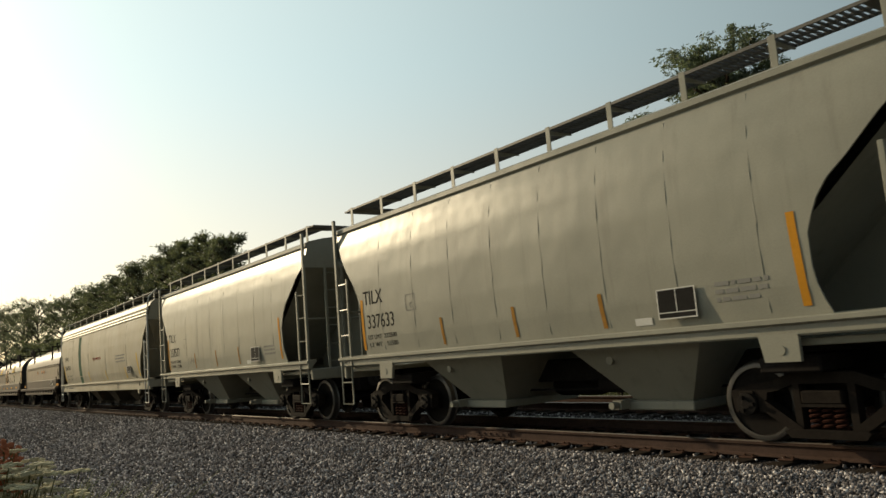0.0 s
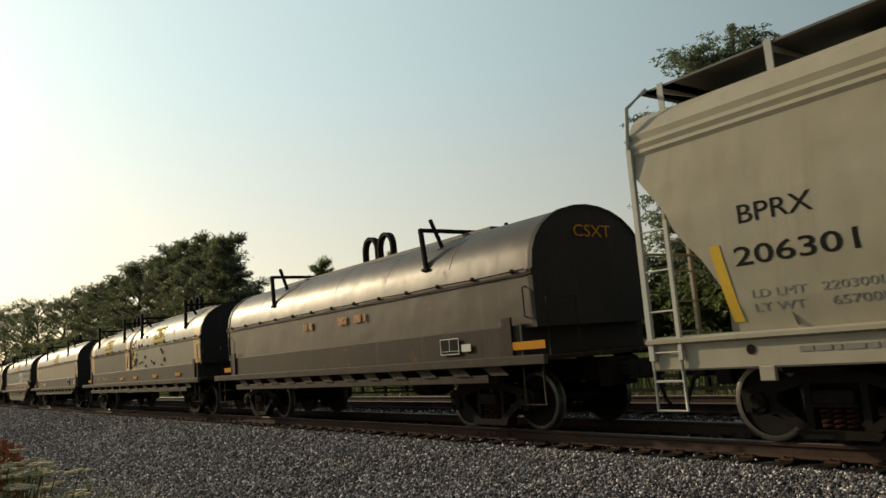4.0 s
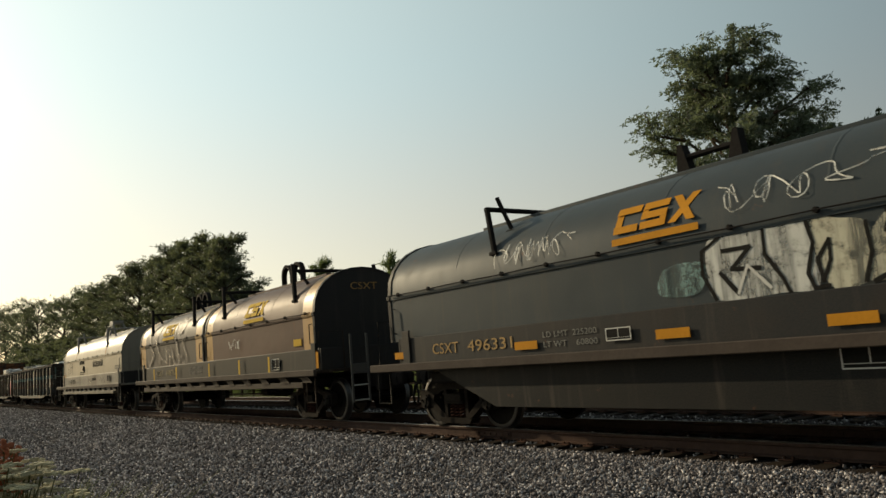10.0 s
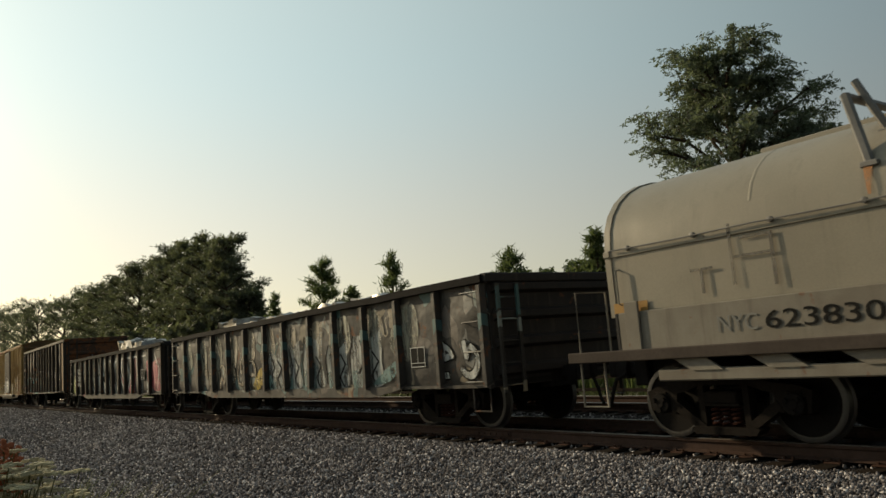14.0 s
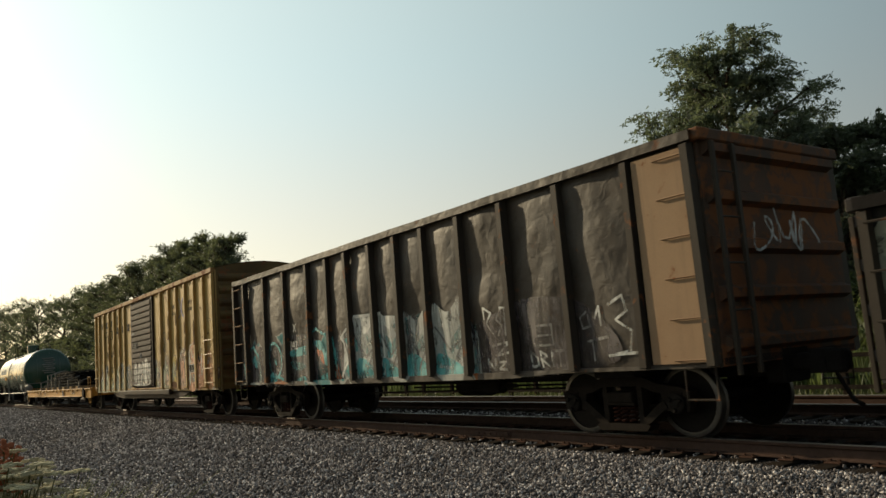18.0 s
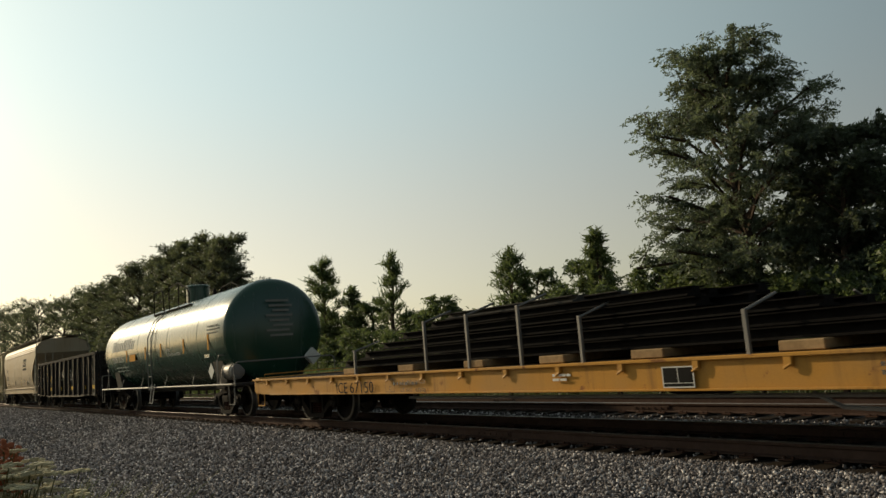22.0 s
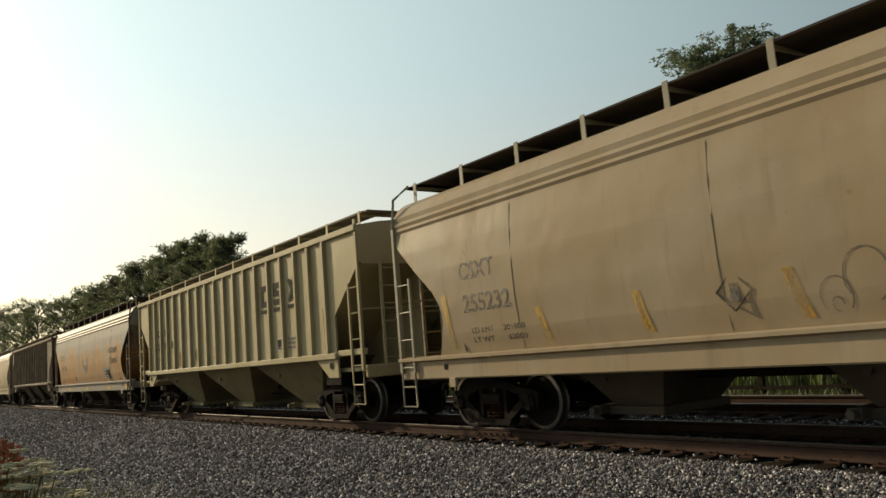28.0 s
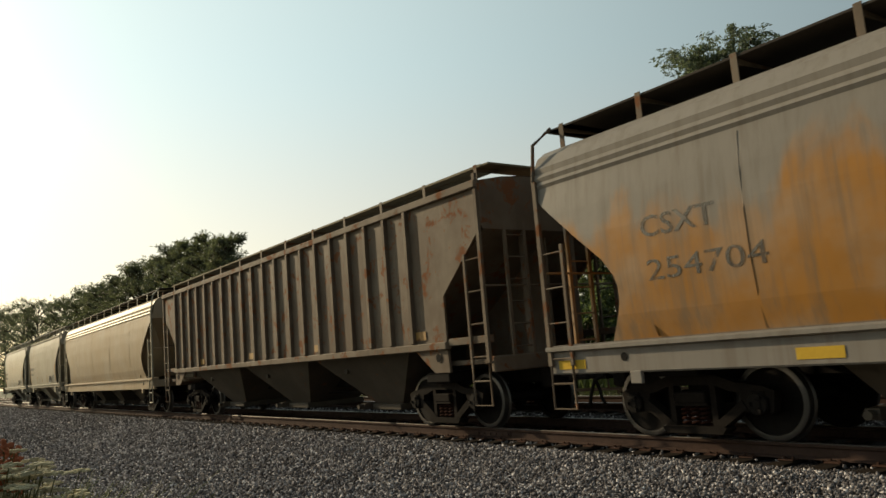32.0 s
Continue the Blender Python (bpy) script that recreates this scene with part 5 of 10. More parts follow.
# ---- coil cars ----
def hood(car, x0, x1, mat, end_mat, z0=1.58, zs=2.42, zt=3.46, w=1.28, lifter="arch", bands=None, bars_at=(0.2, 0.8), frame_mat="steel_dark", frame="stub"):
    """A round-topped steel hood with its seam of bolts, corner stanchions and lifting frames."""
    sec = [(-w, z0), (-w - 0.01, zs - 0.06), (-w - 0.035, zs - 0.05), (-w - 0.035, zs + 0.02), (-w, zs + 0.03)]
    n = 14
    for i in range(1, n):
        a = math.pi - math.pi * i / n
        sec.append((w * math.cos(a), zs + 0.03 + (zt - zs - 0.03) * math.sin(a) ** 0.9))
    sec += [(w, zs + 0.03), (w + 0.035, zs + 0.02), (w + 0.035, zs - 0.05), (w + 0.01, zs - 0.06), (w, z0)]
    h = thing_part(car, "hood")
    L = x1 - x0
    segs = [(x0, x1, mat)]
    if bands:
        bw, bm = bands
        segs = [(x0, x0 + bw, bm), (x0 + bw, x1 - bw, mat), (x1 - bw, x1, bm)]
    for k, (a, b, m) in enumerate(segs):
        part("hood_skin", G().loft([[(x, y, z) for x in np.linspace(a, b, 8)] for y, z in sec]), m, h)
    for x, s in ((x0, -1), (x1, 1)):
        g = G()
        g.prism_x(sec, x, x - s * 0.02)
        rim = [[(x + s * 0.02 + dx, y * (1 + k), z0 + (z - z0) * (1 + k)) for y, z in sec] for dx, k in ((0, -0.01), (0, 0.012), (-s * 0.10, 0.012), (-s * 0.10, 0.0))]
        g.loft(rim)
        part("hood_end", g, end_mat, h)
    g = G()
    m = int(L / 0.95)
    for i in range(m):
        x = x0 + 0.4 + (L - 0.8) * i / max(1, m - 1)
        for s in (-1, 1):
            g.lathe([(0.035, s * (w + 0.03)), (0.035, s * (w + 0.075)), (0.015, s * (w + 0.08))], 8, "y", (x, 0, zs + 0.03))
    part("seam_bolts", g, frame_mat, h)
    for s in (-1, 1):
        part("seam_rod", G().pipe([(x0 + 0.1 + (L - 0.2) * i / 12, s * (w + 0.075), zs + 0.03 - 0.012 * (i % 2)) for i in range(13)], 0.010, 5), frame_mat, h)
    for s in (-1, 1):
        for xx, k in ((x0 + 0.18, 1), (x1 - 0.18, -1)):
            grab_iron(h, [(xx, s * w, 2.2), (xx, s * (w + 0.07), 2.18), (xx, s * (w + 0.07), 1.75), (xx, s * w, 1.73)], end_mat)
    for i in range(1, max(2, int(L / 2.1))):
        x = x0 + L * i / max(2, int(L / 2.1))
        rows = [[(x + dx, y * k, z0 + (z - z0) * k) for y, z in sec[5:-5]] for dx, k in ((-0.022, 1.0), (-0.014, 1.0022), (0.014, 1.0022), (0.022, 1.0))]
        part("hood_seam", G().loft(rows), mat, h)
    # slanted stacking frames near both ends
    for i, f in enumerate(bars_at):
        x = x0 + L * f
        g = G()
        for s in (-1, 1):
            g.box(x - 0.09, x + 0.09, s * 1.17, s * 1.26, zt - 0.68, zt - 0.62, 0.01)
            if frame == "post":
                g.pipe([(x, s * 1.20, zt - 0.66), (x - 0.20, s * 1.13, zt + 0.26)], 0.055, 6)
                g.pipe([(x - 0.17, s * 0.98, zt + 0.08), (x + 0.04, s * 0.86, zt - 0.24)], 0.04, 6)
                continue
            g.pipe([(x, s * 1.20, zt - 0.66), (x - 0.17, s * 1.15, zt + 0.12)], 0.05, 6)
            # a stub that rises past the cross bar, and its foot on the hood
            g.pipe([(x + 0.06, s * 0.84, zt - 0.28), (x - 0.16, s * 0.92, zt + 0.30)], 0.042, 6)
            g.box(x - 0.02, x + 0.16, s * 0.78, s * 0.92, zt - 0.34, zt - 0.27, 0.01)
        g.pipe([(x - 0.17, -1.16, zt + 0.10), (x - 0.17, 1.16, zt + 0.10)], 0.045, 6)
        part("stacking_frame", g, frame_mat, h)
    xm = (x0 + x1) / 2
    g = G()
    if lifter == "arch":
        for k in (-0.33, 0.33):
            pts = [(xm - 0.06 + k + 0.31 * math.cos(radians(a)), 0.0, zt + 0.31 + 0.32 * math.sin(radians(a))) for a in range(0, 181, 15)]
            pts = [(pts[0][0], 0, zt - 0.05)] + pts + [(pts[-1][0], 0, zt - 0.05)]
            mid_x = (pts[0][0] + pts[-1][0]) / 2
            rows = []
            for px, _, pz in pts:
                ix = mid_x + (px - mid_x) * 0.80
                iz = pz if pz < zt else zt + (pz - zt) * 0.88
                rows.append([(px, -0.07, pz), (px, 0.07, pz), (ix, 0.07, iz), (ix, -0.07, iz), (px, -0.07, pz)])
            g.loft(rows)
    elif lifter == "tower":
        for k in (-1, 1):
            for s in (-1, 1):
                g.pipe([(xm - 0.05 + k * 0.52, s * 0.45, zt - 0.10), (xm - 0.05 + k * 0.25, s * 0.2, zt + 0.58)], 0.045, 5)
        g.box(xm - 0.38, xm + 0.28, -0.25, 0.25, zt + 0.54, zt + 0.68, 0.02)
        g.prism_y([(xm - 0.50, zt + 0.35), (xm - 0.40, zt + 0.58), (xm + 0.30, zt + 0.58), (xm + 0.40, zt + 0.35), (xm + 0.2, zt + 0.46), (xm - 0.3, zt + 0.46)], -0.25, -0.21)
    else:
        for k in (-1, 1):
            g.prism_y([(xm + k * 0.40 - 0.13, zt - 0.05), (xm + k * 0.44 - 0.03, zt + 0.46), (xm + k * 0.44 + 0.04, zt + 0.46), (xm + k * 0.40 + 0.13, zt - 0.05)], -0.08, 0.08)
        g.box(xm - 0.42, xm + 0.42, -0.06, 0.06, zt + 0.24, zt + 0.31, 0.02)
    part("lifting_eye", g, frame_mat, h)
    r = G()
    r.box(x0 + L * 0.14, x1 - L * 0.16, -0.30, 0.30, zt - 0.05, zt + 0.03, 0.012)
    part("ridge_plate", r, mat, h)
    return h


def thing_part(car, name):
    """A part that only gathers its own pieces: its mesh is a small ridge bar under the hood's roof."""
    g = G()
    g.box(-0.02, 0.02, -0.6, 0.6, 2.38, 2.44)
    return part(name, g, "steel_dark", car)


def coil_underframe(car, half, mat, brace_mat, fish=False, wall=(1.24, 1.60), deck=1.14, inset=0.0):
    """Side walkway, trough wall with its ribs, slanted brackets below, end platforms."""
    tip = half - inset
    part("deck", G().box(-tip, tip, -1.515, 1.515, deck - 0.05, deck + 0.02, 0.01), brace_mat, car)
    for s in (-1, 1):
        part("deck_edge", G().box(-tip, tip, s * 1.52, s * 1.60, deck - 0.10, deck + 0.04, 0.012), "deck_edge", car, "worn bright walkway edge")
        part("trough_wall", G().box(-half + 0.75, half - 0.75, s * 1.30, s * 1.36, deck + 0.02, wall[1] + 0.03, 0.01), mat, car)
        # trough end in black whatever the wall's paint: its shadow is in the colour
        part("trough_end", G().box(s * (half - 0.75), s * (half - 0.69), -1.36, 1.36, deck + 0.02, wall[1] + 0.03, 0.01), "coil_black", car)
    for x in (-half + 1.0, half - 1.0):
        part("wall_post", G().box(x - 0.11, x + 0.11, -1.40, -1.36, deck, wall[1] + 0.16, 0.008), mat, car)
    if fish:
        for s in (-1, 1):
            f = G()
            f.prism_y([(-half + 0.5, deck - 0.08), (-half + 1.9, deck - 0.14), (-half + 3.4, 0.42), (half - 3.4, 0.42), (half - 2.2, deck - 0.14), (half - 0.5, deck - 0.08)], s * 1.30, s * 1.36)
            ob = part("fishbelly_sill", f, brace_mat, car)
            fix_normals(ob.data)
    else:
        n = 12
        for i in range(n):
            x = -half + 1.6 + (2 * half - 3.2) * i / (n - 1)
            for s in (-1, 1):
                part("deck_bracket", G().prism_y([(x - 0.02, deck - 0.05), (x + 0.42, deck - 0.05), (x + 0.72, deck - 0.24), (x + 0.30, deck - 0.24)], s * 1.48, s * 1.52), brace_mat, car)
        for s in (-1, 1):
            part("side_sill", G().box(-half + 1.4, half - 1.4, s * 1.30, s * 1.50, deck - 0.36, deck - 0.22, 0.015), brace_mat, car)
    center_sill(car, half)
    truck(car, half - 1.95)
    truck(car, -half + 1.95)
    brake_gear(car, 0.9, 0.5)
    for s in (-1, 1):
        for t in (-1, 1):
            stirrup(car, s * (tip - 0.35), t * 1.5, deck - 0.05, 0.42, 0.62, brace_mat)
            p = G()
            p.pipe([(s * (tip - 0.06), t * 1.4, deck), (s * (tip - 0.06), t * 1.4, deck + 0.85), (s * (tip - 0.06), t * 0.8, deck + 0.85), (s * (tip - 0.06), t * 0.8, deck)], 0.016, 5)
            part("end_railing", p, brace_mat, car)


# ---- gondolas ----
SKINS = {}


def gondola(front, rear, zt, zb, mat, label, ribs, belly=0.12, end_mat=None, rib_w=0.09, rib_d=0.14, chord="steel_dark", tall=False, name="gondola_car", rib_mat=None, posts=None, bulge=0.0):
    car, half = car_root(name, label, "gondola car", front, rear)
    end_mat, rib_mat = end_mat or mat, rib_mat or mat
    posts = posts or [-half + 0.06 + (2 * half - 0.12) * i / (ribs - 1) for i in range(ribs)]

    def dent(x, z, s):
        b = 0.030 * noise.noise((x * 0.9 + front, z * 1.3, s)) + 0.03 * noise.noise((x * 0.35, z * 0.6 + front, s * 3))
        if bulge:
            a = max([p for p in posts if p <= x] or [posts[0]])
            e = min([p for p in posts if p > x] or [posts[-1] + 0.01])
            u = min(1.0, max(0.0, (x - a) / max(0.01, e - a)))
            b += bulge * (math.sin(math.pi * u) * (0.7 + 0.9 * noise.noise((a * 3.1, z * 0.9, s))) + 0.5 * noise.noise((x * 2.6, z * 2.2 + front, s)))
        edge = min(1.0, max(0.0, (z - zb - 0.05) / 0.15), max(0.0, (zt - z) / 0.15))
        return b * edge

    SKINS[car.name] = lambda x, z: -1.47 - dent(x, z, -1)
    for s in (-1, 1):
        g = G()
        rows_o, rows_i = [], []
        for k in range(15):
            z = zb + 0.05 + (zt - zb - 0.05) * k / 14
            ro, ri = [], []
            for i in range(141):
                x = -half + 2 * half * i / 140
                ro.append((x, s * (1.47 + dent(x, z, s)), z))
                ri.append((x, s * 1.38, z))
            rows_o.append(ro), rows_i.append(ri)
        g.loft(rows_o if s < 0 else [list(reversed(r)) for r in rows_o])
        g.loft(rows_i if s > 0 else [list(reversed(r)) for r in rows_i])
        part("side_sheet", g, mat, car)
    q = G()
    q.prism_x([(-1.47, zb), (-1.47 - rib_d, zb + 0.03), (-1.47 - rib_d * 0.9, zt - 0.10), (-1.47, zt - 0.05)], -rib_w / 2, rib_w / 2)
    me = q.mesh("side_rib", rib_mat)
    r = random.Random(int(-front))
    for x in posts:
        part("side_rib", me, None, car, at=pose(x, 0, 0, r.uniform(-0.6, 0.6), r.uniform(-0.8, 0.8), 0))
        part("side_rib", me, None, car, at=pose(x, 0, 0, 0, 0, 180))
    n = 20
    for s in (-1, 1):
        g = G()
        pts = [(-half + 2 * half * i / n, s * 1.515, zt + 0.018 * noise.noise((i * 0.7 + front, s, 2))) for i in range(n + 1)]
        g.loft([[(px, py - 0.085, pz - 0.07), (px, py + 0.085, pz - 0.07), (px, py + 0.085, pz + 0.05), (px, py - 0.085, pz + 0.05)] for px, py, pz in pts], close=True)
        part("top_chord", g, chord, car)
    for s in (-1, 1):
        g = G()
        g.prism_y([(-half, zb + 0.05), (-half, zb), (-half + 2.6, zb), (-half + 3.6, zb - belly), (half - 3.6, zb - belly), (half - 2.6, zb), (half, zb), (half, zb + 0.05)], s * 1.48, s * 1.535)
        ob = part("bottom_sill", g, mat, car)
        fix_normals(ob.data)
    for s in (-1, 1):
        g = G()
        g.box(s * (half - 0.05), s * half, -1.47, 1.47, zb, zt, 0.01)
        for k in range(5 if tall else 4):
            z = zb + 0.25 + (zt - zb - 0.4) * k / (4.0 if tall else 3.0)
            g.prism_y([(s * half, z - 0.10), (s * (half + 0.10), z - 0.05), (s * (half + 0.10), z + 0.05), (s * half, z + 0.10)], -1.40, 1.40)
        g.box(s * (half - 0.08), s * (half + 0.10), -1.55, 1.55, zt - 0.08, zt + 0.07, 0.02)
        part("end_wall", g, end_mat, car)
        end_ladder(car, s * (half + 0.13), -1.38, -0.98, zb - 0.1, zt - 0.1, 5, rib_mat)
        for t in (-1, 1):
            k = 6 if tall else 4
            for i in range(k):
                z = zb + 0.1 + (zt - zb - 0.3) * i / (k - 1)
                gr = G().pipe([(s * (half - 0.08), t * 1.48, z), (s * (half - 0.08), t * 1.60, z), (s * (half - 0.55), t * 1.60, z), (s * (half - 0.55), t * 1.48, z)], 0.014, 5)
                part("side_rung", gr, "rung_worn" if tall else rib_mat, car)
            stirrup(car, s * (half - 0.3), t * 1.5, zb, 0.42, 0.36, rib_mat)
    f = G()
    f.box(-half, half, -1.45, 1.45, zb + 0.02, zb + 0.10)
    part("floor_plate", f, "steel_dark", car)
    center_sill(car, half)
    truck(car, half - 1.9)
    truck(car, -half + 1.9)
    brake_gear(car, 0.5)
    return car, half


def scrap_bales(car, half, x0, x1, z0, z1, mat, seed, name="scrap_bale"):
    """Crushed bales of sheet metal: dented blocks, each a part of the load."""
    r = random.Random(seed)
    x = x0
    while x < x1:
        L = r.uniform(1.0, 1.5)
        for y in (-0.95, 0.05, 0.95):
            h = r.uniform(0.72, 1.0) * (z1 - z0)
            g = G()
            n = 7
            for sgn_rows in (0, 1, 2):
                rows = []
                for i in range(n + 1):
                    row = []
                    for j in range(n + 1):
                        u, v = i / n, j / n
                        if sgn_rows == 0:
                            p = (x + L * u, y - 0.45 + 0.9 * v, z0 + h)
                        elif sgn_rows == 1:
                            p = (x + L * u, y - 0.45, z0 + h * v)
                        else:
                            p = (x + L, y - 0.45 + 0.9 * u, z0 + h * v)
                        d = noise.noise_vector((p[0] * 2.6 + seed, p[1] * 2.6, p[2] * 2.6)) * 0.13
                        d += noise.noise_vector((p[0] * 7, p[1] * 7 + seed, p[2] * 7)) * 0.045
                        row.append((p[0] + d.x, p[1] + d.y, p[2] + d.z))
                    rows.append(row)
                g.loft(rows)
            g.box(x + 0.08, x + L - 0.08, y - 0.38, y + 0.38, z0 - 0.2, z0 + h - 0.1)
            part(name, g.mesh(name, mat, 12), None, car)
        x += L + r.uniform(0.02, 0.15)


def word_blocks(car, x, z, y, w, h, n, mat, seed=1, lean=0.0, name="name_bar", weight=0.25):
    """A trade name as plain upright blocks of its size and colour."""
    g = G()
    k = w / n
    hug = y if callable(y) else None
    y = 0.0 if hug else y
    r = random.Random(seed)

    def lay(q, proud=0.004):
        """One block, cut into courses where it has to follow a curve."""
        cuts = 6 if hug else 1
        (ax, az), (bx, _), (cx, cz), (dx, _) = q
        for j in range(cuts):
            f0, f1 = j / cuts, (j + 1) / cuts
            g.prism_y([(ax + (dx - ax) * f0, az + (cz - az) * f0), (bx + (cx - bx) * f0, az + (cz - az) * f0), (bx + (cx - bx) * f1, az + (cz - az) * f1), (ax + (dx - ax) * f1, az + (cz - az) * f1)], y - proud, y)

    for i in range(n):
        g = G()
        x0, t, hh = x + i * k, k * weight, h * r.choice((1.0, 1.0, 0.8))
        lay(rect(x0, x0 + t, z, z + hh, lean * hh))
        lay(rect(x0 + k * 0.48, x0 + k * 0.48 + t, z, z + hh, lean * hh))
        if hug:
            g.v = [(a, b + hug(c), c) for a, b, c in g.v]
        last = part(name, g, mat, car)
    return last


# ---- paints of the train ----
def spray(name, base, cover=0.75, rough=0.6):
    """Sprayed paint, thin and patchy: the wall shows through where it has worn."""
    n = Nodes(name)
    v = n.coords(shift=False)
    col = n.mix(n.noise(v, 3.0, 4), tuple(c * 0.62 for c in base), base)
    worn = n.math("MULTIPLY", n.step(n.noise(v, 5.0, 7, 0.7), 0.30, 0.52, 1 - cover, 1.0), n.step(n.noise(n.coords((6.0, 6.0, 0.5)), 1.0, 5, 0.65), 0.38, 0.66, 1.0, 1 - cover))
    n.link(worn, n.bsdf.inputs["Alpha"])
    return n.set(col, rough)


MAT["grey_hopper"] = paint("grey_hopper_paint", (0.203, 0.197, 0.163), (0.235, 0.228, 0.188), 0.32, 0.03, 0.42, 0, 0.35)
MAT["cream_hopper"] = paint("cream_hopper_paint", (0.31, 0.282, 0.226), (0.275, 0.245, 0.186), 0.42, 0.05, 0.5, 0, 0.5, (0.19, 0.155, 0.105))
MAT["tan_hopper"] = paint("tan_hopper_paint", (0.295, 0.222, 0.143), (0.315, 0.255, 0.185), 0.5, 0.08, 0.5, 0, 0.4, (0.175, 0.125, 0.078))
MAT["tan_ribbed"] = paint("tan_ribbed_paint", (0.336, 0.278, 0.165), (0.372, 0.318, 0.204), 0.35, 0.04, 0.5, 0, 0.3, (0.158, 0.12, 0.074))
MAT["brown_ribbed"] = paint("brown_grimed_paint", (0.108, 0.078, 0.056), (0.165, 0.130, 0.098), 0.6, 0.26, 0.65, 0, 0.3)
MAT["coil_dark"] = paint("dark_brown_hood_paint", (0.0409, 0.0284, 0.0218), (0.031, 0.0219, 0.0179), 0.45, 0.13, 0.47, 0.15, 0.4, GRIME, (0.15, 0.07, 0.035))
MAT["coil_black"] = paint("black_grimed_steel", (0.024, 0.0228, 0.0238), (0.031, 0.028, 0.0265), 0.3, 0.05, 0.55, 0, 0.1)
MAT["coil_brown"] = paint("brown_grey_hood_paint", (0.043, 0.0295, 0.0225), (0.036, 0.0255, 0.020), 0.35, 0.12, 0.47, 0.1, 0.3)
MAT["coil_olive"] = paint("olive_grey_hood_paint", (0.0535, 0.0455, 0.0400), (0.064, 0.053, 0.045), 0.4, 0.10, 0.52, 0.05, 0.3)
MAT["coil_teal"] = paint("teal_worn_hood_paint", (0.0328, 0.0482, 0.0454), (0.05, 0.05, 0.0385), 0.4, 0.25, 0.45, 0.05, 0.3)
MAT["coil_mauve"] = paint("mauve_brown_hood_paint", (0.056, 0.030, 0.0235), (0.070, 0.037, 0.0285), 0.35, 0.10, 0.52, 0.05, 0.3)
MAT["coil_blue"] = paint("blue_grey_hood_paint", (0.0336, 0.0424, 0.049), (0.0406, 0.0491, 0.0548), 0.35, 0.08, 0.5, 0.05, 0.25)
MAT["coil_cream"] = paint("cream_hood_paint", (0.228, 0.201, 0.158), (0.252, 0.224, 0.178), 0.3, 0.06, 0.42, 0.05, 0.3)
MAT["band_yellow"] = paint("worn_yellow_paint", (0.345, 0.186, 0.043), (0.30, 0.172, 0.062), 0.4, 0.2, 0.45, 0, 0.2)
MAT["sill_brown"] = paint("grimed_brown_sill", (0.0185, 0.0128, 0.0102), (0.028, 0.0185, 0.014), 0.5, 0.13, 0.6, 0, 0.1)
MAT["trough_dark"] = paint("grimed_blue_black_trough", (0.0215, 0.0225, 0.0245), (0.030, 0.026, 0.024), 0.45, 0.1, 0.5, 0, 0.1)
MAT["tan_mark"] = plain("faded_tan_stencil_paint", (0.40, 0.265, 0.125), 0.75, 0.0, 14, 0.35, 0.0)
MAT["buff_mark"] = plain("faded_buff_stencil_paint", (0.40, 0.335, 0.21), 0.75, 0.0, 14, 0.35, 0.0)
MAT["olive_haze"] = spray("faint_olive_rose_spray", (0.135, 0.102, 0.078), 0.6)
MAT["rung_worn"] = paint("tan_worn_rungs", (0.24, 0.15, 0.09), (0.2, 0.12, 0.07), 0.3, 0.2, 0.6, 0, 0.0)
MAT["pale_field"] = spray("pale_grey_field_spray", (0.36, 0.375, 0.36), 0.88)
MAT["olive_field"] = spray("pale_olive_field_spray", (0.33, 0.32, 0.25), 0.86)
MAT["sill_slate"] = paint("slate_blue_sill", (0.0088, 0.0101, 0.0114), (0.0126, 0.0126, 0.0126), 0.4, 0.1, 0.5, 0, 0.1)
MAT["sill_cream"] = paint("cream_grimed_sill", (0.215, 0.196, 0.166), (0.145, 0.124, 0.101), 0.55, 0.15, 0.55, 0, 0.1)
MAT["gon_white_tags"] = tagged_paint("sprayed_grey_gondola", (0.0347, 0.0298, 0.0263), [(0.198, 0.218, 0.203), (0.149, 0.144, 0.134), (0.0595, 0.109, 0.109), (0.198, 0.164, 0.119), (0.0992, 0.084, 0.0744)], 0.75, 2.3, cell=0.42, cover=0.4, line=(0.0347, 0.0322, 0.0298), grime=0.55, rust=0.22, crumple=0.15)
MAT["gon_black_tags"] = tagged_paint("sprayed_black_gondola", (0.0119, 0.0116, 0.0113), [(0.119, 0.149, 0.14), (0.0298, 0.0298, 0.0298), (0.131, 0.131, 0.119), (0.0149, 0.0149, 0.0149), (0.107, 0.0179, 0.0268)], 0.8, 2.2, -6.9, 8.2, cell=0.62, cover=0.3, line=(0.00894, 0.00894, 0.00894), line_w=0.07, grime=0.4, rust=0.08)
MAT["gon_teal_tags"] = tagged_paint("sprayed_brown_gondola", (0.036, 0.0265, 0.0195), [(0.0252, 0.151, 0.156), (0.0454, 0.0378, 0.0353), (0.262, 0.262, 0.242), (0.0353, 0.111, 0.121), (0.202, 0.0655, 0.0202)], 0.75, 1.95, -6.9, 2.9, cell=0.5, cover=0.35, line=(0.212, 0.222, 0.212), line_w=0.045, grime=0.5, rust=0.16, crumple=0.22)
MAT["box_yellow"] = tagged_paint("sprayed_yellow_boxcar", (0.361, 0.229, 0.0748), [(0.40, 0.35, 0.23), (0.36, 0.37, 0.25), (0.23, 0.20, 0.17), (0.42, 0.30, 0.15)], 0.7, 1.85, cell=0.42, cover=0.3, line=(0.1, 0.084, 0.0792), line_w=0.045, grime=0.5, rust=0.2)
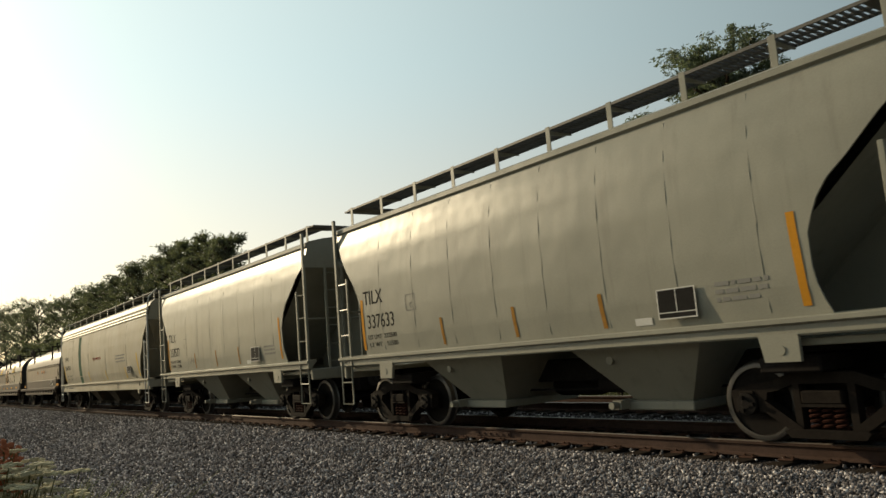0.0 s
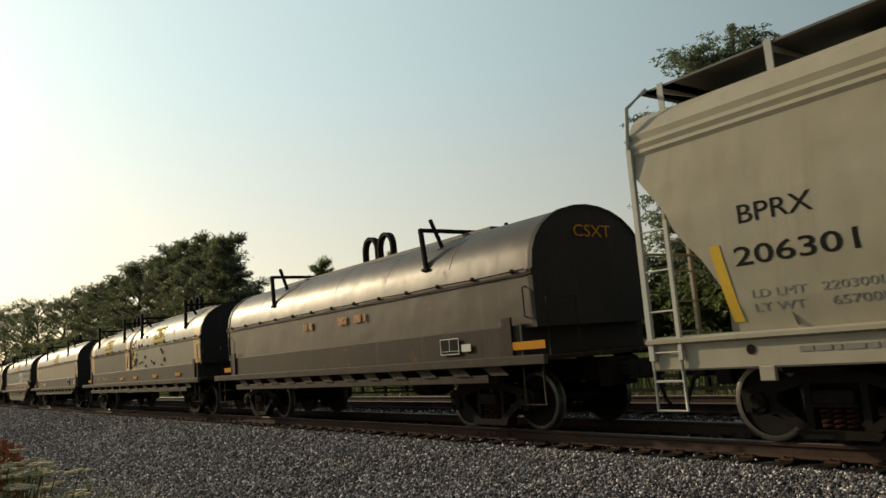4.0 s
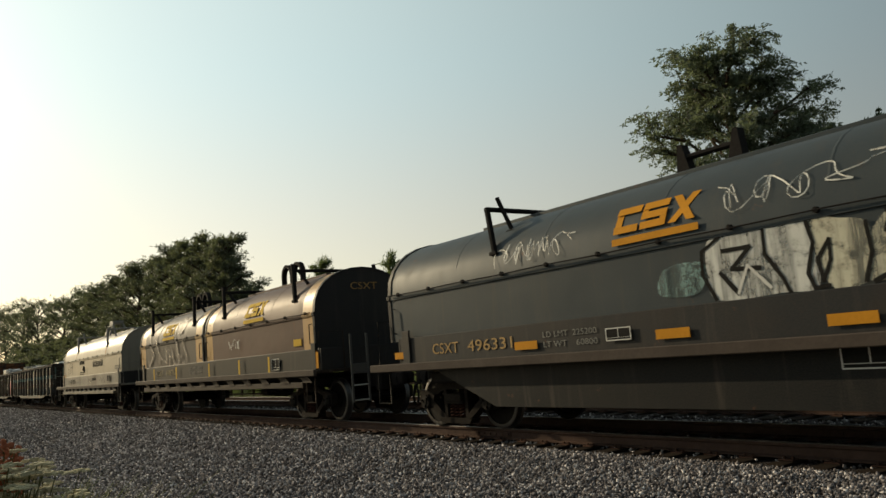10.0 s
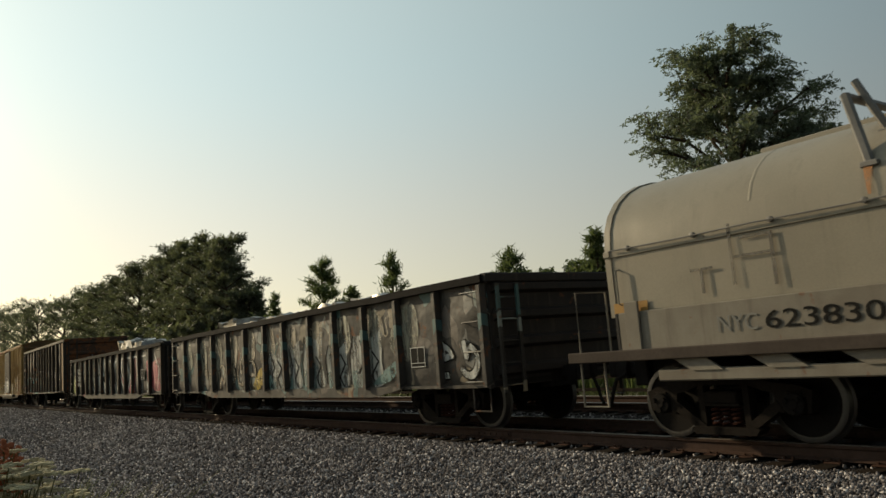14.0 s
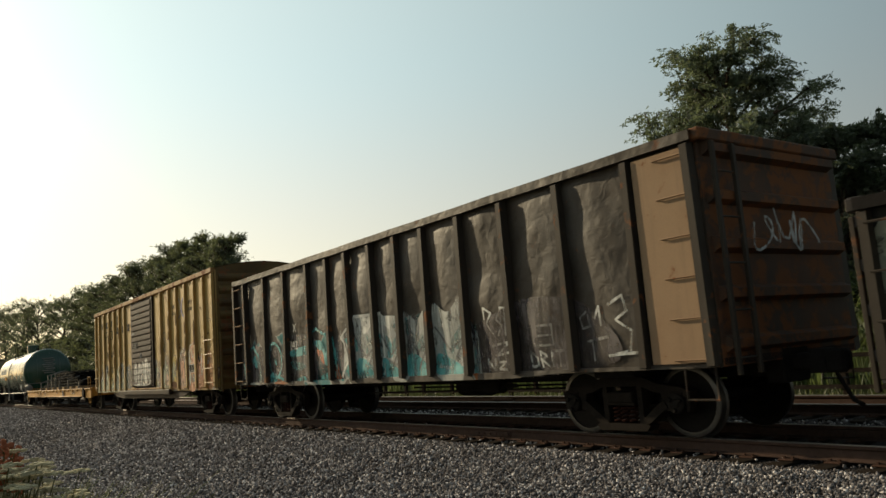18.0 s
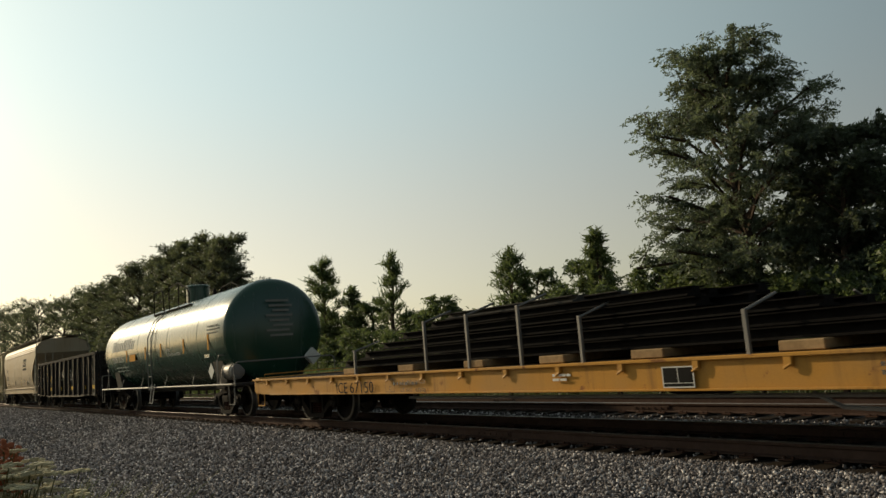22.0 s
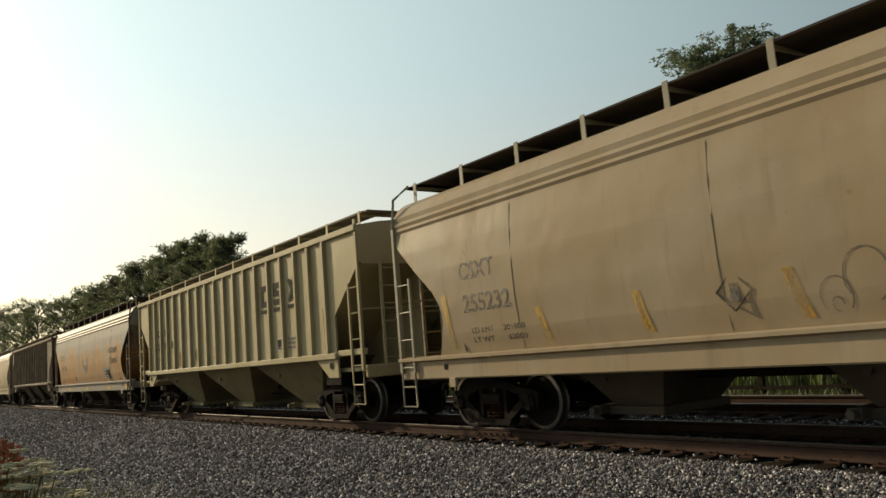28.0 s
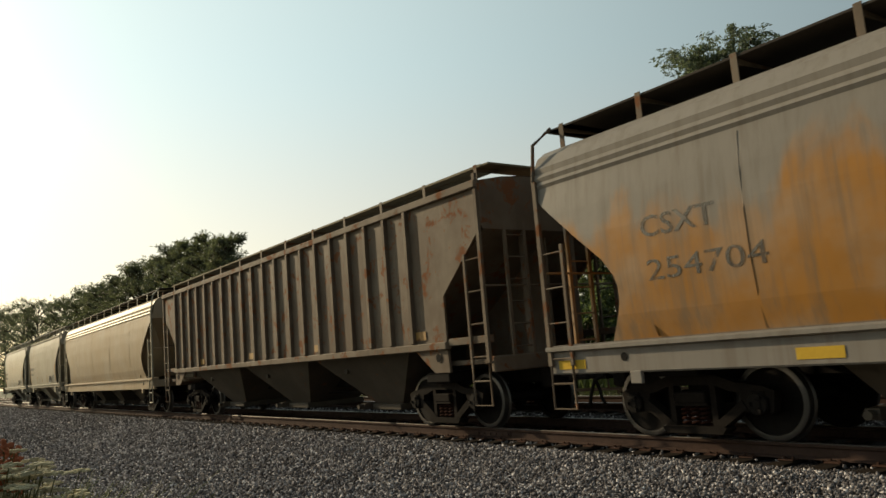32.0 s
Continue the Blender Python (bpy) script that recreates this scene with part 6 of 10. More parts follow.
MAT["box_chord"] = paint("rusted_yellow_chord", (0.30, 0.18, 0.062), (0.24, 0.135, 0.056), 0.5, 0.35, 0.55, 0, 0.2)
MAT["tape_worn"] = spray("worn_yellow_tape", (0.50, 0.29, 0.04), 0.75)
MAT["door_white"] = spray("worn_white_door_spray", (0.50, 0.49, 0.46), 0.8)
MAT["slate_spray"] = spray("dark_slate_spray", (0.075, 0.085, 0.085), 0.92)
MAT["mint_spray"] = spray("pale_mint_spray", (0.36, 0.38, 0.25), 0.95)
MAT["rose_spray"] = spray("faded_rose_spray", (0.42, 0.235, 0.15), 0.85)
MAT["violet_mark"] = spray("faded_violet_spray", (0.14, 0.13, 0.20), 0.8)
# end and roof yellow, rusted and darkened: shade between cars is in this colour
MAT["box_shaded"] = paint("shaded_yellow_boxcar_end", (0.14, 0.091, 0.035), (0.077, 0.049, 0.0245), 0.6, 0.3, 0.55, 0, 0.15)
MAT["box_door"] = paint("dusty_brown_door_paint", (0.046, 0.034, 0.03), (0.056, 0.043, 0.036), 0.4, 0.15, 0.7, 0, 0.2)
MAT["box_door"].node_tree.nodes["Principled BSDF"].inputs["Specular IOR Level"].default_value = 0.06
MAT["flat_yellow"] = paint("worn_yellow_flatcar", (0.41, 0.20, 0.040), (0.36, 0.195, 0.062), 0.6, 0.18, 0.5, 0, 0.15, (0.112, 0.064, 0.032))
MAT["tank_green"] = paint("glossy_dark_green_tank", (0.00747, 0.0448, 0.0284), (0.00972, 0.0412, 0.0269), 0.22, 0.02, 0.26, 0, 0.12, (0.0299, 0.0336, 0.0262))
MAT["tank_green"].node_tree.nodes["Principled BSDF"].inputs["Specular IOR Level"].default_value = 0.5
MAT["gon_black"] = paint("black_gondola_paint", (0.0175, 0.0162, 0.0172), (0.030, 0.0255, 0.0245), 0.45, 0.14, 0.5, 0, 0.4)
MAT["bale"] = plain("crushed_bright_sheet_metal", (0.30, 0.285, 0.265), 0.34, 0.6, 6, 0.6, 0.5)
MAT["plate_grey"] = plain("weathered_grey_steel", (0.065, 0.060, 0.055), 0.8, 0.0, 12, 0.5, 0.3)
MAT["plate_stack"] = plain("dark_rolled_steel", (0.0125, 0.011, 0.0105), 0.8, 0.0, 12, 0.5, 0.3)
MAT["dunnage"] = plain("pale_dunnage_wood", (0.30, 0.20, 0.11), 0.8, 0, 14, 0.35, 0.4)
MAT["stake"] = plain("dull_grey_stake", (0.18, 0.168, 0.156), 0.55, 0.3, 20, 0.3, 0.2)
MAT["teal_mark"] = spray("teal_spray_paint", (0.0638, 0.357, 0.369))
MAT["green_band"] = plain("dark_green_band_paint", (0.0275, 0.077, 0.0468), 0.75, 0, 6, 0.3, 0)
MAT["pale_scrawl"] = spray("pale_spray_line", (0.585, 0.585, 0.559))
MAT["dark_scrawl"] = spray("dark_spray_line", (0.10, 0.085, 0.07))
MAT["orange_bright"] = spray("bright_orange_paint", (0.48, 0.104, 0.02))
MAT["plum_mark"] = spray("dark_plum_spray_paint", (0.045, 0.033, 0.038))
MAT["dull_spray"] = spray("dull_ochre_spray", (0.262, 0.22, 0.158))
MAT["lime_mark"] = spray("lime_yellow_spray", (0.36, 0.38, 0.10))
MAT["cream_spray"] = spray("cream_spray", (0.52, 0.49, 0.38))
MAT["teal_fade"] = spray("faded_teal_spray", (0.10, 0.20, 0.20), 0.9)
MAT["salmon_spray"] = spray("salmon_spray", (0.52, 0.215, 0.105), 0.93)
MAT["gold_spray"] = spray("golden_spray", (0.60, 0.41, 0.06), 0.93)
MAT["grey_spray"] = spray("dark_grey_spray", (0.09, 0.09, 0.095))
MAT["scar"] = plain("bare_rust_scar", (0.10, 0.048, 0.026), 0.85, 0, 20, 0.4, 0.3)
MAT["bay_dust"] = paint("dusty_tan_hopper_bay", (0.20, 0.172, 0.098), (0.15, 0.125, 0.078), 0.6, 0.1, 0.65, 0, 0.2)
# hopper bays in a dark brown, with streaks and some rust
MAT["bay_dark"] = paint("dark_hopper_bay", (0.06, 0.05, 0.04), (0.09, 0.075, 0.06), 0.5, 0.15, 0.7, 0, 0.1)
MAT["deck_edge"] = plain("worn_steel_edge", (0.070, 0.056, 0.048), 0.65, 0.0, 20, 0.3, 0.1)
MAT["pink_mark"] = spray("faded_red_spray_paint", (0.408, 0.072, 0.102))


def orange_hopper_material():
    """Grey primer showing through worn orange paint in wide run-down fields."""
    n = Nodes("worn_orange_over_grey")
    v = n.coords(shift=False)
    pos = n.node("SeparateXYZ")
    n.link(v, pos.inputs[0])
    wide = n.noise(n.coords((0.55, 0.55, 0.20), shift=False), 1.6, 5, 0.6, 0.3)
    lim = n.math("ADD", pos.outputs[2], n.math("MULTIPLY", n.math("SUBTRACT", wide, 0.5), 2.6))
    fac = n.step(lim, 2.55, 3.0, 1, 0)
    base = n.mix(n.step(n.noise(v, 0.9, 4), 0.35, 0.7), (0.31, 0.14, 0.03), (0.29, 0.19, 0.115))
    col = n.mix(fac, (0.20, 0.178, 0.155), base)
    col = n.mix(n.step(pos.outputs[2], 1.27, 1.30, 1, 0), col, (0.19, 0.17, 0.15))
    streak = n.step(n.noise(n.coords((6, 6, 0.3)), 1.0, 6, 0.65), 0.42, 0.72, 0, 0.6)
    col = n.mix(streak, col, (0.13, 0.105, 0.08))
    n.bump(n.noise(v, 1.1, 3), 0.3, 0.06)
    return n.set(col, 0.6, spec=0.12)


MAT["worn_orange"] = orange_hopper_material()

def strokes(car, lines, y, mat, r, name="sprayed_stroke"):
    """Broad sprayed lines along given corners (x, z), lying on the dented side."""
    skin = SKINS.get(car.name, lambda x, z: -1.50)
    for pts in lines:
        g = G()
        for (ax, az), (bx, bz) in zip(pts, pts[1:]):
            d = Vector((bx - ax, 0, bz - az))
            n = Vector((d.z, 0, -d.x)).normalized()
            e = d.normalized() * r * 0.6
            a, b = Vector((ax, 0, az)) - e, Vector((bx, 0, bz)) + e
            k = max(1, int((b - a).length / 0.10))
            rows = []
            for i in range(k + 1):
                c = a.lerp(b, i / k)
                w = r * (1 + 0.35 * noise.noise((c.x * 5, c.z * 5, y * 40)))
                rows.append([(q.x, skin(q.x, q.z) + y + 1.50, q.z) for q in (c - n * w, c, c + n * w)])
            g.loft(rows)
        part(name, g, mat, car)


def blob(car, corners, y, mat, name="sprayed_field"):
    """A rounded sprayed field through a few corners (x, z), lying on the dented side."""
    skin = SKINS.get(car.name, lambda x, z: -1.50)
    n = len(corners)
    out = []
    for i in range(n):
        p0, p1, p2, p3 = (Vector(corners[(i + k) % n]) for k in (-1, 0, 1, 2))
        for j in range(6):
            t = j / 6
            out.append(0.5 * ((2 * p1) + (p2 - p0) * t + (2 * p0 - 5 * p1 + 4 * p2 - p3) * t * t + (3 * p1 - p0 - 3 * p2 + p3) * t ** 3))
    mid = sum(out, Vector((0, 0))) / len(out)
    size = max((q - mid).length for q in out)
    k = max(2, int(size / 0.12))
    rows = []
    for i in range(k + 1):
        ring = [mid.lerp(q, max(0.01, i / k)) for q in out]
        rows.append([(q.x, skin(q.x, q.y) + y + 1.50, q.y) for q in ring + ring[:1]])
    return part(name, G().loft(rows), mat, car)


# ---- the cars, from the front of the train to its rear ----
PALE = "pale grey covered hopper car with smooth curved sides"
two_bay_hopper(-2.75, -14.15, "grey_hopper", "TILX", "337633", PALE + " and two bays")
two_bay_hopper(-15.6, -27.0, "grey_hopper", "TILX", "337577", PALE + " and short scrawls")


def green_band_hopper():
    car, half = flow_hopper(-28.5, -45.5, "cream_hopper", "cream covered hopper car with one dark green band", "grating", "white_ladder", FLOW_CUT)
    # band follows the curve of the side
    rows = []
    for z in np.linspace(1.28, 3.46, 12):
        x = -3.70 + 0.05 * (2.4 - z)
        rows.append([(x, flow_y(z) - 0.003, z), (x + 0.58, flow_y(z) - 0.003, z)])
    part("painted_band", G().loft(rows), "green_band", car)
    lettering("reporting_mark", "BPRX", 0.21, car, "black_mark", -7.08, 2.43, flow_y, 0.83)
    lettering("car_number", "206301", 0.21, car, "black_mark", -7.18, 1.98, flow_y, 1.34, bold=0.002)
    lettering("load_limit", "LD LMT   220300LB", 0.09, car, "grey_mark", -7.05, 1.62, flow_y, 1.5)
    lettering("light_weight", "LT WT     65700LB", 0.09, car, "grey_mark", -7.05, 1.47, flow_y, 1.5)
    lettering("warning", "DO NOT HAMMER ON CAR", 0.12, car, "red_mark", -0.55, 2.24, flow_y, 1.62)
    r = random.Random(3)
    bars(car, -6.6, 1.03, -1.52, 1.1, 0.1, 1, "grey_mark", r)
    bars(car, 3.76, 2.0, flow_y, 1.5, 0.34, 3, "grey_mark", r)
    data_box(car, 5.6, 1.52, flow_y, 0.55, 0.26)
    for x, lean in ((-1.55, -0.13), (1.85, -0.13), (5.2, -0.13)):
        patch("reflector", [(x, 1.34), (x + 0.10, 1.34), (x + 0.10 + lean, 1.76), (x + lean, 1.76)], car, "yellow_mark", flow_y)
    for x, lean in ((-7.32, -0.14), (7.12, -0.18)):
        patch("reflector", [(x, 1.38), (x + 0.13, 1.38), (x + 0.13 + lean, 2.24), (x + lean, 2.24)], car, "yellow_mark", flow_y)
    g = G()
    for a in range(0, 360, 20):
        g.pipe([(3.85 + 0.13 * math.cos(radians(a)), -1.52, 1.06 + 0.13 * math.sin(radians(a))), (3.85 + 0.13 * math.cos(radians(a + 20)), -1.52, 1.06 + 0.13 * math.sin(radians(a + 20)))], 0.01, 4)
    part("maker_ring", g, "grey_mark", car)


green_band_hopper()


def hood_arc(z):
    """The y of a round hood's skin at a height, a little proud of it."""
    if z < 2.46:
        return -1.32
    q = min(0.98, (z - 2.45) / 1.01) ** (1 / 0.9)
    return -1.28 * math.sqrt(1 - q * q) - 0.02


def coil_car(front, rear, label, hoods, sill, brace, fish=False, deck=1.14, inset=0.0):
    car, half = car_root("coil_car", label, "coil car", front, rear)
    coil_underframe(car, half, sill, brace, fish, deck=deck, inset=inset)
    made = [hood(car, *h[:4], **h[4]) for h in hoods]
    return car, half, made


W = -1.37


def coil_train():
    r = random.Random(9)
    # dark single hood
    car, half, hd = coil_car(-47.3, -60.85, "dark brown steel coil car with one round hood", [(-6.35, 6.35, "coil_dark", "coil_black", dict(bars_at=(0.24, 0.775)))], "sill_brown", "sill_brown")
    patch("reflector", rect(5.75, 6.6, 1.26, 1.38), car, "orange_mark", W - 0.02)
    patch("reflector", rect(-6.5, -6.0, 1.26, 1.38), car, "orange_mark", W - 0.02)
    data_box(car, 4.02, 1.28, W - 0.02, 0.5, 0.24)
    patch("card", rect(4.6, 4.85, 1.3, 1.42), car, "white_mark", W - 0.02)
    for x in (-1.5, 0.2, 0.9):
        bars(car, x, 2.06, -1.315, 0.5, 0.2, 1, "rust_stain", r, "worn_stencil", 0.8)
    end_text(car, 6.385, "CSXT", 0.2, "orange_mark", -0.38, 2.95)

    # two hoods, yellow bands; the forward hood half teal and pocked with rust
    car, half, hd = coil_car(-62.3, -79.15, "steel coil car with two hoods, yellow end bands", [(-8.0, -0.70, "coil_olive", "coil_black", dict(bands=(0.72, "band_yellow"), bars_at=(0.20, 0.84), frame="post")),
                             (-0.52, 7.9, "coil_teal", "coil_black", dict(bands=(0.72, "band_yellow"), bars_at=(0.16, 0.8), frame="post"))], "sill_brown", "sill_brown")
    block_logo(car, -5.15, 2.66, hood_arc, 1.35, 0.36, "yellow_mark")
    block_logo(car, 2.6, 2.66, hood_arc, 1.35, 0.36, "yellow_mark")
    lettering("reporting_mark", "CSXT", 0.19, car, "band_yellow", -6.31, 1.30, W, 0.78)
    lettering("car_number", "496191", 0.19, car, "band_yellow", -5.25, 1.30, W, 1.02)
    bars(car, -3.9, 1.3, W, 1.2, 0.2, 2, "grey_mark", r)
    for x in (-8.05, -2.0, 0.1, 2.8, 5.5):
        patch("reflector", rect(x, x + 0.55, 1.28, 1.38), car, "orange_mark", W - 0.02)
    g = G()
    for i in range(34):
        x, z = r.choice((r.uniform(-0.45, 0.2), r.uniform(0.2, 4.5))), r.uniform(1.7, 2.9)
        y = -1.30 if z < 2.42 else -1.28 * math.sqrt(max(0, 1 - ((z - 2.45) / 1.03) ** 2)) - 0.006
        s = r.uniform(0.03, 0.09)
        g.prism_y([(x + s * math.cos(a) * r.uniform(0.7, 1.3), z + s * math.sin(a) * r.uniform(0.7, 1.2)) for a in np.linspace(0, 5.5, 8)], y - 0.012, y + 0.01)
    part("rust_scab", g, MAT["rail_side"], car)

    # brown single hood with bands
    car, half, hd = coil_car(-80.95, -95.4, "brown-grey steel coil car with yellow end bands", [(-7.0, 6.3, "coil_brown", "coil_black", dict(bands=(0.68, "band_yellow"), bars_at=(0.27, 0.77)))], "sill_brown", "sill_brown")
    block_logo(car, -0.75, 2.66, hood_arc, 1.3, 0.36, "yellow_mark")
    lettering("reporting_mark", "CSXT", 0.2, car, "band_yellow", -5.11, 1.28, W, 0.72)
    lettering("car_number", "495", 0.2, car, "band_yellow", -4.18, 1.28, W, 0.5)
    bars(car, -3.6, 1.28, W, 0.5, 0.2, 1, "band_yellow", r, fill=0.9)
    data_box(car, 3.95, 1.26, W - 0.02, 0.58, 0.26)
    patch("reflector", rect(-7.1, -6.7, 1.24, 1.38), car, "orange_mark", W - 0.02)
    patch("card", rect(5.75, 5.95, 1.26, 1.48), car, "white_mark", W - 0.02)
    scrawl(car, -6.1, 1.95, 0.75, 0.32, -1.312, "pale_scrawl", 4, 0.010, 5)
    end_text(car, 6.335, "CSXT", 0.16, "white_mark", -0.35, 2.95)

    # blue-grey, deep side sills, sprayed
    car, half, hd = coil_car(-97.3, -111.1, "blue-grey steel coil car covered in sprayed tags", [(-6.55, 6.35, "coil_blue", "coil_black", dict(lifter="horns", bars_at=(0.245, 0.79)))], "trough_dark", "sill_slate", True)
    block_logo(car, -0.85, 2.66, hood_arc, 1.3, 0.34, "orange_mark")
    lettering("reporting_mark", "CSXT", 0.185, car, "tan_mark", -5.11, 1.30, W, 0.75)
    lettering("car_number", "496331", 0.185, car, "tan_mark", -4.1, 1.30, W, 1.12)
    for x in (-6.3, -2.9, -0.25, 1.9, 4.3, 5.9):
        patch("reflector", rect(x, x + 0.5, 1.26, 1.38), car, "orange_mark", W - 0.02)
    lettering("load_limit", "LD LMT  225200", 0.085, car, "grey_mark", -2.3, 1.41, W, 1.05)
    lettering("light_weight", "LT WT    60800", 0.085, car, "grey_mark", -2.3, 1.27, W, 1.05)
    data_box(car, -1.05, 1.30, W - 0.02, 0.4, 0.14)
    data_box(car, 1.98, 0.84, -1.365, 0.54, 0.22)
    # big pale swollen letters with dark edges
    blob(car, [(0.57, 2.34), (0.84, 2.40), (1.28, 2.38), (1.79, 2.40), (1.83, 1.95), (1.81, 1.66), (1.41, 1.65), (0.63, 1.65), (0.52, 1.95)], -1.302, "pale_scrawl")
    blob(car, [(1.82, 2.34), (2.12, 2.33), (2.39, 2.23), (2.36, 1.89), (2.3, 1.66), (1.94, 1.67)], -1.3035, "cream_spray")
    blob(car, [(2.33, 1.99), (2.58, 2.32), (2.97, 2.37), (3.2, 2.23), (3.26, 1.9), (3.39, 1.73), (3.27, 1.66), (2.8, 1.70), (2.34, 1.67)], -1.302, "cream_spray")
    blob(car, [(2.45, 1.72), (2.9, 1.84), (3.2, 1.75), (3.1, 1.67), (2.5, 1.67)], -1.306, "teal_fade")
    blob(car, [(3.26, 2.32), (3.69, 2.3), (4.15, 2.18), (4.38, 1.97), (4.42, 1.77), (4.38, 1.62), (3.53, 1.66), (3.42, 1.97)], -1.3035, "grey_mark")
    blob(car, [(-0.08, 2.1), (0.48, 2.11), (0.38, 1.77), (-0.18, 1.79)], -1.302, "teal_fade")
    strokes(car, [[(0.79, 2.40), (0.48, 2.23), (0.46, 1.96), (0.61, 1.66)], [(1.28, 2.37), (1.27, 2.09), (1.44, 1.82), (1.51, 1.65)], [(1.77, 2.38), (1.82, 2.13), (1.73, 1.82), (1.78, 1.66), (1.94, 1.67)],
                  [(1.99, 2.14), (1.85, 1.95), (1.88, 1.72), (1.98, 1.93), (1.99, 2.14)], [(2.37, 2.25), (2.39, 1.95), (2.3, 1.67)], [(2.61, 2.32), (2.55, 2.13), (2.74, 2.03), (2.67, 1.78), (2.38, 1.66)]], -1.308, "black_mark", 0.022)
    strokes(car, [[(2.58, 2.32), (2.97, 2.38), (3.2, 2.23), (3.29, 1.93), (3.2, 1.68)], [(3.63, 2.0), (3.63, 2.21), (3.85, 2.11), (4.12, 1.98), (3.63, 2.0)], [(0.75, 2.2), (1.1, 2.2), (0.85, 1.98), (1.2, 1.95)], [(0.7, 1.95), (0.9, 1.7)]], -1.308, "black_mark", 0.028)
    strokes(car, [[(3.56, 1.66), (3.6, 1.88), (4.0, 1.94), (4.43, 1.85)], [(3.26, 2.32), (3.39, 2.0), (3.44, 1.67)], [(3.69, 2.29), (4.14, 2.17), (4.38, 1.97)], [(0.9, 1.7), (1.05, 2.0), (1.3, 1.72)]], -1.309, "white_mark", 0.018)
    patch("notice", rect(2.84, 3.12, 0.80, 0.90), car, "cream_spray", -1.37)
    patch("notice", rect(3.34, 3.54, 0.90, 0.97), car, "white_mark", -1.37)
    hood_y = lambda z: -1.285 * math.sqrt(max(0.05, 1 - ((z - 2.45) / 1.03) ** 2)) - 0.025
    scrawl(car, -3.3, 2.55, 1.7, 0.36, 0, "pale_scrawl", 21, 0.008, 13, tilt_y=hood_y)
    scrawl(car, 0.7, 2.62, 3.4, 0.36, 0, "pale_scrawl", 22, 0.008, 17, tilt_y=hood_y)
    scrawl(car, 4.9, 2.05, 1.2, 0.3, -1.32, "pale_scrawl", 23, 0.011, 6)
    scrawl(car, 4.9, 1.68, 1.2, 0.3, -1.32, "pale_scrawl", 24, 0.011, 6)

    # two hoods, slate trough walls
    car, half, hd = coil_car(-112.9, -129.0, "coil car with mauve and olive hoods, yellow bands", [(-7.8, -0.62, "coil_olive", "coil_black", dict(bands=(0.7, "band_yellow"), bars_at=(0.2, 0.86), frame="post")),
                             (-0.4, 7.0, "coil_mauve", "coil_black", dict(bands=(0.62, "band_yellow"), bars_at=(0.2, 0.845), frame="post"))], "sill_slate", "sill_brown", inset=0.62)
    block_logo(car, 2.76, 2.66, hood_arc, 1.3, 0.36, "yellow_mark")
    block_logo(car, -4.86, 2.66, hood_arc, 1.3, 0.36, "yellow_mark")
    lettering("reporting_mark", "CSXT", 0.2, car, "buff_mark", -5.42, 1.30, W, 0.75)
    lettering("car_number", "498767", 0.2, car, "buff_mark", -4.32, 1.30, W, 1.2)
    lettering("load_limit", "LD LMT  189900", 0.1, car, "grey_mark", -1.76, 1.42, W, 1.2)
    lettering("light_weight", "LT WT    73100", 0.1, car, "grey_mark", -1.76, 1.27, W, 1.15)
    for x in (-5.57, -2.98, 0.2, 2.6, 4.6):
        patch("post_stripe", rect(x, x + 0.1, 1.18, 1.56), car, "yellow_mark", -1.435)
    patch("reflector", rect(6.98, 7.28, 1.20, 1.56), car, "orange_mark", W - 0.02)
    data_box(car, 4.75, 1.24, W - 0.02, 0.42, 0.24)
    patch("notice", rect(5.85, 6.28, 1.74, 1.90), car, "yellow_mark", -1.30)
    SKINS[car.name] = lambda x, z: hood_arc(z)
    strokes(car, [[(-6.54, 2.83), (-6.23, 2.31), (-5.87, 2.08), (-6.54, 1.69)], [(-5.34, 3.01), (-5.64, 2.58), (-5.14, 1.97), (-5.26, 1.66)], [(-5.14, 1.97), (-4.34, 1.72), (-4.38, 2.31)], [(-4.13, 2.21), (-3.99, 1.65)], [(-3.78, 2.22), (-3.50, 1.66), (-3.02, 1.66)], [(-4.10, 1.94), (-3.64, 1.91)], [(-3.43, 3.03), (-3.47, 2.70), (-3.15, 2.13), (-2.98, 1.72)], [(-3.29, 3.17), (-2.67, 3.02), (-2.23, 3.15)], [(-3.09, 2.63), (-2.67, 2.70), (-2.51, 2.98)], [(-3.15, 2.42), (-3.09, 1.95), (-2.62, 1.88)], [(-2.56, 2.42), (-2.40, 2.17), (-2.18, 1.92), (-2.15, 1.70), (-2.56, 1.68)]],
            -1.504, "olive_haze", 0.048)
    scrawl(car, 1.6, 1.86, 0.8, 0.3, -1.318, "pale_scrawl", 66, 0.011, 5)
    end_text(car, 7.035, "CSXT", 0.17, "band_yellow", -0.36, 2.95)
    # ladder with a step plate at the end platform
    lad = part("end_ladder", G().box(half - 0.06, half - 0.02, -1.0, -0.95, 0.42, 1.88, 0.006), "grating", car, "pale worn steel ladder")
    part("stile", G().box(half - 0.06, half - 0.02, -0.60, -0.55, 0.42, 1.88, 0.006), "grating", lad)
    for z in (0.46, 0.78):
        part("rung", G().pipe([(half - 0.04, -0.98, z), (half - 0.04, -0.57, z)], 0.018, 6), "white_ladder", lad)
    part("step_plate", G().box(half - 0.07, half - 0.03, -0.955, -0.595, 1.02, 1.24, 0.006), "grating", lad)

    # cream hood
    car, half, hd = coil_car(-131.0, -145.1, "cream steel coil car with rust streaks and dark lettering", [(-6.45, 6.35, "coil_cream", "coil_cream", dict(lifter="tower", bars_at=(0.27, 0.775), frame_mat="stake"))], "sill_cream", "sill_cream", deck=1.12)
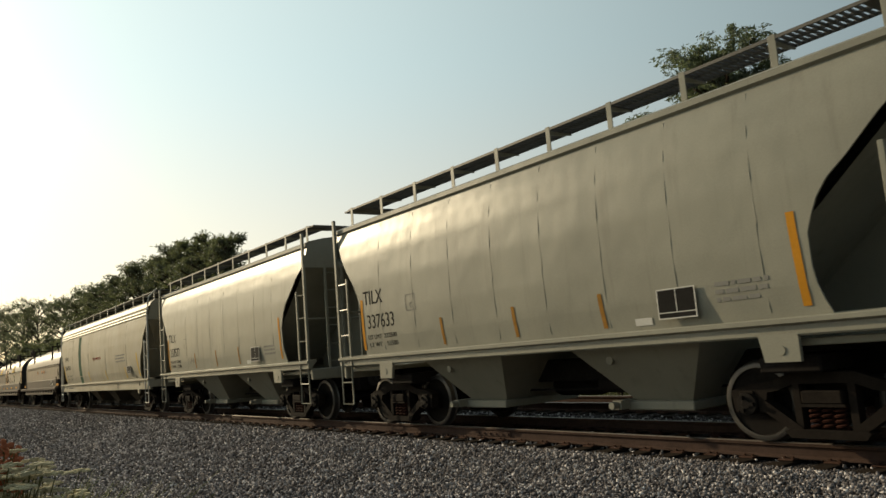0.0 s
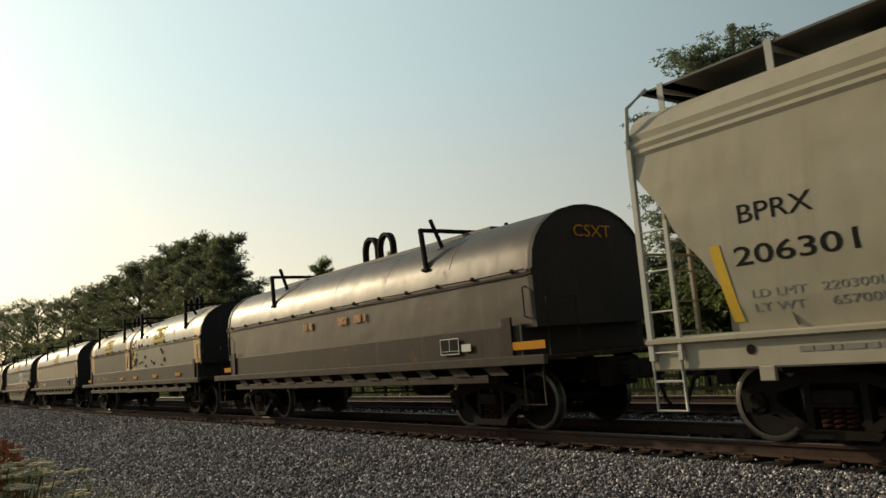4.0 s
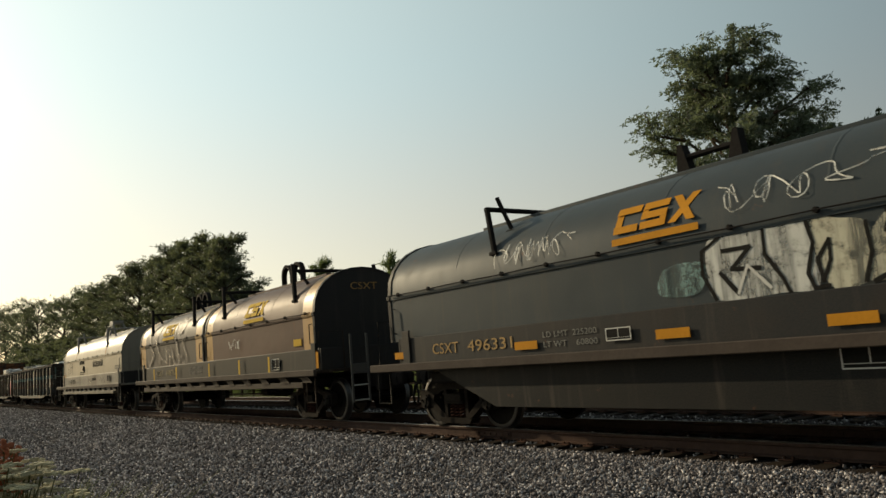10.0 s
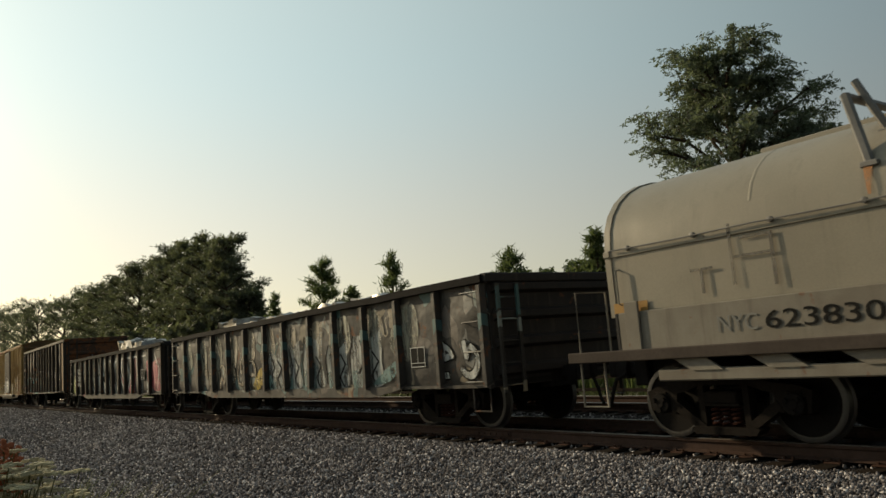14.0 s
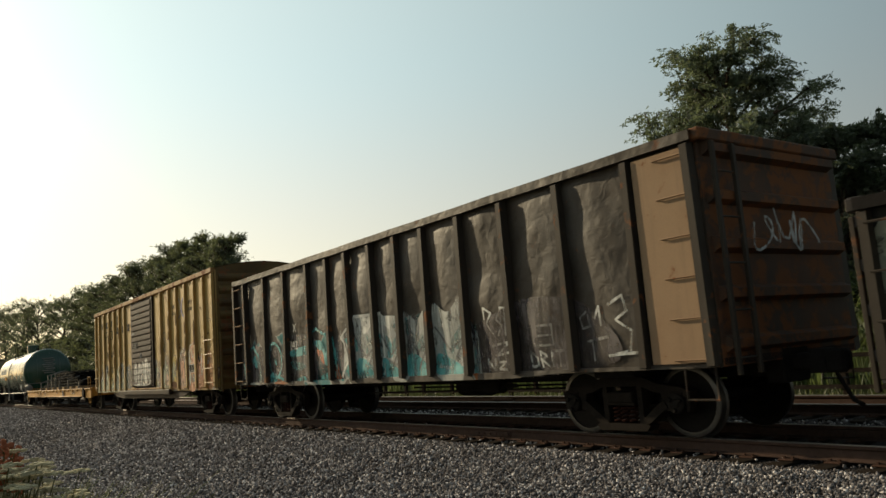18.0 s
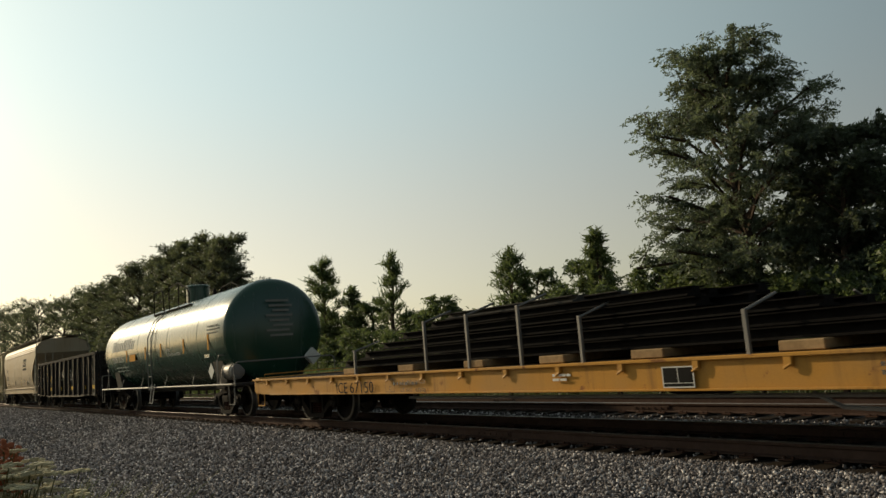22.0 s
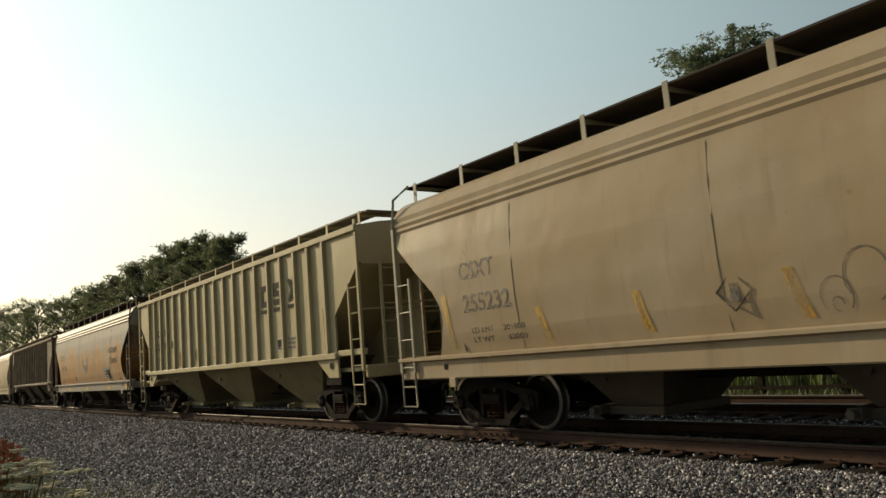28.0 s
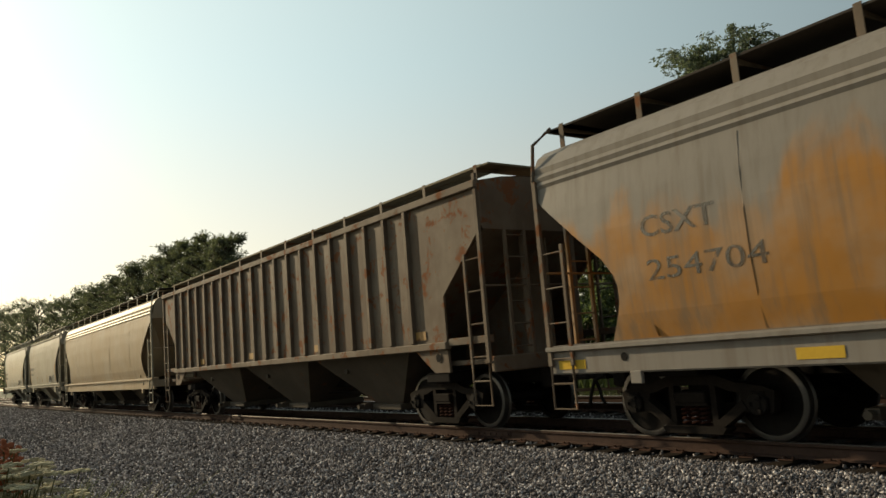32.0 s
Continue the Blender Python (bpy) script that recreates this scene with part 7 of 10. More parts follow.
    word_blocks(car, 0.82, 1.98, -1.30, 2.1, 0.30, 10, "black_mark", 5)
    word_blocks(car, -2.22, 2.18, -1.30, 1.15, 0.17, 7, "black_mark", 6)
    g = G()
    for a in range(-60, 200, 20):
        g.pipe([(-1.25 + 0.16 * math.cos(radians(a)), -1.30, 1.92 + 0.16 * math.sin(radians(a))), (-1.25 + 0.16 * math.cos(radians(a + 20)), -1.30, 1.92 + 0.16 * math.sin(radians(a + 20)))], 0.028, 4)
    g.box(-2.2, -1.25, -1.302, -1.296, 1.78, 1.82)
    g.box(-2.2, -1.2, -1.302, -1.296, 1.68, 1.72)
    part("emblem", g, "black_mark", car)
    lettering("reporting_mark", "NYC", 0.19, car, "grey_mark", -4.85, 1.29, W, 0.5)
    lettering("car_number", "623830", 0.20, car, "black_mark", -4.26, 1.29, W, 1.25)
    bars(car, -2.5, 1.3, W, 1.0, 0.1, 1, "grey_mark", r)
    word_blocks(car, 1.0, 1.36, W, 0.75, 0.12, 7, "black_mark", 8)
    data_box(car, 4.1, 1.30, W - 0.02, 0.6, 0.22, "black_mark", "sill_cream")
    scrawl(car, 2.55, 1.24, 0.95, 0.26, W, "dark_scrawl", 31, 0.012, 6)
    scrawl(car, 0.05, 1.24, 0.8, 0.26, W, "dark_scrawl", 32, 0.012, 6)
    bars(car, 5.2, 1.76, -1.31, 1.0, 0.2, 2, "grey_mark", r)
    patch("reflector", rect(-6.4, -5.85, 1.62, 1.76), car, "band_yellow", -1.30)
    for x, z0, z1 in ((3.44, 2.22, 2.78), (3.56, 2.36, 2.74), (-3.02, 2.5, 2.78), (5.3, 2.3, 2.44)):
        patch("rust_run", [(x, z0), (x + 0.03, z0), (x + 0.06, z1), (x - 0.03, z1)], car, "rust_stain", hood_arc, 0.003)
    g = G()
    for q in (rect(-5.15, -4.85, 2.02, 2.05), rect(-5.02, -4.98, 1.75, 2.02), rect(-4.6, -4.56, 1.8, 2.5), rect(-4.56, -4.1, 2.1, 2.13), rect(-4.1, -4.06, 1.75, 2.3), rect(-4.45, -4.06, 2.3, 2.33)):
        g.prism_y(q, -1.322, -1.315)
    part("chalked_lines", g, "dark_scrawl", car)
    wheel = G()
    for a in range(0, 360, 30):
        wheel.pipe([(6.5, 0.28 * math.cos(radians(a)), 2.05 + 0.28 * math.sin(radians(a))), (6.5, 0.28 * math.cos(radians(a + 30)), 2.05 + 0.28 * math.sin(radians(a + 30)))], 0.02, 5)
        if a % 60 == 0:
            wheel.pipe([(6.5, 0, 2.05), (6.5, 0.28 * math.cos(radians(a)), 2.05 + 0.28 * math.sin(radians(a)))], 0.014, 4)
    part("brake_wheel", wheel, "steel_dark", car)


def end_text(car, x, body, size, mat, y, z):
    ob = lettering("reporting_mark", body, size, car, mat, x, z, y, size * 4.2, facing="end")
    ob.matrix_basis = pose(x, y, z, 90, 0, 90)
    return ob


MAT["pale_olive"] = spray("dusty_rose_olive_spray", (0.26, 0.20, 0.155))
MAT["rust_stain"] = spray("orange_rust_stain", (0.40, 0.17, 0.055), 0.6, 0.8)
coil_train()


def load(name, label, category, mid):
    t = thing(name, label, category, at=pose(mid, 0, 0))
    CARS.append((t, mid))
    return t


def throw_up(car, x0, x1, z0, z1, y, fill, edge, n, seed, r=0.085):
    """Bubble shapes in a row: each one fat looping stroke over a wider dark one."""
    q = random.Random(seed)
    w, h = (x1 - x0) / n, (z1 - z0)
    for i in range(n):
        cx, cz = x0 + w * (i + 0.5), (z0 + z1) / 2 + q.uniform(-0.06, 0.06) * h
        a0, sweep, sgn = q.uniform(0, 360), q.uniform(200, 320), q.choice((-1, 1))
        pts = []
        for k in range(17):
            a = radians(a0 + sgn * sweep * k / 16)
            pts.append((cx + w * 0.36 * math.cos(a), cz + h * 0.34 * math.sin(a)))
        dx, dz = q.uniform(-0.3, 0.3) * w, q.choice((-0.42, 0.42)) * h
        tail = [pts[-1], (cx + dx * 0.5, cz + dz * 0.2), (cx + dx, cz + dz)]
        strokes(car, [pts, tail], y, edge, r * 1.45, "sprayed_edge")
        strokes(car, [pts, tail], y - 0.002, fill if isinstance(fill, str) else q.choice(fill), r, "sprayed_letter")


def gondolas():
    r = random.Random(12)
    car, half = gondola(-146.85, -163.1, 2.42, 0.72, "gon_white_tags", "battered gondola car covered in faded pale graffiti", 14, 0.14, "gon_black", rib_mat="gon_white_tags", bulge=0.035)
    data_box(car, 5.93, 1.11, -1.53, 0.42, 0.32)
    # worn olive fields above, pale swollen letters with teal feet below
    q = random.Random(171)
    for i in range(11):
        x = -7.2 + 1.24 * i
        blob(car, [(x, 1.5), (x + 0.3, 2.15 + q.uniform(-0.1, 0.1)), (x + 0.85, 2.2), (x + 0.95, 1.6), (x + 0.5, 1.25 + q.uniform(-0.1, 0.2))], -1.511, q.choice(("dull_spray", "olive_field", "dull_spray")))
    for i, (x, w) in enumerate(((-0.55, 0.95), (0.5, 0.85), (1.45, 1.05), (2.6, 0.95), (3.65, 1.3))):
        top = 1.66 + 0.12 * (i % 3)
        blob(car, [(x, 0.86), (x - 0.02, 1.35), (x + 0.15, top), (x + w * 0.6, top - 0.08), (x + w, top + 0.05), (x + w * 0.93, 1.25), (x + w, 0.85), (x + w * 0.5, 0.76)], -1.5135 - 0.0006 * i, "pale_field")
        blob(car, [(x + 0.05, 0.78), (x + w * 0.45, 0.78), (x + w * 0.4, 1.02), (x + 0.06, 1.1)], -1.519, "teal_fade")
        strokes(car, [[(x, 0.86), (x - 0.02, 1.35), (x + 0.15, top)], [(x + w * 0.3, top - 0.1), (x + w * 0.45, 1.3), (x + w * 0.25, 1.05)], [(x + w * 0.65, 1.45), (x + w * 0.85, 1.25), (x + w * 0.6, 1.0), (x + w * 0.75, 0.8)]], -1.5205, "black_mark", 0.024)
    blob(car, [(-1.5, 0.8), (-1.0, 0.85), (-0.75, 1.3), (-1.1, 1.25)], -1.515, "gold_spray")
    blob(car, [(4.5, 0.82), (5.2, 0.9), (5.45, 1.25), (4.9, 1.05)], -1.522, "teal_fade")
    throw_up(car, -5.6, -1.2, 0.8, 1.6, -1.515, "dull_spray", "gon_rib", 6, 18, 0.04)
    throw_up(car, 6.6, 7.9, 0.8, 1.5, -1.515, "pale_scrawl", "black_mark", 2, 19, 0.05)
    for k in range(6):
        scrawl(car, -7.2 + 2.3 * k, 1.7, 1.3, 0.5, -1.516, "dull_spray", 500 + k, 0.014, 5)
    ld = load("scrap_load", "crushed metal bales heaped in a gondola car", "scrap metal", -154.97)
    scrap_bales(ld, half, -4.1, 2.0, 1.9, 2.72, MAT["bale"], 5)

    car, half = gondola(-164.3, -180.4, 2.40, 0.70, "gon_black_tags", "black gondola car with big white and red graffiti", 16, 0.14, "gon_black", rib_mat="gon_rib",
                        posts=[-7.98, -6.5, -5.3, -4.27, -3.3, -2.25, -1.22, -0.13, 0.87, 1.93, 2.95, 3.99, 5.05, 6.46, 7.98], bulge=0.03)
    lettering("reporting_mark", "BCLR", 0.26, car, "white_mark", -6.33, 1.70, -1.56, 0.92)
    lettering("car_number", "3011", 0.24, car, "white_mark", -6.28, 1.38, -1.56, 0.82)
    scrawl(car, -6.3, 1.10, 0.9, 0.2, -1.57, "white_mark", 5, 0.012, 5)
    # tall angular letters in pale strokes over red fields
    blob(car, [(0.57, 1.85), (0.9, 1.68), (1.06, 1.03), (0.68, 1.1)], -1.512, "pink_mark")
    blob(car, [(2.18, 1.42), (2.84, 1.0), (2.94, 0.76), (2.44, 0.74)], -1.512, "pink_mark")
    blob(car, [(3.28, 1.17), (3.94, 1.4), (4.08, 0.75), (3.12, 0.74)], -1.512, "pink_mark")
    blob(car, [(5.9, 1.86), (6.8, 1.82), (7.7, 1.9), (7.75, 0.95), (6.6, 0.85), (6.25, 1.22), (6.0, 1.15)], -1.512, "pink_mark")
    blob(car, [(2.2, 2.12), (2.8, 2.15), (2.74, 2.05), (2.27, 2.04)], -1.512, "pink_mark")
    blob(car, [(4.9, 2.3), (5.1, 2.3), (5.04, 2.05), (4.93, 2.06)], -1.512, "pink_mark")
    strokes(car, [[(0.02, 0.75), (0.03, 1.52), (-0.05, 2.09), (0.6, 2.07), (0.68, 1.57), (0.67, 1.04), (0.72, 0.75)], [(0.8, 1.25), (1.1, 0.96), (1.3, 0.75)],
                  [(1.4, 2.05), (1.05, 1.95), (1.12, 1.45), (1.32, 1.05), (1.46, 0.75)], [(1.78, 2.2), (1.81, 1.74), (1.84, 1.25), (1.89, 0.78)]], -1.518, "pale_scrawl", 0.05)
    strokes(car, [[(1.54, 2.1), (1.79, 1.62), (2.17, 1.31), (2.41, 1.0), (2.46, 0.76)], [(2.27, 2.04), (2.32, 1.54), (2.56, 1.29), (2.84, 0.99), (2.95, 0.76)], [(2.17, 1.31), (1.95, 0.94), (2.01, 0.76)],
                  [(2.81, 2.04), (3.09, 1.67), (3.43, 1.31), (3.24, 0.98), (3.09, 0.76)], [(3.43, 1.31), (3.71, 1.61), (3.86, 2.06)]], -1.518, "pale_scrawl", 0.06)
    strokes(car, [[(3.87, 2.2), (3.91, 1.7), (3.97, 1.21), (4.02, 0.76)], [(4.59, 2.05), (4.57, 1.64), (4.69, 1.1), (4.69, 0.76)], [(4.59, 2.03), (4.98, 1.56)],
                  [(4.92, 2.12), (4.99, 1.59), (5.03, 1.15), (5.09, 0.76)], [(4.7, 0.78), (4.91, 1.09), (5.02, 1.34)], [(6.13, 1.16), (6.36, 1.2), (6.56, 0.78)]], -1.518, "pale_scrawl", 0.055)
    strokes(car, [[(5.23, 2.03), (5.22, 1.45), (5.32, 0.97), (5.31, 0.76)], [(5.24, 2.08), (5.84, 2.09), (5.87, 1.39), (5.97, 0.9), (6.06, 1.09)], [(5.88, 0.78), (6.07, 0.94), (6.14, 1.2)],
                  [(2.25, 2.11), (3.05, 2.11), (3.87, 2.09), (4.87, 2.11)], [(7.0, 2.1), (7.5, 1.6), (7.3, 0.9)]], -1.5195, "pale_scrawl", 0.032)
    blob(car, [(-7.9, 2.2), (-6.6, 2.2), (-6.65, 1.2), (-7.85, 1.2)], -1.511, "olive_field")
    blob(car, [(-7.9, 1.55), (-6.7, 1.5), (-6.75, 0.85), (-7.85, 0.85)], -1.512, "lime_mark")
    throw_up(car, -7.7, -6.9, 0.95, 1.95, -1.516, "dull_spray", "black_mark", 1, 29, 0.02)
    # broad pale letters, one panel after another, ringed with dark lines
    for i, (f, m) in enumerate((([(-4.2, 1.0), (-4.22, 1.7), (-4.1, 2.1), (-3.5, 2.12), (-3.42, 1.5), (-3.45, 0.95), (-3.8, 0.82)], "olive_field"), ([(-3.25, 1.85), (-3.1, 2.12), (-2.45, 2.16), (-2.35, 1.75), (-2.8, 1.62)], "olive_field"),
                                ([(-3.25, 1.0), (-3.2, 1.35), (-2.8, 1.52), (-2.3, 1.5), (-2.3, 0.85), (-2.85, 0.77)], "pale_field"), ([(-2.2, 0.8), (-2.22, 1.5), (-2.1, 2.1), (-1.7, 1.95), (-1.3, 2.12), (-1.25, 1.4), (-1.3, 0.8)], "pale_field"),
                                ([(-1.12, 1.55), (-1.05, 2.2), (-0.75, 2.3), (-0.45, 2.2), (-0.45, 1.6), (-0.62, 1.5), (-0.6, 2.0), (-0.9, 2.0), (-0.92, 1.5)], "pale_field"),
                                ([(-1.1, 1.0), (-1.0, 1.4), (-0.7, 1.45), (-0.25, 1.15), (-0.2, 0.85), (-0.7, 0.76)], "pale_field"), ([(-5.2, 1.2), (-5.15, 1.9), (-4.9, 1.5), (-4.5, 2.0), (-4.4, 1.2), (-4.8, 1.35)], "dull_spray"),
                                ([(-0.15, 0.78), (0.0, 1.3), (0.3, 1.45), (0.35, 0.8)], "olive_field"))):
        blob(car, f, -1.512 - 0.0006 * i, m)
    ring = [(-1.95 + 0.42 * math.cos(radians(a)), 1.2 + 0.4 * math.sin(radians(a))) for a in range(0, 361, 24)]
    strokes(car, [ring, [(-4.2, 1.0), (-3.8, 0.85), (-3.4, 1.0)], [(-3.9, 2.0), (-3.8, 1.55), (-3.5, 1.5), (-3.5, 1.75)], [(-3.2, 1.3), (-2.9, 1.0), (-2.4, 1.2), (-2.35, 1.5), (-3.0, 1.55)], [(-1.8, 1.95), (-1.6, 1.7), (-1.4, 1.95)],
                  [(-1.0, 1.35), (-0.7, 1.25), (-0.35, 1.3), (-0.25, 1.0)], [(-2.95, 2.0), (-2.7, 1.8), (-2.5, 2.05)]], -1.519, "black_mark", 0.026)
    blob(car, [(-1.05, 1.42), (-0.8, 1.52), (-0.35, 1.5), (-0.2, 1.3), (-0.5, 1.2), (-0.95, 1.25)], -1.5195, "black_mark")
    strokes(car, [[(-5.15, 1.9), (-5.0, 1.3), (-4.8, 1.9), (-4.6, 1.25), (-4.45, 1.85)], [(-5.1, 1.15), (-4.9, 1.0), (-4.7, 1.15), (-4.5, 1.0)]], -1.516, "pale_field", 0.025)
    scrawl(car, -2.4, 0.9, 0.7, 0.25, -1.522, "black_mark", 77, 0.012, 5)
    data_box(car, 5.31, 1.26, -1.56, 0.48, 0.33)
    ld = load("scrap_load", "bright crushed metal bales in a gondola car", "scrap metal", -172.35)
    scrap_bales(ld, half, 1.35, 3.8, 1.9, 2.78, MAT["bale"], 8)

    car, half = gondola(-182.1, -196.75, 3.58, 0.90, "gon_teal_tags", "tall rusty brown gondola car with teal graffiti", 14, 0.05, "gon_rust_end", 0.10, 0.15, "gon_teal_tags", True, rib_mat="gon_rib",
                        posts=[-7.27, -6.5, -5.34, -4.15, -2.92, -1.95, -1.0, -0.05, 0.8, 1.7, 2.75, 3.9, 5.1, 6.3, 7.27], bulge=0.05)
    patch("rusty_panel", rect(6.42, 7.22, 0.96, 3.46), car, "rust_panel", -1.535, 0.03)
    yy = -1.518
    for x0 in (-6.9, -1.9, 1.0):
        # dark letter fields, teal inlays and pale outlines, one run after another
        blob(car, [(x0, 0.95), (x0 + 4.6, 0.95), (x0 + 4.4, 1.75), (x0 + 3.2, 2.0), (x0 + 1.8, 1.7), (x0 + 0.4, 1.9)], yy, "plum_mark")
    for f, m in (([(-6.85, 0.98), (-6.5, 0.96), (-6.6, 1.35), (-6.85, 1.7)], "teal_mark"), ([(-6.35, 1.5), (-6.1, 1.62), (-5.95, 1.45), (-6.1, 1.3)], "teal_mark"), ([(-4.15, 1.38), (-3.5, 1.35), (-3.3, 1.25), (-3.75, 1.18)], "teal_mark"),
                 ([(-4.1, 1.62), (-3.1, 1.72), (-3.0, 1.55), (-3.9, 1.5)], "teal_mark"), ([(-2.85, 1.75), (-2.4, 1.78), (-2.15, 1.5), (-1.75, 1.6), (-1.75, 1.3), (-2.2, 1.25), (-2.5, 1.6)], "teal_mark"),
                 ([(-2.65, 0.96), (-1.9, 0.98), (-1.85, 1.12), (-2.3, 1.08)], "teal_mark"), ([(-3.9, 0.95), (-3.4, 1.05), (-3.3, 0.96)], "teal_mark"), ([(-5.6, 0.95), (-5.0, 1.1), (-4.9, 0.96)], "teal_mark"),
                 ([(-2.6, 1.58), (-2.35, 1.55), (-2.25, 1.3), (-2.4, 1.35)], "orange_bright"), ([(-1.9, 1.05), (-1.75, 1.3), (-1.62, 0.98), (-1.75, 0.94)], "orange_bright"),
                 ([(-1.45, 1.75), (-0.9, 2.12), (0.1, 2.1), (0.9, 1.9), (0.7, 0.98), (-0.6, 0.96), (-1.0, 1.3)], "pale_scrawl"), ([(-1.35, 1.75), (-0.85, 1.7), (-0.75, 1.5), (-1.05, 1.5)], "teal_mark"),
                 ([(-1.4, 0.98), (-0.6, 0.96), (-0.85, 1.15), (-1.2, 1.25)], "teal_mark"), ([(-0.5, 1.75), (0.3, 1.7), (0.4, 1.3), (-0.2, 1.45)], "teal_mark"), ([(-0.3, 1.1), (0.5, 1.2), (0.4, 0.97), (-0.2, 0.97)], "plum_mark"),
                 ([(1.1, 1.0), (1.7, 1.7), (2.6, 1.75), (2.75, 1.0), (1.9, 0.96)], "pale_scrawl"), ([(1.5, 1.1), (1.9, 1.5), (2.4, 1.3), (2.2, 1.02)], "teal_mark")):
        yy -= 0.0006
        blob(car, f, yy, m)
    ring = [(-4.9 + 0.36 * math.cos(radians(a)), 1.45 + 0.42 * math.sin(radians(a))) for a in range(0, 361, 20)]
    strokes(car, [ring, [(-5.4, 1.0), (-5.1, 1.15), (-4.5, 1.0)], [(-6.5, 1.75), (-6.2, 1.85), (-5.9, 1.6), (-5.85, 1.0)], [(-3.2, 1.9), (-2.6, 2.05), (-1.9, 1.8), (-1.7, 1.0)]], yy - 0.002, "teal_mark", 0.035)
    strokes(car, [[(-1.55, 1.0), (-1.1, 1.45), (-1.5, 1.78), (-0.9, 2.16), (0.1, 2.14)], [(0.1, 1.0), (0.15, 2.1)]], yy - 0.003, "white_mark", 0.03)
    blob(car, [(-4.95, 1.42), (-4.85, 1.5), (-4.78, 1.42), (-4.86, 1.34)], yy - 0.003, "teal_mark")
    lettering("reporting_mark", "X", 0.2, car, "pale_scrawl", -3.75, 2.05, -1.55)
    lettering("car_number", "242", 0.2, car, "pale_scrawl", -3.95, 1.66, -1.55)
    # one pale field over four panels, then teal inlays
    for i, (a, b) in enumerate(((-1.42, -1.06), (-0.94, -0.1), (0.02, 0.74), (0.87, 1.64), (1.77, 2.68), (2.8, 3.0))):
        top = (1.75, 1.98, 2.02, 2.1, 2.16, 1.6)[i]
        yy -= 0.0006
        blob(car, [(a, 0.94), (a, 1.5), (a + 0.03, top), ((a + b) / 2, top - 0.18), (b - 0.02, top + 0.02), (b, 1.4), (b, 0.94)], yy, "pale_field")
        blob(car, [(a + 0.04, 0.96), (a + 0.05, 1.3), ((a + b) / 2, 1.2 + 0.1 * (i % 2)), (b - 0.05, 0.98)], yy - 0.002, "teal_mark")
        blob(car, [((a + b) / 2, 1.45), (b - 0.04, 1.75), (b - 0.05, 1.35)], yy - 0.0024, "teal_fade")
        strokes(car, [[(a + 0.05, 1.75), ((a + b) / 2, 1.35), (b - 0.05, 1.55), ((a + b) / 2, 1.05)]], yy - 0.003, "grey_spray", 0.022)
    # thin white script on the forward panels
    ink = ([(3.2, 1.5), (3.22, 1.95), (3.4, 1.85), (3.25, 1.7), (3.42, 1.5)], [(3.62, 1.9), (3.5, 1.75), (3.62, 1.65), (3.5, 1.5)], [(3.7, 1.9), (3.68, 1.5)], [(3.6, 1.92), (3.8, 1.9)], [(3.3, 1.35), (3.75, 1.4), (3.4, 1.2), (3.8, 1.25)],
           [(3.2, 0.98), (3.2, 1.15), (3.35, 0.98), (3.36, 1.15)], [(3.45, 1.1), (3.6, 1.1), (3.45, 1.0), (3.62, 0.98)], [(3.7, 1.05), (3.78, 1.14), (3.82, 1.0), (3.7, 1.05)],
           [(4.2, 1.0), (4.2, 1.22), (4.34, 1.14), (4.33, 1.02), (4.2, 1.0)], [(4.42, 1.0), (4.42, 1.22), (4.55, 1.15), (4.43, 1.1), (4.56, 1.0)], [(4.63, 1.0), (4.64, 1.22)], [(4.7, 1.21), (4.86, 1.21), (4.77, 1.2), (4.77, 1.0)], [(5.0, 1.2), (4.88, 1.12), (5.0, 1.05), (4.88, 1.0)],
           [(4.3, 1.3), (4.3, 1.58), (4.68, 1.58), (4.68, 1.3), (4.3, 1.3)], [(4.3, 1.44), (4.68, 1.44)], [(5.35, 1.7), (5.22, 1.62), (5.25, 1.48), (5.4, 1.5), (5.38, 1.65)], [(5.5, 1.6), (5.58, 1.75), (5.6, 1.5)],
           [(5.3, 1.3), (5.75, 1.35)], [(5.4, 1.28), (5.42, 1.05)], [(5.75, 1.75), (6.0, 1.85), (6.05, 1.65), (5.85, 1.55), (6.1, 1.4), (6.05, 1.15), (5.7, 1.1)], [(5.7, 1.1), (6.15, 1.12)])
    for pts in ink:
        strokes(car, [pts], -1.516, "pale_scrawl", 0.017)
    end_scrawl = scrawl(car, 0, 0, 1.3, 0.55, 0, "pale_scrawl", 44, 0.016, 5)
    end_scrawl.matrix_basis = pose(half + 0.115, -0.7, 2.2, 0, 0, 90)


MAT["gon_rust_end"] = paint("dark_rusty_end", (0.051, 0.036, 0.0288), (0.096, 0.045, 0.027), 0.5, 0.4, 0.6, 0, 0.3)
MAT["gon_rib"] = paint("dark_brown_ribs", (0.0341, 0.0273, 0.0226), (0.0446, 0.0368, 0.0304), 0.4, 0.2, 0.55, 0, 0.1)
MAT["rust_panel"] = paint("peeling_rust_panel", (0.255, 0.168, 0.105), (0.215, 0.130, 0.078), 0.35, 0.16, 0.7, 0, 0.2)
gondolas()


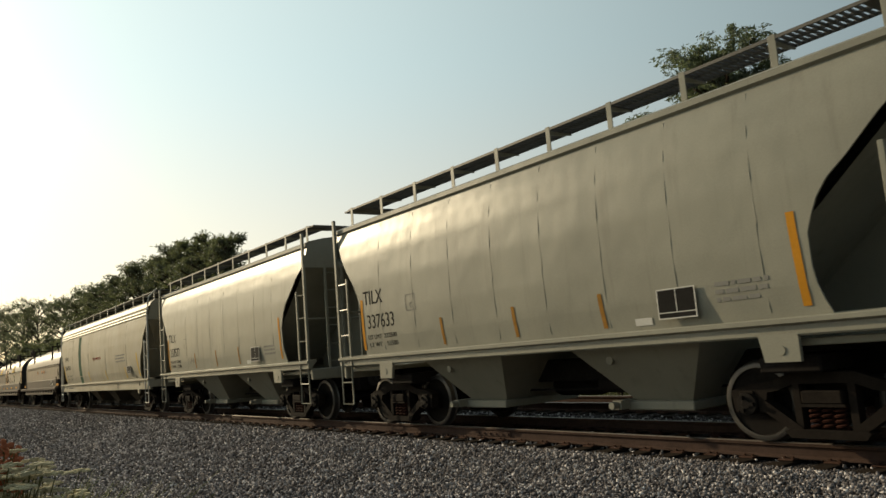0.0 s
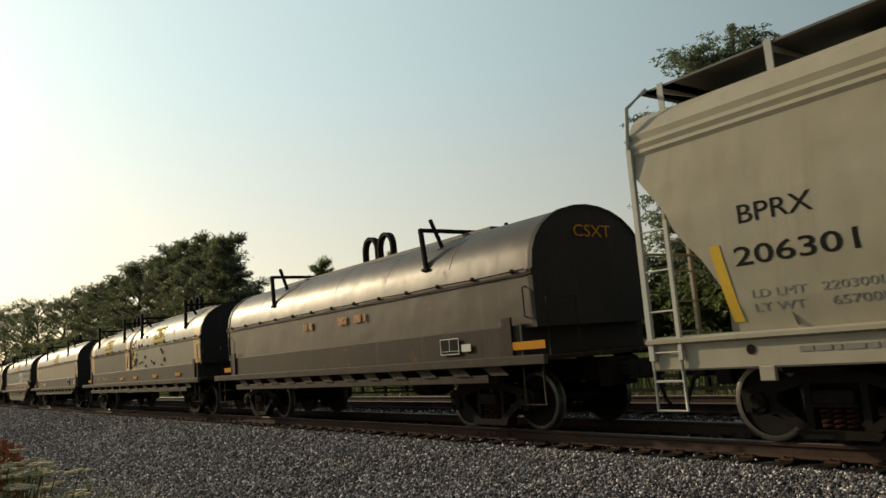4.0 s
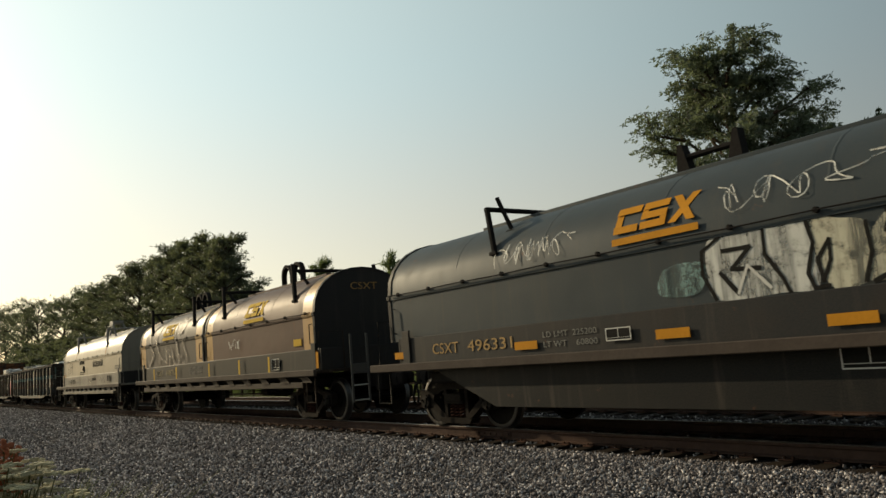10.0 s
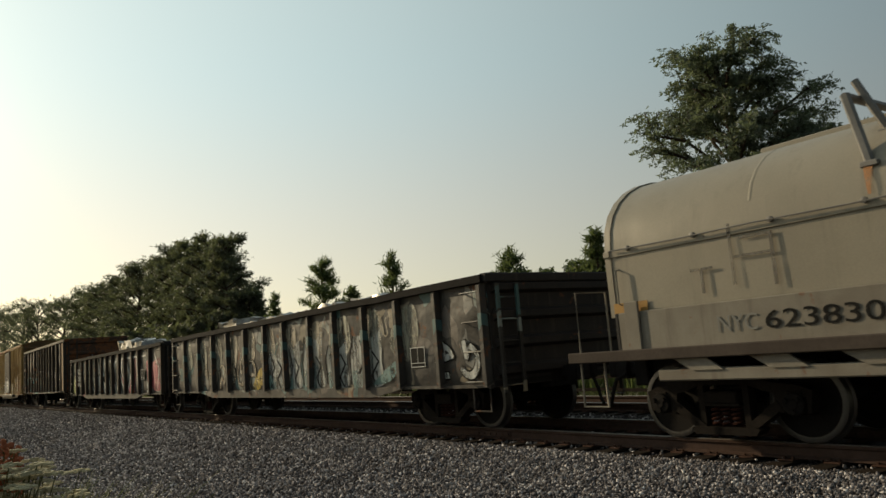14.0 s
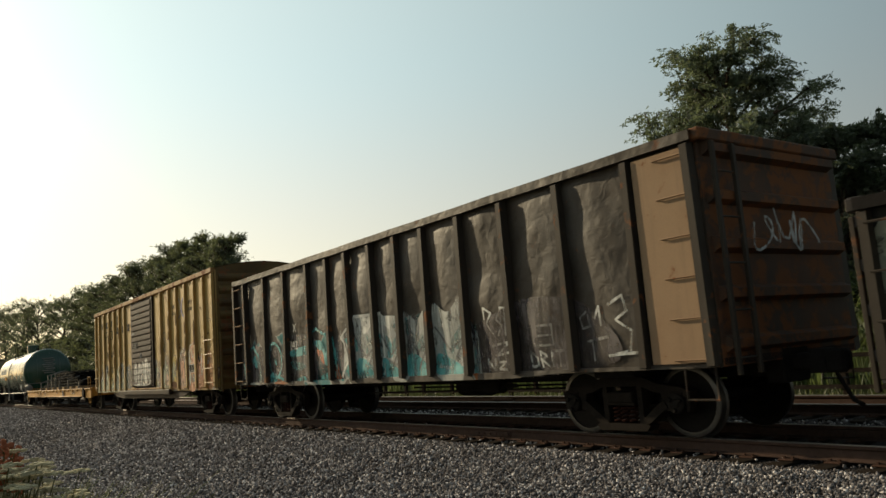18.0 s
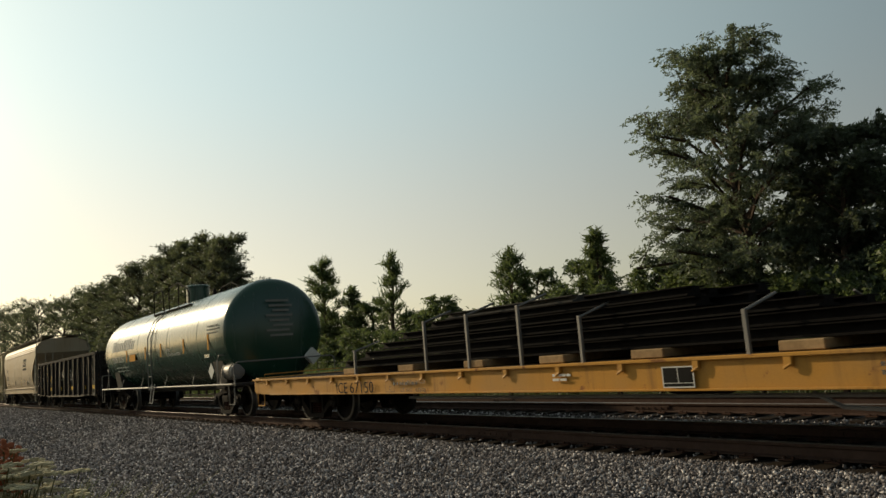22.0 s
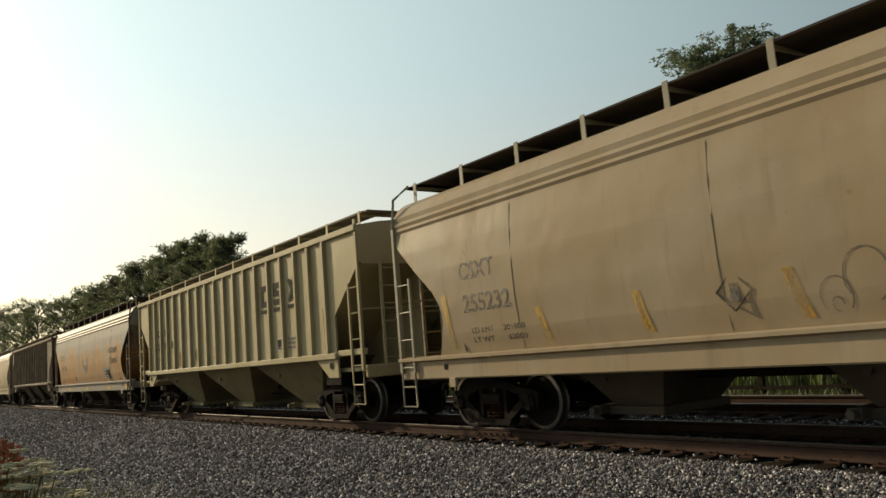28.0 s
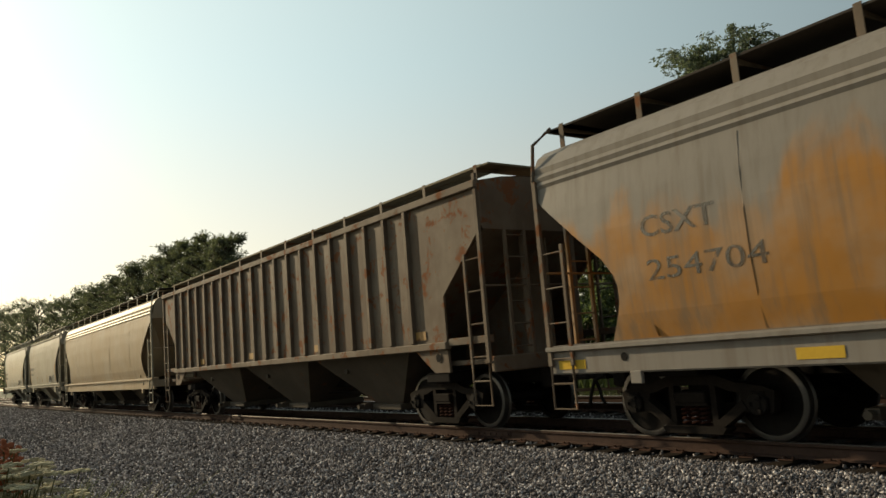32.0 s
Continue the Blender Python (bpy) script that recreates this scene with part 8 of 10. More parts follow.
# ---- box car ----
def louvre_field(door, outline, mat, lift=0.003, name="sprayed_field"):
    """A sprayed field that follows the steps of the louvred door; the outline is of (x, z), one span at each height."""
    def face(z):
        k = (z - 1.02) % 0.202
        return -1.600 + 0.012 * min(1.0, max(0.0, k - 0.03) / 0.15)
    zs = [z for _, z in outline]
    z0, z1 = min(zs) + 0.002, max(zs) - 0.002
    n = max(2, int((z1 - z0) / 0.025))
    g = G()
    rows = []
    for i in range(n + 1):
        z = z0 + (z1 - z0) * i / n
        xs = []
        for (ax, az), (bx, bz) in zip(outline, outline[1:] + outline[:1]):
            if (az - z) * (bz - z) < 0:
                xs.append(ax + (bx - ax) * (z - az) / (bz - az))
        if len(xs) >= 2:
            w = 0.015 * noise.noise((z * 9, xs[0] * 3, 0))
            rows.append([(min(xs) + w, face(z) - lift, z), ((min(xs) + max(xs)) / 2, face(z) - lift, z), (max(xs) + w, face(z) - lift, z)])
    return part(name, g.loft(rows), mat, door)


def louvre_tags(door):
    """White bubble letters with dark hearts low on the door, and its notices."""
    def bubble(cx, w, z0, z1, lean=0.0):
        out = []
        for i in range(24):
            c, d = math.cos(i * math.pi / 12), math.sin(i * math.pi / 12)
            u = math.copysign(abs(d) ** 0.6, d)
            out.append((cx + w / 2 * math.copysign(abs(c) ** 0.6, c) + lean * u, (z0 + z1) / 2 + (z1 - z0) / 2 * u + 0.0003 * i))
        return out

    white = (bubble(-0.82, 0.42, 1.14, 1.87, 0.02), bubble(-0.28, 0.46, 1.10, 1.84, 0.05), bubble(0.18, 0.42, 1.06, 1.88, 0.03), bubble(0.64, 0.46, 1.08, 1.98, 0.02), bubble(1.04, 0.32, 1.06, 1.82, -0.02), bubble(0.0, 2.1, 1.0, 1.10))
    dark = (bubble(-0.79, 0.13, 1.20, 1.66), bubble(-0.22, 0.16, 1.12, 1.46, 0.06), bubble(0.20, 0.11, 1.10, 1.36), bubble(-0.53, 0.07, 1.12, 1.6, 0.03), bubble(0.66, 0.13, 1.3, 1.66), bubble(1.05, 0.09, 1.1, 1.42), bubble(0.42, 0.06, 1.1, 1.7))
    for q in white:
        louvre_field(door, q, "door_white")
    for q in dark:
        louvre_field(door, q, "slate_spray", 0.006)
    y = -1.600
    part("notice", G().box(-1.2, -0.82, y - 0.006, y, 2.90, 2.99, 0.002), "grey_mark", door)
    n = part("notice", G().box(-1.05, -0.45, y - 0.006, y, 2.38, 2.60, 0.002), "black_mark", door)
    for q in (rect(-1.05, -0.45, 2.38, 2.395), rect(-1.05, -0.45, 2.585, 2.60), rect(-1.05, -1.035, 2.395, 2.585), rect(-0.465, -0.45, 2.395, 2.585)):
        part("notice_edge", G().prism_y(q, y - 0.009, y - 0.006), "grey_mark", n)
    bars(n, -0.98, 2.43, y - 0.007, 0.48, 0.14, 2, "grey_mark", random.Random(31))
    bars(door, -0.55, 3.58, y - 0.001, 0.62, 0.09, 1, "grey_mark", random.Random(32))
    g = G()
    for a in range(0, 360, 24):
        b = radians(a)
        c = radians(a + 24)
        g.pipe([(0.02 + 0.075 * math.cos(b), y - 0.004, 2.10 + 0.075 * math.sin(b)), (0.02 + 0.075 * math.cos(c), y - 0.004, 2.10 + 0.075 * math.sin(c))], 0.011, 4)
    part("stencil_ring", g, "white_mark", door)


def box_car(front, rear):
    car, half = car_root("box_car", "yellow box car with brown louvred door and graffiti", "box car", front, rear)
    zt, zb = 4.22, 0.80
    for a, b, c in ((-half, -1.5, -1.50), (1.5, half, -1.50), (-half, -1.5, 1.44), (1.5, half, 1.44), (-1.5, 1.5, 1.44)):
        part("side_sheet", G().box(a, b, c, c + 0.06, zb, zt, 0.01), "box_yellow", car)
    rib = G()
    rib.prism_x([(-1.50, zb + 0.02), (-1.585, zb + 0.1), (-1.585, zt - 0.14), (-1.50, zt - 0.05)], -0.055, 0.055)
    me = rib.mesh("side_rib", "box_yellow")
    for x in (-7.66, -6.97, -6.05, -5.13, -4.22, -3.34, -2.53, 2.46, 3.42, 4.25, 5.15, 6.03, 6.88, 7.66):
        part("side_rib", me, None, car, at=pose(x, 0, 0))
        part("side_rib", me, None, car, at=pose(x, 0, 0, 0, 0, 180))
    # door: dark frame with rows of pressed louvres
    d = G()
    d.box(-1.46, 1.46, -1.53, -1.47, 0.98, 4.12, 0.01)
    door = part("door", d, "box_door", car, "brown louvred sliding door with white tags")
    lou = G()
    lou.prism_x([(-1.53, -0.100), (-1.590, -0.092), (-1.600, -0.070), (-1.600, -0.045), (-1.588, 0.078), (-1.53, 0.092)], -1.31, 1.31)
    lme = lou.mesh("louvre", "box_door")
    for i in range(15):
        part("louvre", lme, None, door, at=pose(0, 0, 1.12 + i * 0.202))
    fr = G()
    fr.box(-1.47, -1.31, -1.57, -1.52, 0.98, 4.12, 0.01)
    fr.box(1.31, 1.47, -1.57, -1.52, 0.98, 4.12, 0.01)
    part("door_stile", fr, "sill_brown", door)
    louvre_tags(door)
    tr = G()
    tr.box(-3.4, 3.4, -1.62, -1.50, 0.70, 0.86, 0.015)
    part("door_track", tr, "sill_brown", car)
    part("side_ledge", G().box(-half + 1.0, half - 1.0, -1.535, -1.46, 0.88, 0.93, 0.008), "box_chord", car)
    for s in (-1, 1):
        q = G()
        q.prism_y([(s * 3.4, 0.84), (s * 5.4, 0.84), (s * 4.4, 0.62), (s * 3.4, 0.56), (0, 0.56), (0, 0.84)], -1.44, -1.40)
        part("side_sill", q, "sill_brown", car)
    tc = G()
    tc.box(-half, half, -1.60, -1.44, zt - 0.09, zt + 0.05, 0.015)
    tc.mirror_y()
    part("top_chord", tc, "box_chord", car)
    roof = [(-1.60, zt + 0.03), (-1.1, zt + 0.14), (-0.55, zt + 0.22), (0, zt + 0.25), (0.55, zt + 0.22), (1.1, zt + 0.14), (1.60, zt + 0.03)]
    part("roof", G().loft([[(x, y, z) for x in np.linspace(-half - 0.02, half + 0.02, 10)] for y, z in roof]), "box_shaded", car)
    for i in range(13):
        x = -half + 0.6 + (2 * half - 1.2) * i / 12
        part("roof_rib", G().loft([[(x - 0.05, y, z), (x, y, z + 0.05), (x + 0.05, y, z)] for y, z in roof[1:-1]]), "box_shaded", car)
    for s in (-1, 1):
        e = G()
        e.prism_x([(-1.50, zb)] + [(y * 0.94, z) for y, z in roof] + [(1.50, zb)], s * (half - 0.05), s * half)
        part("end_sheet", e, "box_shaded", car)
        for k in range(9):
            z = zb + 0.3 + k * 0.36
            c = G()
            c.prism_y([(s * half, z - 0.12), (s * (half + 0.075), z - 0.03), (s * (half + 0.075), z + 0.03), (s * half, z + 0.12)], -1.38, 1.38)
            part("end_corrugation", c, "box_shaded", car)
        end_ladder(car, s * (half + 0.12), -1.42, -1.0, zb - 0.05, 2.4, 4, "box_shaded")
        for t in (-1, 1):
            for k in range(4):
                z = 1.02 + k * 0.40
                grab_iron(car, [(s * (half - 0.08), t * 1.5, z), (s * (half - 0.08), t * 1.62, z), (s * (half - 0.8), t * 1.62, z), (s * (half - 0.8), t * 1.5, z)], "band_yellow")
            stirrup(car, s * (half - 0.35), t * 1.5, zb, 0.4, 0.40, "sill_brown")
    center_sill(car, half)
    truck(car, half - 2.1)
    truck(car, -half + 2.05)
    brake_gear(car, 1.0)
    y = -1.512
    lettering("slogan", "next", 0.16, car, "ink_worn", 3.62, 3.46, y, 0.46, 0.25, bold=0.001)
    lettering("slogan", "load", 0.16, car, "ink_worn", 3.62, 3.24, y, 0.46, 0.25, bold=0.001)
    lettering("slogan", "any", 0.16, car, "ink_worn", 5.32, 3.46, y, 0.42, 0.25, bold=0.001)
    lettering("slogan", "road", 0.16, car, "ink_worn", 5.26, 3.24, y, 0.50, 0.25, bold=0.001)
    lettering("reporting_mark", "RB", 0.27, car, "ink_worn", -5.81, 2.22, y, 0.45)
    lettering("reporting_mark", "OX", 0.27, car, "ink_worn", -5.0, 2.22, y, 0.5)
    lettering("car_number", "34", 0.22, car, "ink_worn", -5.75, 1.62, y, 0.4)
    lettering("car_number", "278", 0.22, car, "ink_worn", -5.0, 1.62, y, 0.58)
    lettering("load_limit", "LD LMT", 0.09, car, "black_mark", -5.8, 1.30, y, 0.4)
    lettering("light_weight", "LT WT", 0.09, car, "black_mark", -5.8, 1.16, y, 0.36)
    lettering("load_limit", "157900", 0.09, car, "black_mark", -4.95, 1.30, y, 0.4)
    lettering("light_weight", "62100", 0.09, car, "black_mark", -4.92, 1.16, y, 0.36)
    for k, (x, wd) in enumerate(((-6.68, 0.42), (-5.86, 0.45), (-4.95, 0.22), (-3.95, 0.22))):
        g = G()
        g.prism_y(rect(x, x + 0.13, 3.5, 3.75 + 0.12 * (k > 2), 0.08), y - 0.004, y)
        if k < 2:
            g.prism_y(rect(x, x + wd, 3.64, 3.75, 0.05), y - 0.004, y)
        if k == 1:
            g.prism_y(rect(x, x + wd, 3.48, 3.56, 0.03), y - 0.004, y)
            g.prism_y(rect(x + wd - 0.1, x + wd, 3.48, 3.75, 0.06), y - 0.004, y)
        part("name_block", g, "black_mark", car)
    for x in (-4.0, -3.12):
        f = part("name_block", G().prism_y(rect(x, x + 0.13, 3.14, 3.40, 0.08), y - 0.004, y), "black_mark", car)
        for q in (rect(x + 0.13, x + 0.38, 3.14, 3.21, 0.02), rect(x + 0.19, x + 0.44, 3.33, 3.40, 0.02), rect(x + 0.29, x + 0.40, 3.21, 3.33, 0.04)):
            part("name_block", G().prism_y(q, y - 0.004, y), "black_mark", f)
    for q in (rect(-2.28, -2.12, 3.13, 3.40, 0.22), [(-2.26, 3.40), (-2.10, 3.40), (-1.90, 3.13), (-2.06, 3.13)]):
        patch("name_block", q, car, "black_mark", y, 0.004 if q[0][1] < 3.2 else 0.006)
    g = G()
    t = 0.06
    pts = [(-6.45, 2.85), (-6.30, 3.32), (-4.70, 3.32), (-4.78, 3.0), (-5.45, 3.0), (-5.40, 3.14), (-5.95, 3.14), (-6.05, 2.85)]
    for a, b in zip(pts, pts[1:] + pts[:1]):
        g.pipe([(a[0], y + 0.012, a[1]), (b[0], y + 0.012, b[1])], 0.018, 4)
    part("emblem", g, "black_mark", car)
    for k in (-1, 1):
        bow = [(4.62 + k * (0.30 - 0.26 * math.cos(radians(q))), 3.40 + 0.30 * math.sin(radians(q))) for q in range(-80, 81, 20)]
        strokes(car, [bow], y - 0.002, "violet_mark" if k < 0 else "blue_mark", 0.035, "emblem")
    data_box(car, 5.38, 1.36, y - 0.024, 0.46, 0.22)
    # soft sprayed fields under scratched outlines
    fields = (([(5.25, 1.9), (5.93, 1.98), (6.6, 1.8), (7.3, 1.9), (7.5, 0.95), (6.5, 0.86), (5.6, 0.86), (5.33, 1.04)], "rust_stain"), ([(4.45, 2.0), (5.06, 2.1), (5.22, 1.75), (5.01, 0.92), (4.47, 0.92), (4.4, 1.47)], "pale_olive"),
              ([(4.55, 1.7), (4.94, 1.78), (4.91, 1.18), (4.56, 1.08)], "salmon_spray"), ([(3.6, 1.91), (4.2, 1.87), (4.17, 1.16), (3.72, 1.06), (3.53, 1.47)], "gold_spray"),
              ([(2.7, 1.88), (3.34, 1.9), (3.34, 0.95), (2.7, 0.95)], "pale_olive"), ([(1.87, 1.8), (2.33, 1.64), (2.45, 1.0), (1.93, 1.0)], "pale_olive"), ([(5.35, 1.15), (5.8, 1.3), (6.1, 0.95), (5.5, 0.9)], "orange_bright"),
              ([(6.3, 1.6), (6.7, 1.7), (6.9, 1.2), (6.5, 1.1)], "salmon_spray"), ([(-3.59, 1.9), (-2.6, 1.85), (-1.75, 1.5), (-1.9, 0.86), (-3.54, 0.86)], "pale_olive"), ([(-3.49, 1.92), (-2.37, 1.74), (-2.61, 1.44), (-3.45, 1.37)], "grey_spray"),
              ([(-6.74, 1.8), (-6.3, 1.4), (-5.66, 1.3), (-5.74, 0.86), (-6.85, 0.86)], "pale_olive"), ([(-5.6, 1.5), (-4.6, 1.45), (-4.55, 1.0), (-5.5, 1.0)], "gold_spray"), ([(-4.5, 1.2), (-3.7, 1.3), (-3.8, 0.88), (-4.5, 0.88)], "pale_olive"))
    for k, (f, m) in enumerate(fields):
        blob(car, f, y - 0.0007 * k, m)
    yy = y - 0.011
    for k, (x, z, w, h, m) in enumerate(((5.3, 1.0, 0.7, 0.9, "pale_scrawl"), (6.15, 1.0, 0.9, 0.85, "pale_scrawl"), (4.5, 1.0, 0.55, 0.95, "pale_scrawl"), (3.6, 1.1, 0.55, 0.7, "grey_spray"),
                                         (2.7, 1.0, 0.6, 0.85, "grey_spray"), (-3.5, 0.95, 1.5, 0.6, "grey_spray"), (-6.7, 0.95, 1.2, 0.55, "pale_scrawl"), (-5.4, 1.0, 0.8, 0.5, "grey_spray"))):
        scrawl(car, x, z, w, h, yy, m, 610 + k, 0.02, 3)
    ring = [(2.72 + 0.3 * math.cos(radians(a)), 2.45 + 0.3 * math.sin(radians(a))) for a in range(0, 361, 24)]
    strokes(car, [ring, [(2.05, 2.25), (2.1, 2.6), (2.3, 2.65), (2.35, 2.3), (2.15, 2.2)], [(2.6, 2.45), (2.72, 2.6), (2.8, 2.42)]], yy, "dark_scrawl", 0.014)
    tags = ((1.75, 3.36, 0.9, 1.45, ("mint_spray", "pale_olive", "rose_spray", "cream_spray"), "plum_mark", 5, 74, 0.055),
            (2.5, 3.38, 1.35, 1.8, ("mint_spray", "rose_spray"), "slate_spray", 2, 75, 0.05), (-6.9, -6.1, 0.88, 1.5, ("mint_spray", "cream_spray"), "slate_spray", 2, 76, 0.05), (-5.0, -4.3, 0.88, 1.15, ("mint_spray", "rose_spray"), "slate_spray", 2, 77, 0.05))
    for x0, x1, z0, z1, fill, edge, n, seed, r in tags:
        throw_up(car, x0, x1, z0, z1, y - 0.014, list(fill), edge, n, seed, r)
    for k, (f, m) in enumerate((([(-3.95, 1.5), (-3.6, 1.9), (-2.9, 1.88), (-2.75, 1.45), (-2.8, 0.92), (-3.9, 0.92)], "mint_spray"), ([(-3.55, 1.9), (-2.8, 1.84), (-2.5, 1.5), (-3.35, 1.38)], "slate_spray"),
                                ([(-2.45, 1.6), (-2.0, 1.85), (-1.7, 1.7), (-1.75, 1.0), (-2.2, 0.95)], "slate_spray"), ([(-2.62, 1.5), (-2.35, 1.35), (-2.3, 0.95), (-2.62, 0.95)], "mint_spray"),
                                ([(-3.2, 1.1), (-3.05, 1.2), (-2.95, 1.05), (-3.1, 0.92)], "plum_mark"), ([(-2.95, 1.08), (-2.8, 1.16), (-2.7, 1.02), (-2.85, 0.92)], "plum_mark"))):
        blob(car, f, y - 0.016 - 0.0007 * k, m)
    for k, (a, b) in enumerate(((-7.55, -7.03), (-6.9, -6.12), (-5.98, -5.2), (-5.06, -4.3), (-4.15, -3.42), (-3.26, -2.6))):
        h = (1.1, 1.35, 1.1, 1.2, 1.5, 1.3)[k]
        blob(car, [(a, 0.84), (a, h - 0.15), ((a + b) / 2, h), (b, h - 0.2), (b, 0.84), ((a + b) / 2, 0.82)], y - 0.0198, "mint_spray")
    for k, (f, m) in enumerate((([(-7.3, 0.86), (-7.25, 1.2), (-6.75, 1.25), (-6.7, 0.86)], "mint_spray"), ([(-6.35, 0.86), (-6.3, 1.3), (-5.7, 1.6), (-5.4, 1.2), (-5.2, 0.86)], "mint_spray"), ([(-5.0, 0.86), (-4.95, 1.1), (-4.45, 1.2), (-4.4, 0.86)], "mint_spray"),
                                ([(-6.2, 1.5), (-6.1, 1.95), (-5.75, 1.9), (-5.8, 1.4)], "slate_spray"), ([(-4.1, 1.0), (-4.0, 1.5), (-3.7, 1.4), (-3.72, 0.9)], "slate_spray"), ([(-5.3, 1.1), (-5.2, 1.4), (-4.9, 1.35), (-4.95, 1.05)], "gold_spray"))):
        blob(car, f, y - 0.0205 - 0.0007 * k, m)
    strokes(car, [[(-6.9, 0.9), (-6.6, 1.3), (-6.2, 1.0), (-5.8, 1.35), (-5.4, 0.95)], [(-5.0, 0.95), (-4.7, 1.25), (-4.4, 0.95)], [(-4.95, 1.75), (-4.6, 1.6), (-4.3, 1.75)]], y - 0.026, "slate_spray", 0.03)
    # the forward piece: yellow, rose and orange fields with pale and slate edges
    forward = (([(3.62, 1.1), (3.58, 1.6), (3.85, 1.95), (4.18, 1.88), (4.18, 1.05)], "gold_spray"), ([(3.62, 1.15), (3.58, 1.5), (3.75, 1.75), (3.9, 1.5), (3.8, 1.15)], "mint_spray"), ([(4.36, 0.92), (4.36, 1.7), (4.6, 2.0), (5.05, 2.05), (5.08, 1.4), (5.05, 0.92)], "rose_spray"),
               ([(4.45, 1.3), (4.5, 1.75), (4.8, 1.7), (4.8, 1.2)], "salmon_spray"), ([(4.85, 1.45), (4.9, 1.85), (5.06, 1.8), (5.06, 1.3)], "grey_spray"), ([(4.4, 1.95), (4.75, 2.15), (5.08, 2.1), (4.8, 1.95)], "slate_spray"),
               ([(5.24, 0.86), (5.24, 1.6), (5.5, 2.15), (5.9, 2.25), (5.96, 1.6), (5.96, 0.86)], "salmon_spray"), ([(6.1, 0.88), (6.1, 1.7), (6.4, 1.5), (6.5, 0.9)], "salmon_spray"), ([(5.3, 1.0), (5.28, 1.7), (5.42, 2.1), (5.5, 1.6), (5.42, 1.05)], "cream_spray"),
               ([(5.35, 1.75), (5.45, 1.98), (5.62, 1.85), (5.5, 1.68)], "slate_spray"), ([(5.45, 1.10), (5.5, 1.28), (5.85, 1.26), (5.8, 1.06)], "slate_spray"), ([(3.5, 0.95), (3.6, 1.1), (4.1, 1.05), (4.15, 0.92)], "scar"), ([(2.6, 0.95), (2.62, 1.4), (3.0, 1.65), (3.3, 1.5), (3.3, 0.95)], "mint_spray"),
               ([(2.75, 1.0), (2.8, 1.3), (3.1, 1.35), (3.15, 1.0)], "rose_spray"), ([(3.05, 1.3), (3.1, 1.65), (3.3, 1.45)], "grey_spray"))
    for k, (f, m) in enumerate(forward):
        blob(car, f, y - 0.0205 - 0.0006 * k, m)
    strokes(car, [[(5.24, 1.0), (5.24, 1.6), (5.5, 2.16), (5.92, 2.24)], [(5.55, 2.1), (5.7, 1.8), (5.95, 1.9)], [(5.5, 1.7), (5.75, 1.6), (5.9, 1.3)], [(4.36, 1.0), (4.38, 1.7), (4.6, 2.0), (5.0, 2.03)]], y - 0.031, "cream_spray", 0.022)
    strokes(car, [[(3.6, 1.1), (3.58, 1.6), (3.85, 1.95), (4.18, 1.88)], [(3.62, 1.5), (3.85, 1.4), (4.15, 1.1)], [(4.5, 1.2), (4.75, 1.45), (4.7, 1.75), (4.95, 1.9)], [(4.9, 1.4), (5.0, 1.1)], [(2.62, 1.4), (3.0, 1.66), (3.3, 1.5)], [(5.3, 1.45), (5.1, 1.7), (5.5, 2.2)]], y - 0.032, "slate_spray", 0.018)
    # slate swoosh, marker tags and stencils on the forward panels
    strokes(car, [[(6.10, 1.72), (6.2, 1.92), (6.42, 2.02), (6.52, 1.99), (6.50, 1.86), (6.60, 1.82), (6.82, 1.86)], [(6.12, 1.62), (6.22, 1.80), (6.28, 1.62), (6.36, 1.78)], [(6.40, 1.60), (6.47, 1.74), (6.62, 1.68), (6.50, 1.58), (6.66, 1.56)]], y - 0.003, "slate_spray", 0.028)
    for pts in ([(6.98, 2.14), (7.0, 1.94)], [(7.0, 2.03), (7.10, 2.06)], [(7.1, 2.14), (7.12, 1.95)], [(7.16, 1.95), (7.18, 2.12), (7.24, 2.02), (7.3, 2.13), (7.31, 1.95)], [(7.38, 2.12), (7.38, 1.96), (7.5, 1.99), (7.5, 2.1), (7.38, 2.12)],
                [(7.04, 1.58), (7.06, 1.75), (7.13, 1.64), (7.2, 1.75), (7.22, 1.58)], [(7.26, 1.57), (7.32, 1.74), (7.38, 1.58)], [(7.5, 1.72), (7.42, 1.65), (7.5, 1.58)], [(7.02, 2.76), (7.5, 2.80), (7.06, 2.88), (7.03, 2.66)]):
        strokes(car, [pts], y - 0.003, "dark_scrawl", 0.011)
    lettering("stencil_letter", "XCF 20", 0.10, car, "black_mark", 7.05, 1.18, y, 0.42)
    patch("reflector", rect(6.70, 6.82, 0.95, 1.80, -0.03), car, "yellow_mark", y)
    bars(car, 6.25, 1.08, y, 0.36, 0.34, 4, "dull_spray", random.Random(8), fill=0.4)
    for x, z in ((-2.25, 2.62), (-2.2, 2.28), (-2.1, 2.04)):
        scrawl(car, x, z, 0.42, 0.22, y, "cream_spray", int(z * 100), 0.007, 4)
    # scars of bare rust beside and on the posts
    rr = random.Random(90)
    for x in (2.46, 3.42, 4.25, 5.15, 6.03, -3.34, -4.22, -5.13):
        for _ in range(4):
            z, h = rr.uniform(1.3, 2.9), rr.uniform(0.12, 0.5)
            w = rr.uniform(0.02, 0.05)
            patch("rust_scar", [(x - w, z), (x + w * 0.6, z + 0.02), (x + w, z + h * 0.6), (x, z + h), (x - w * 0.8, z + h * 0.7)], car, "scar", -1.588)
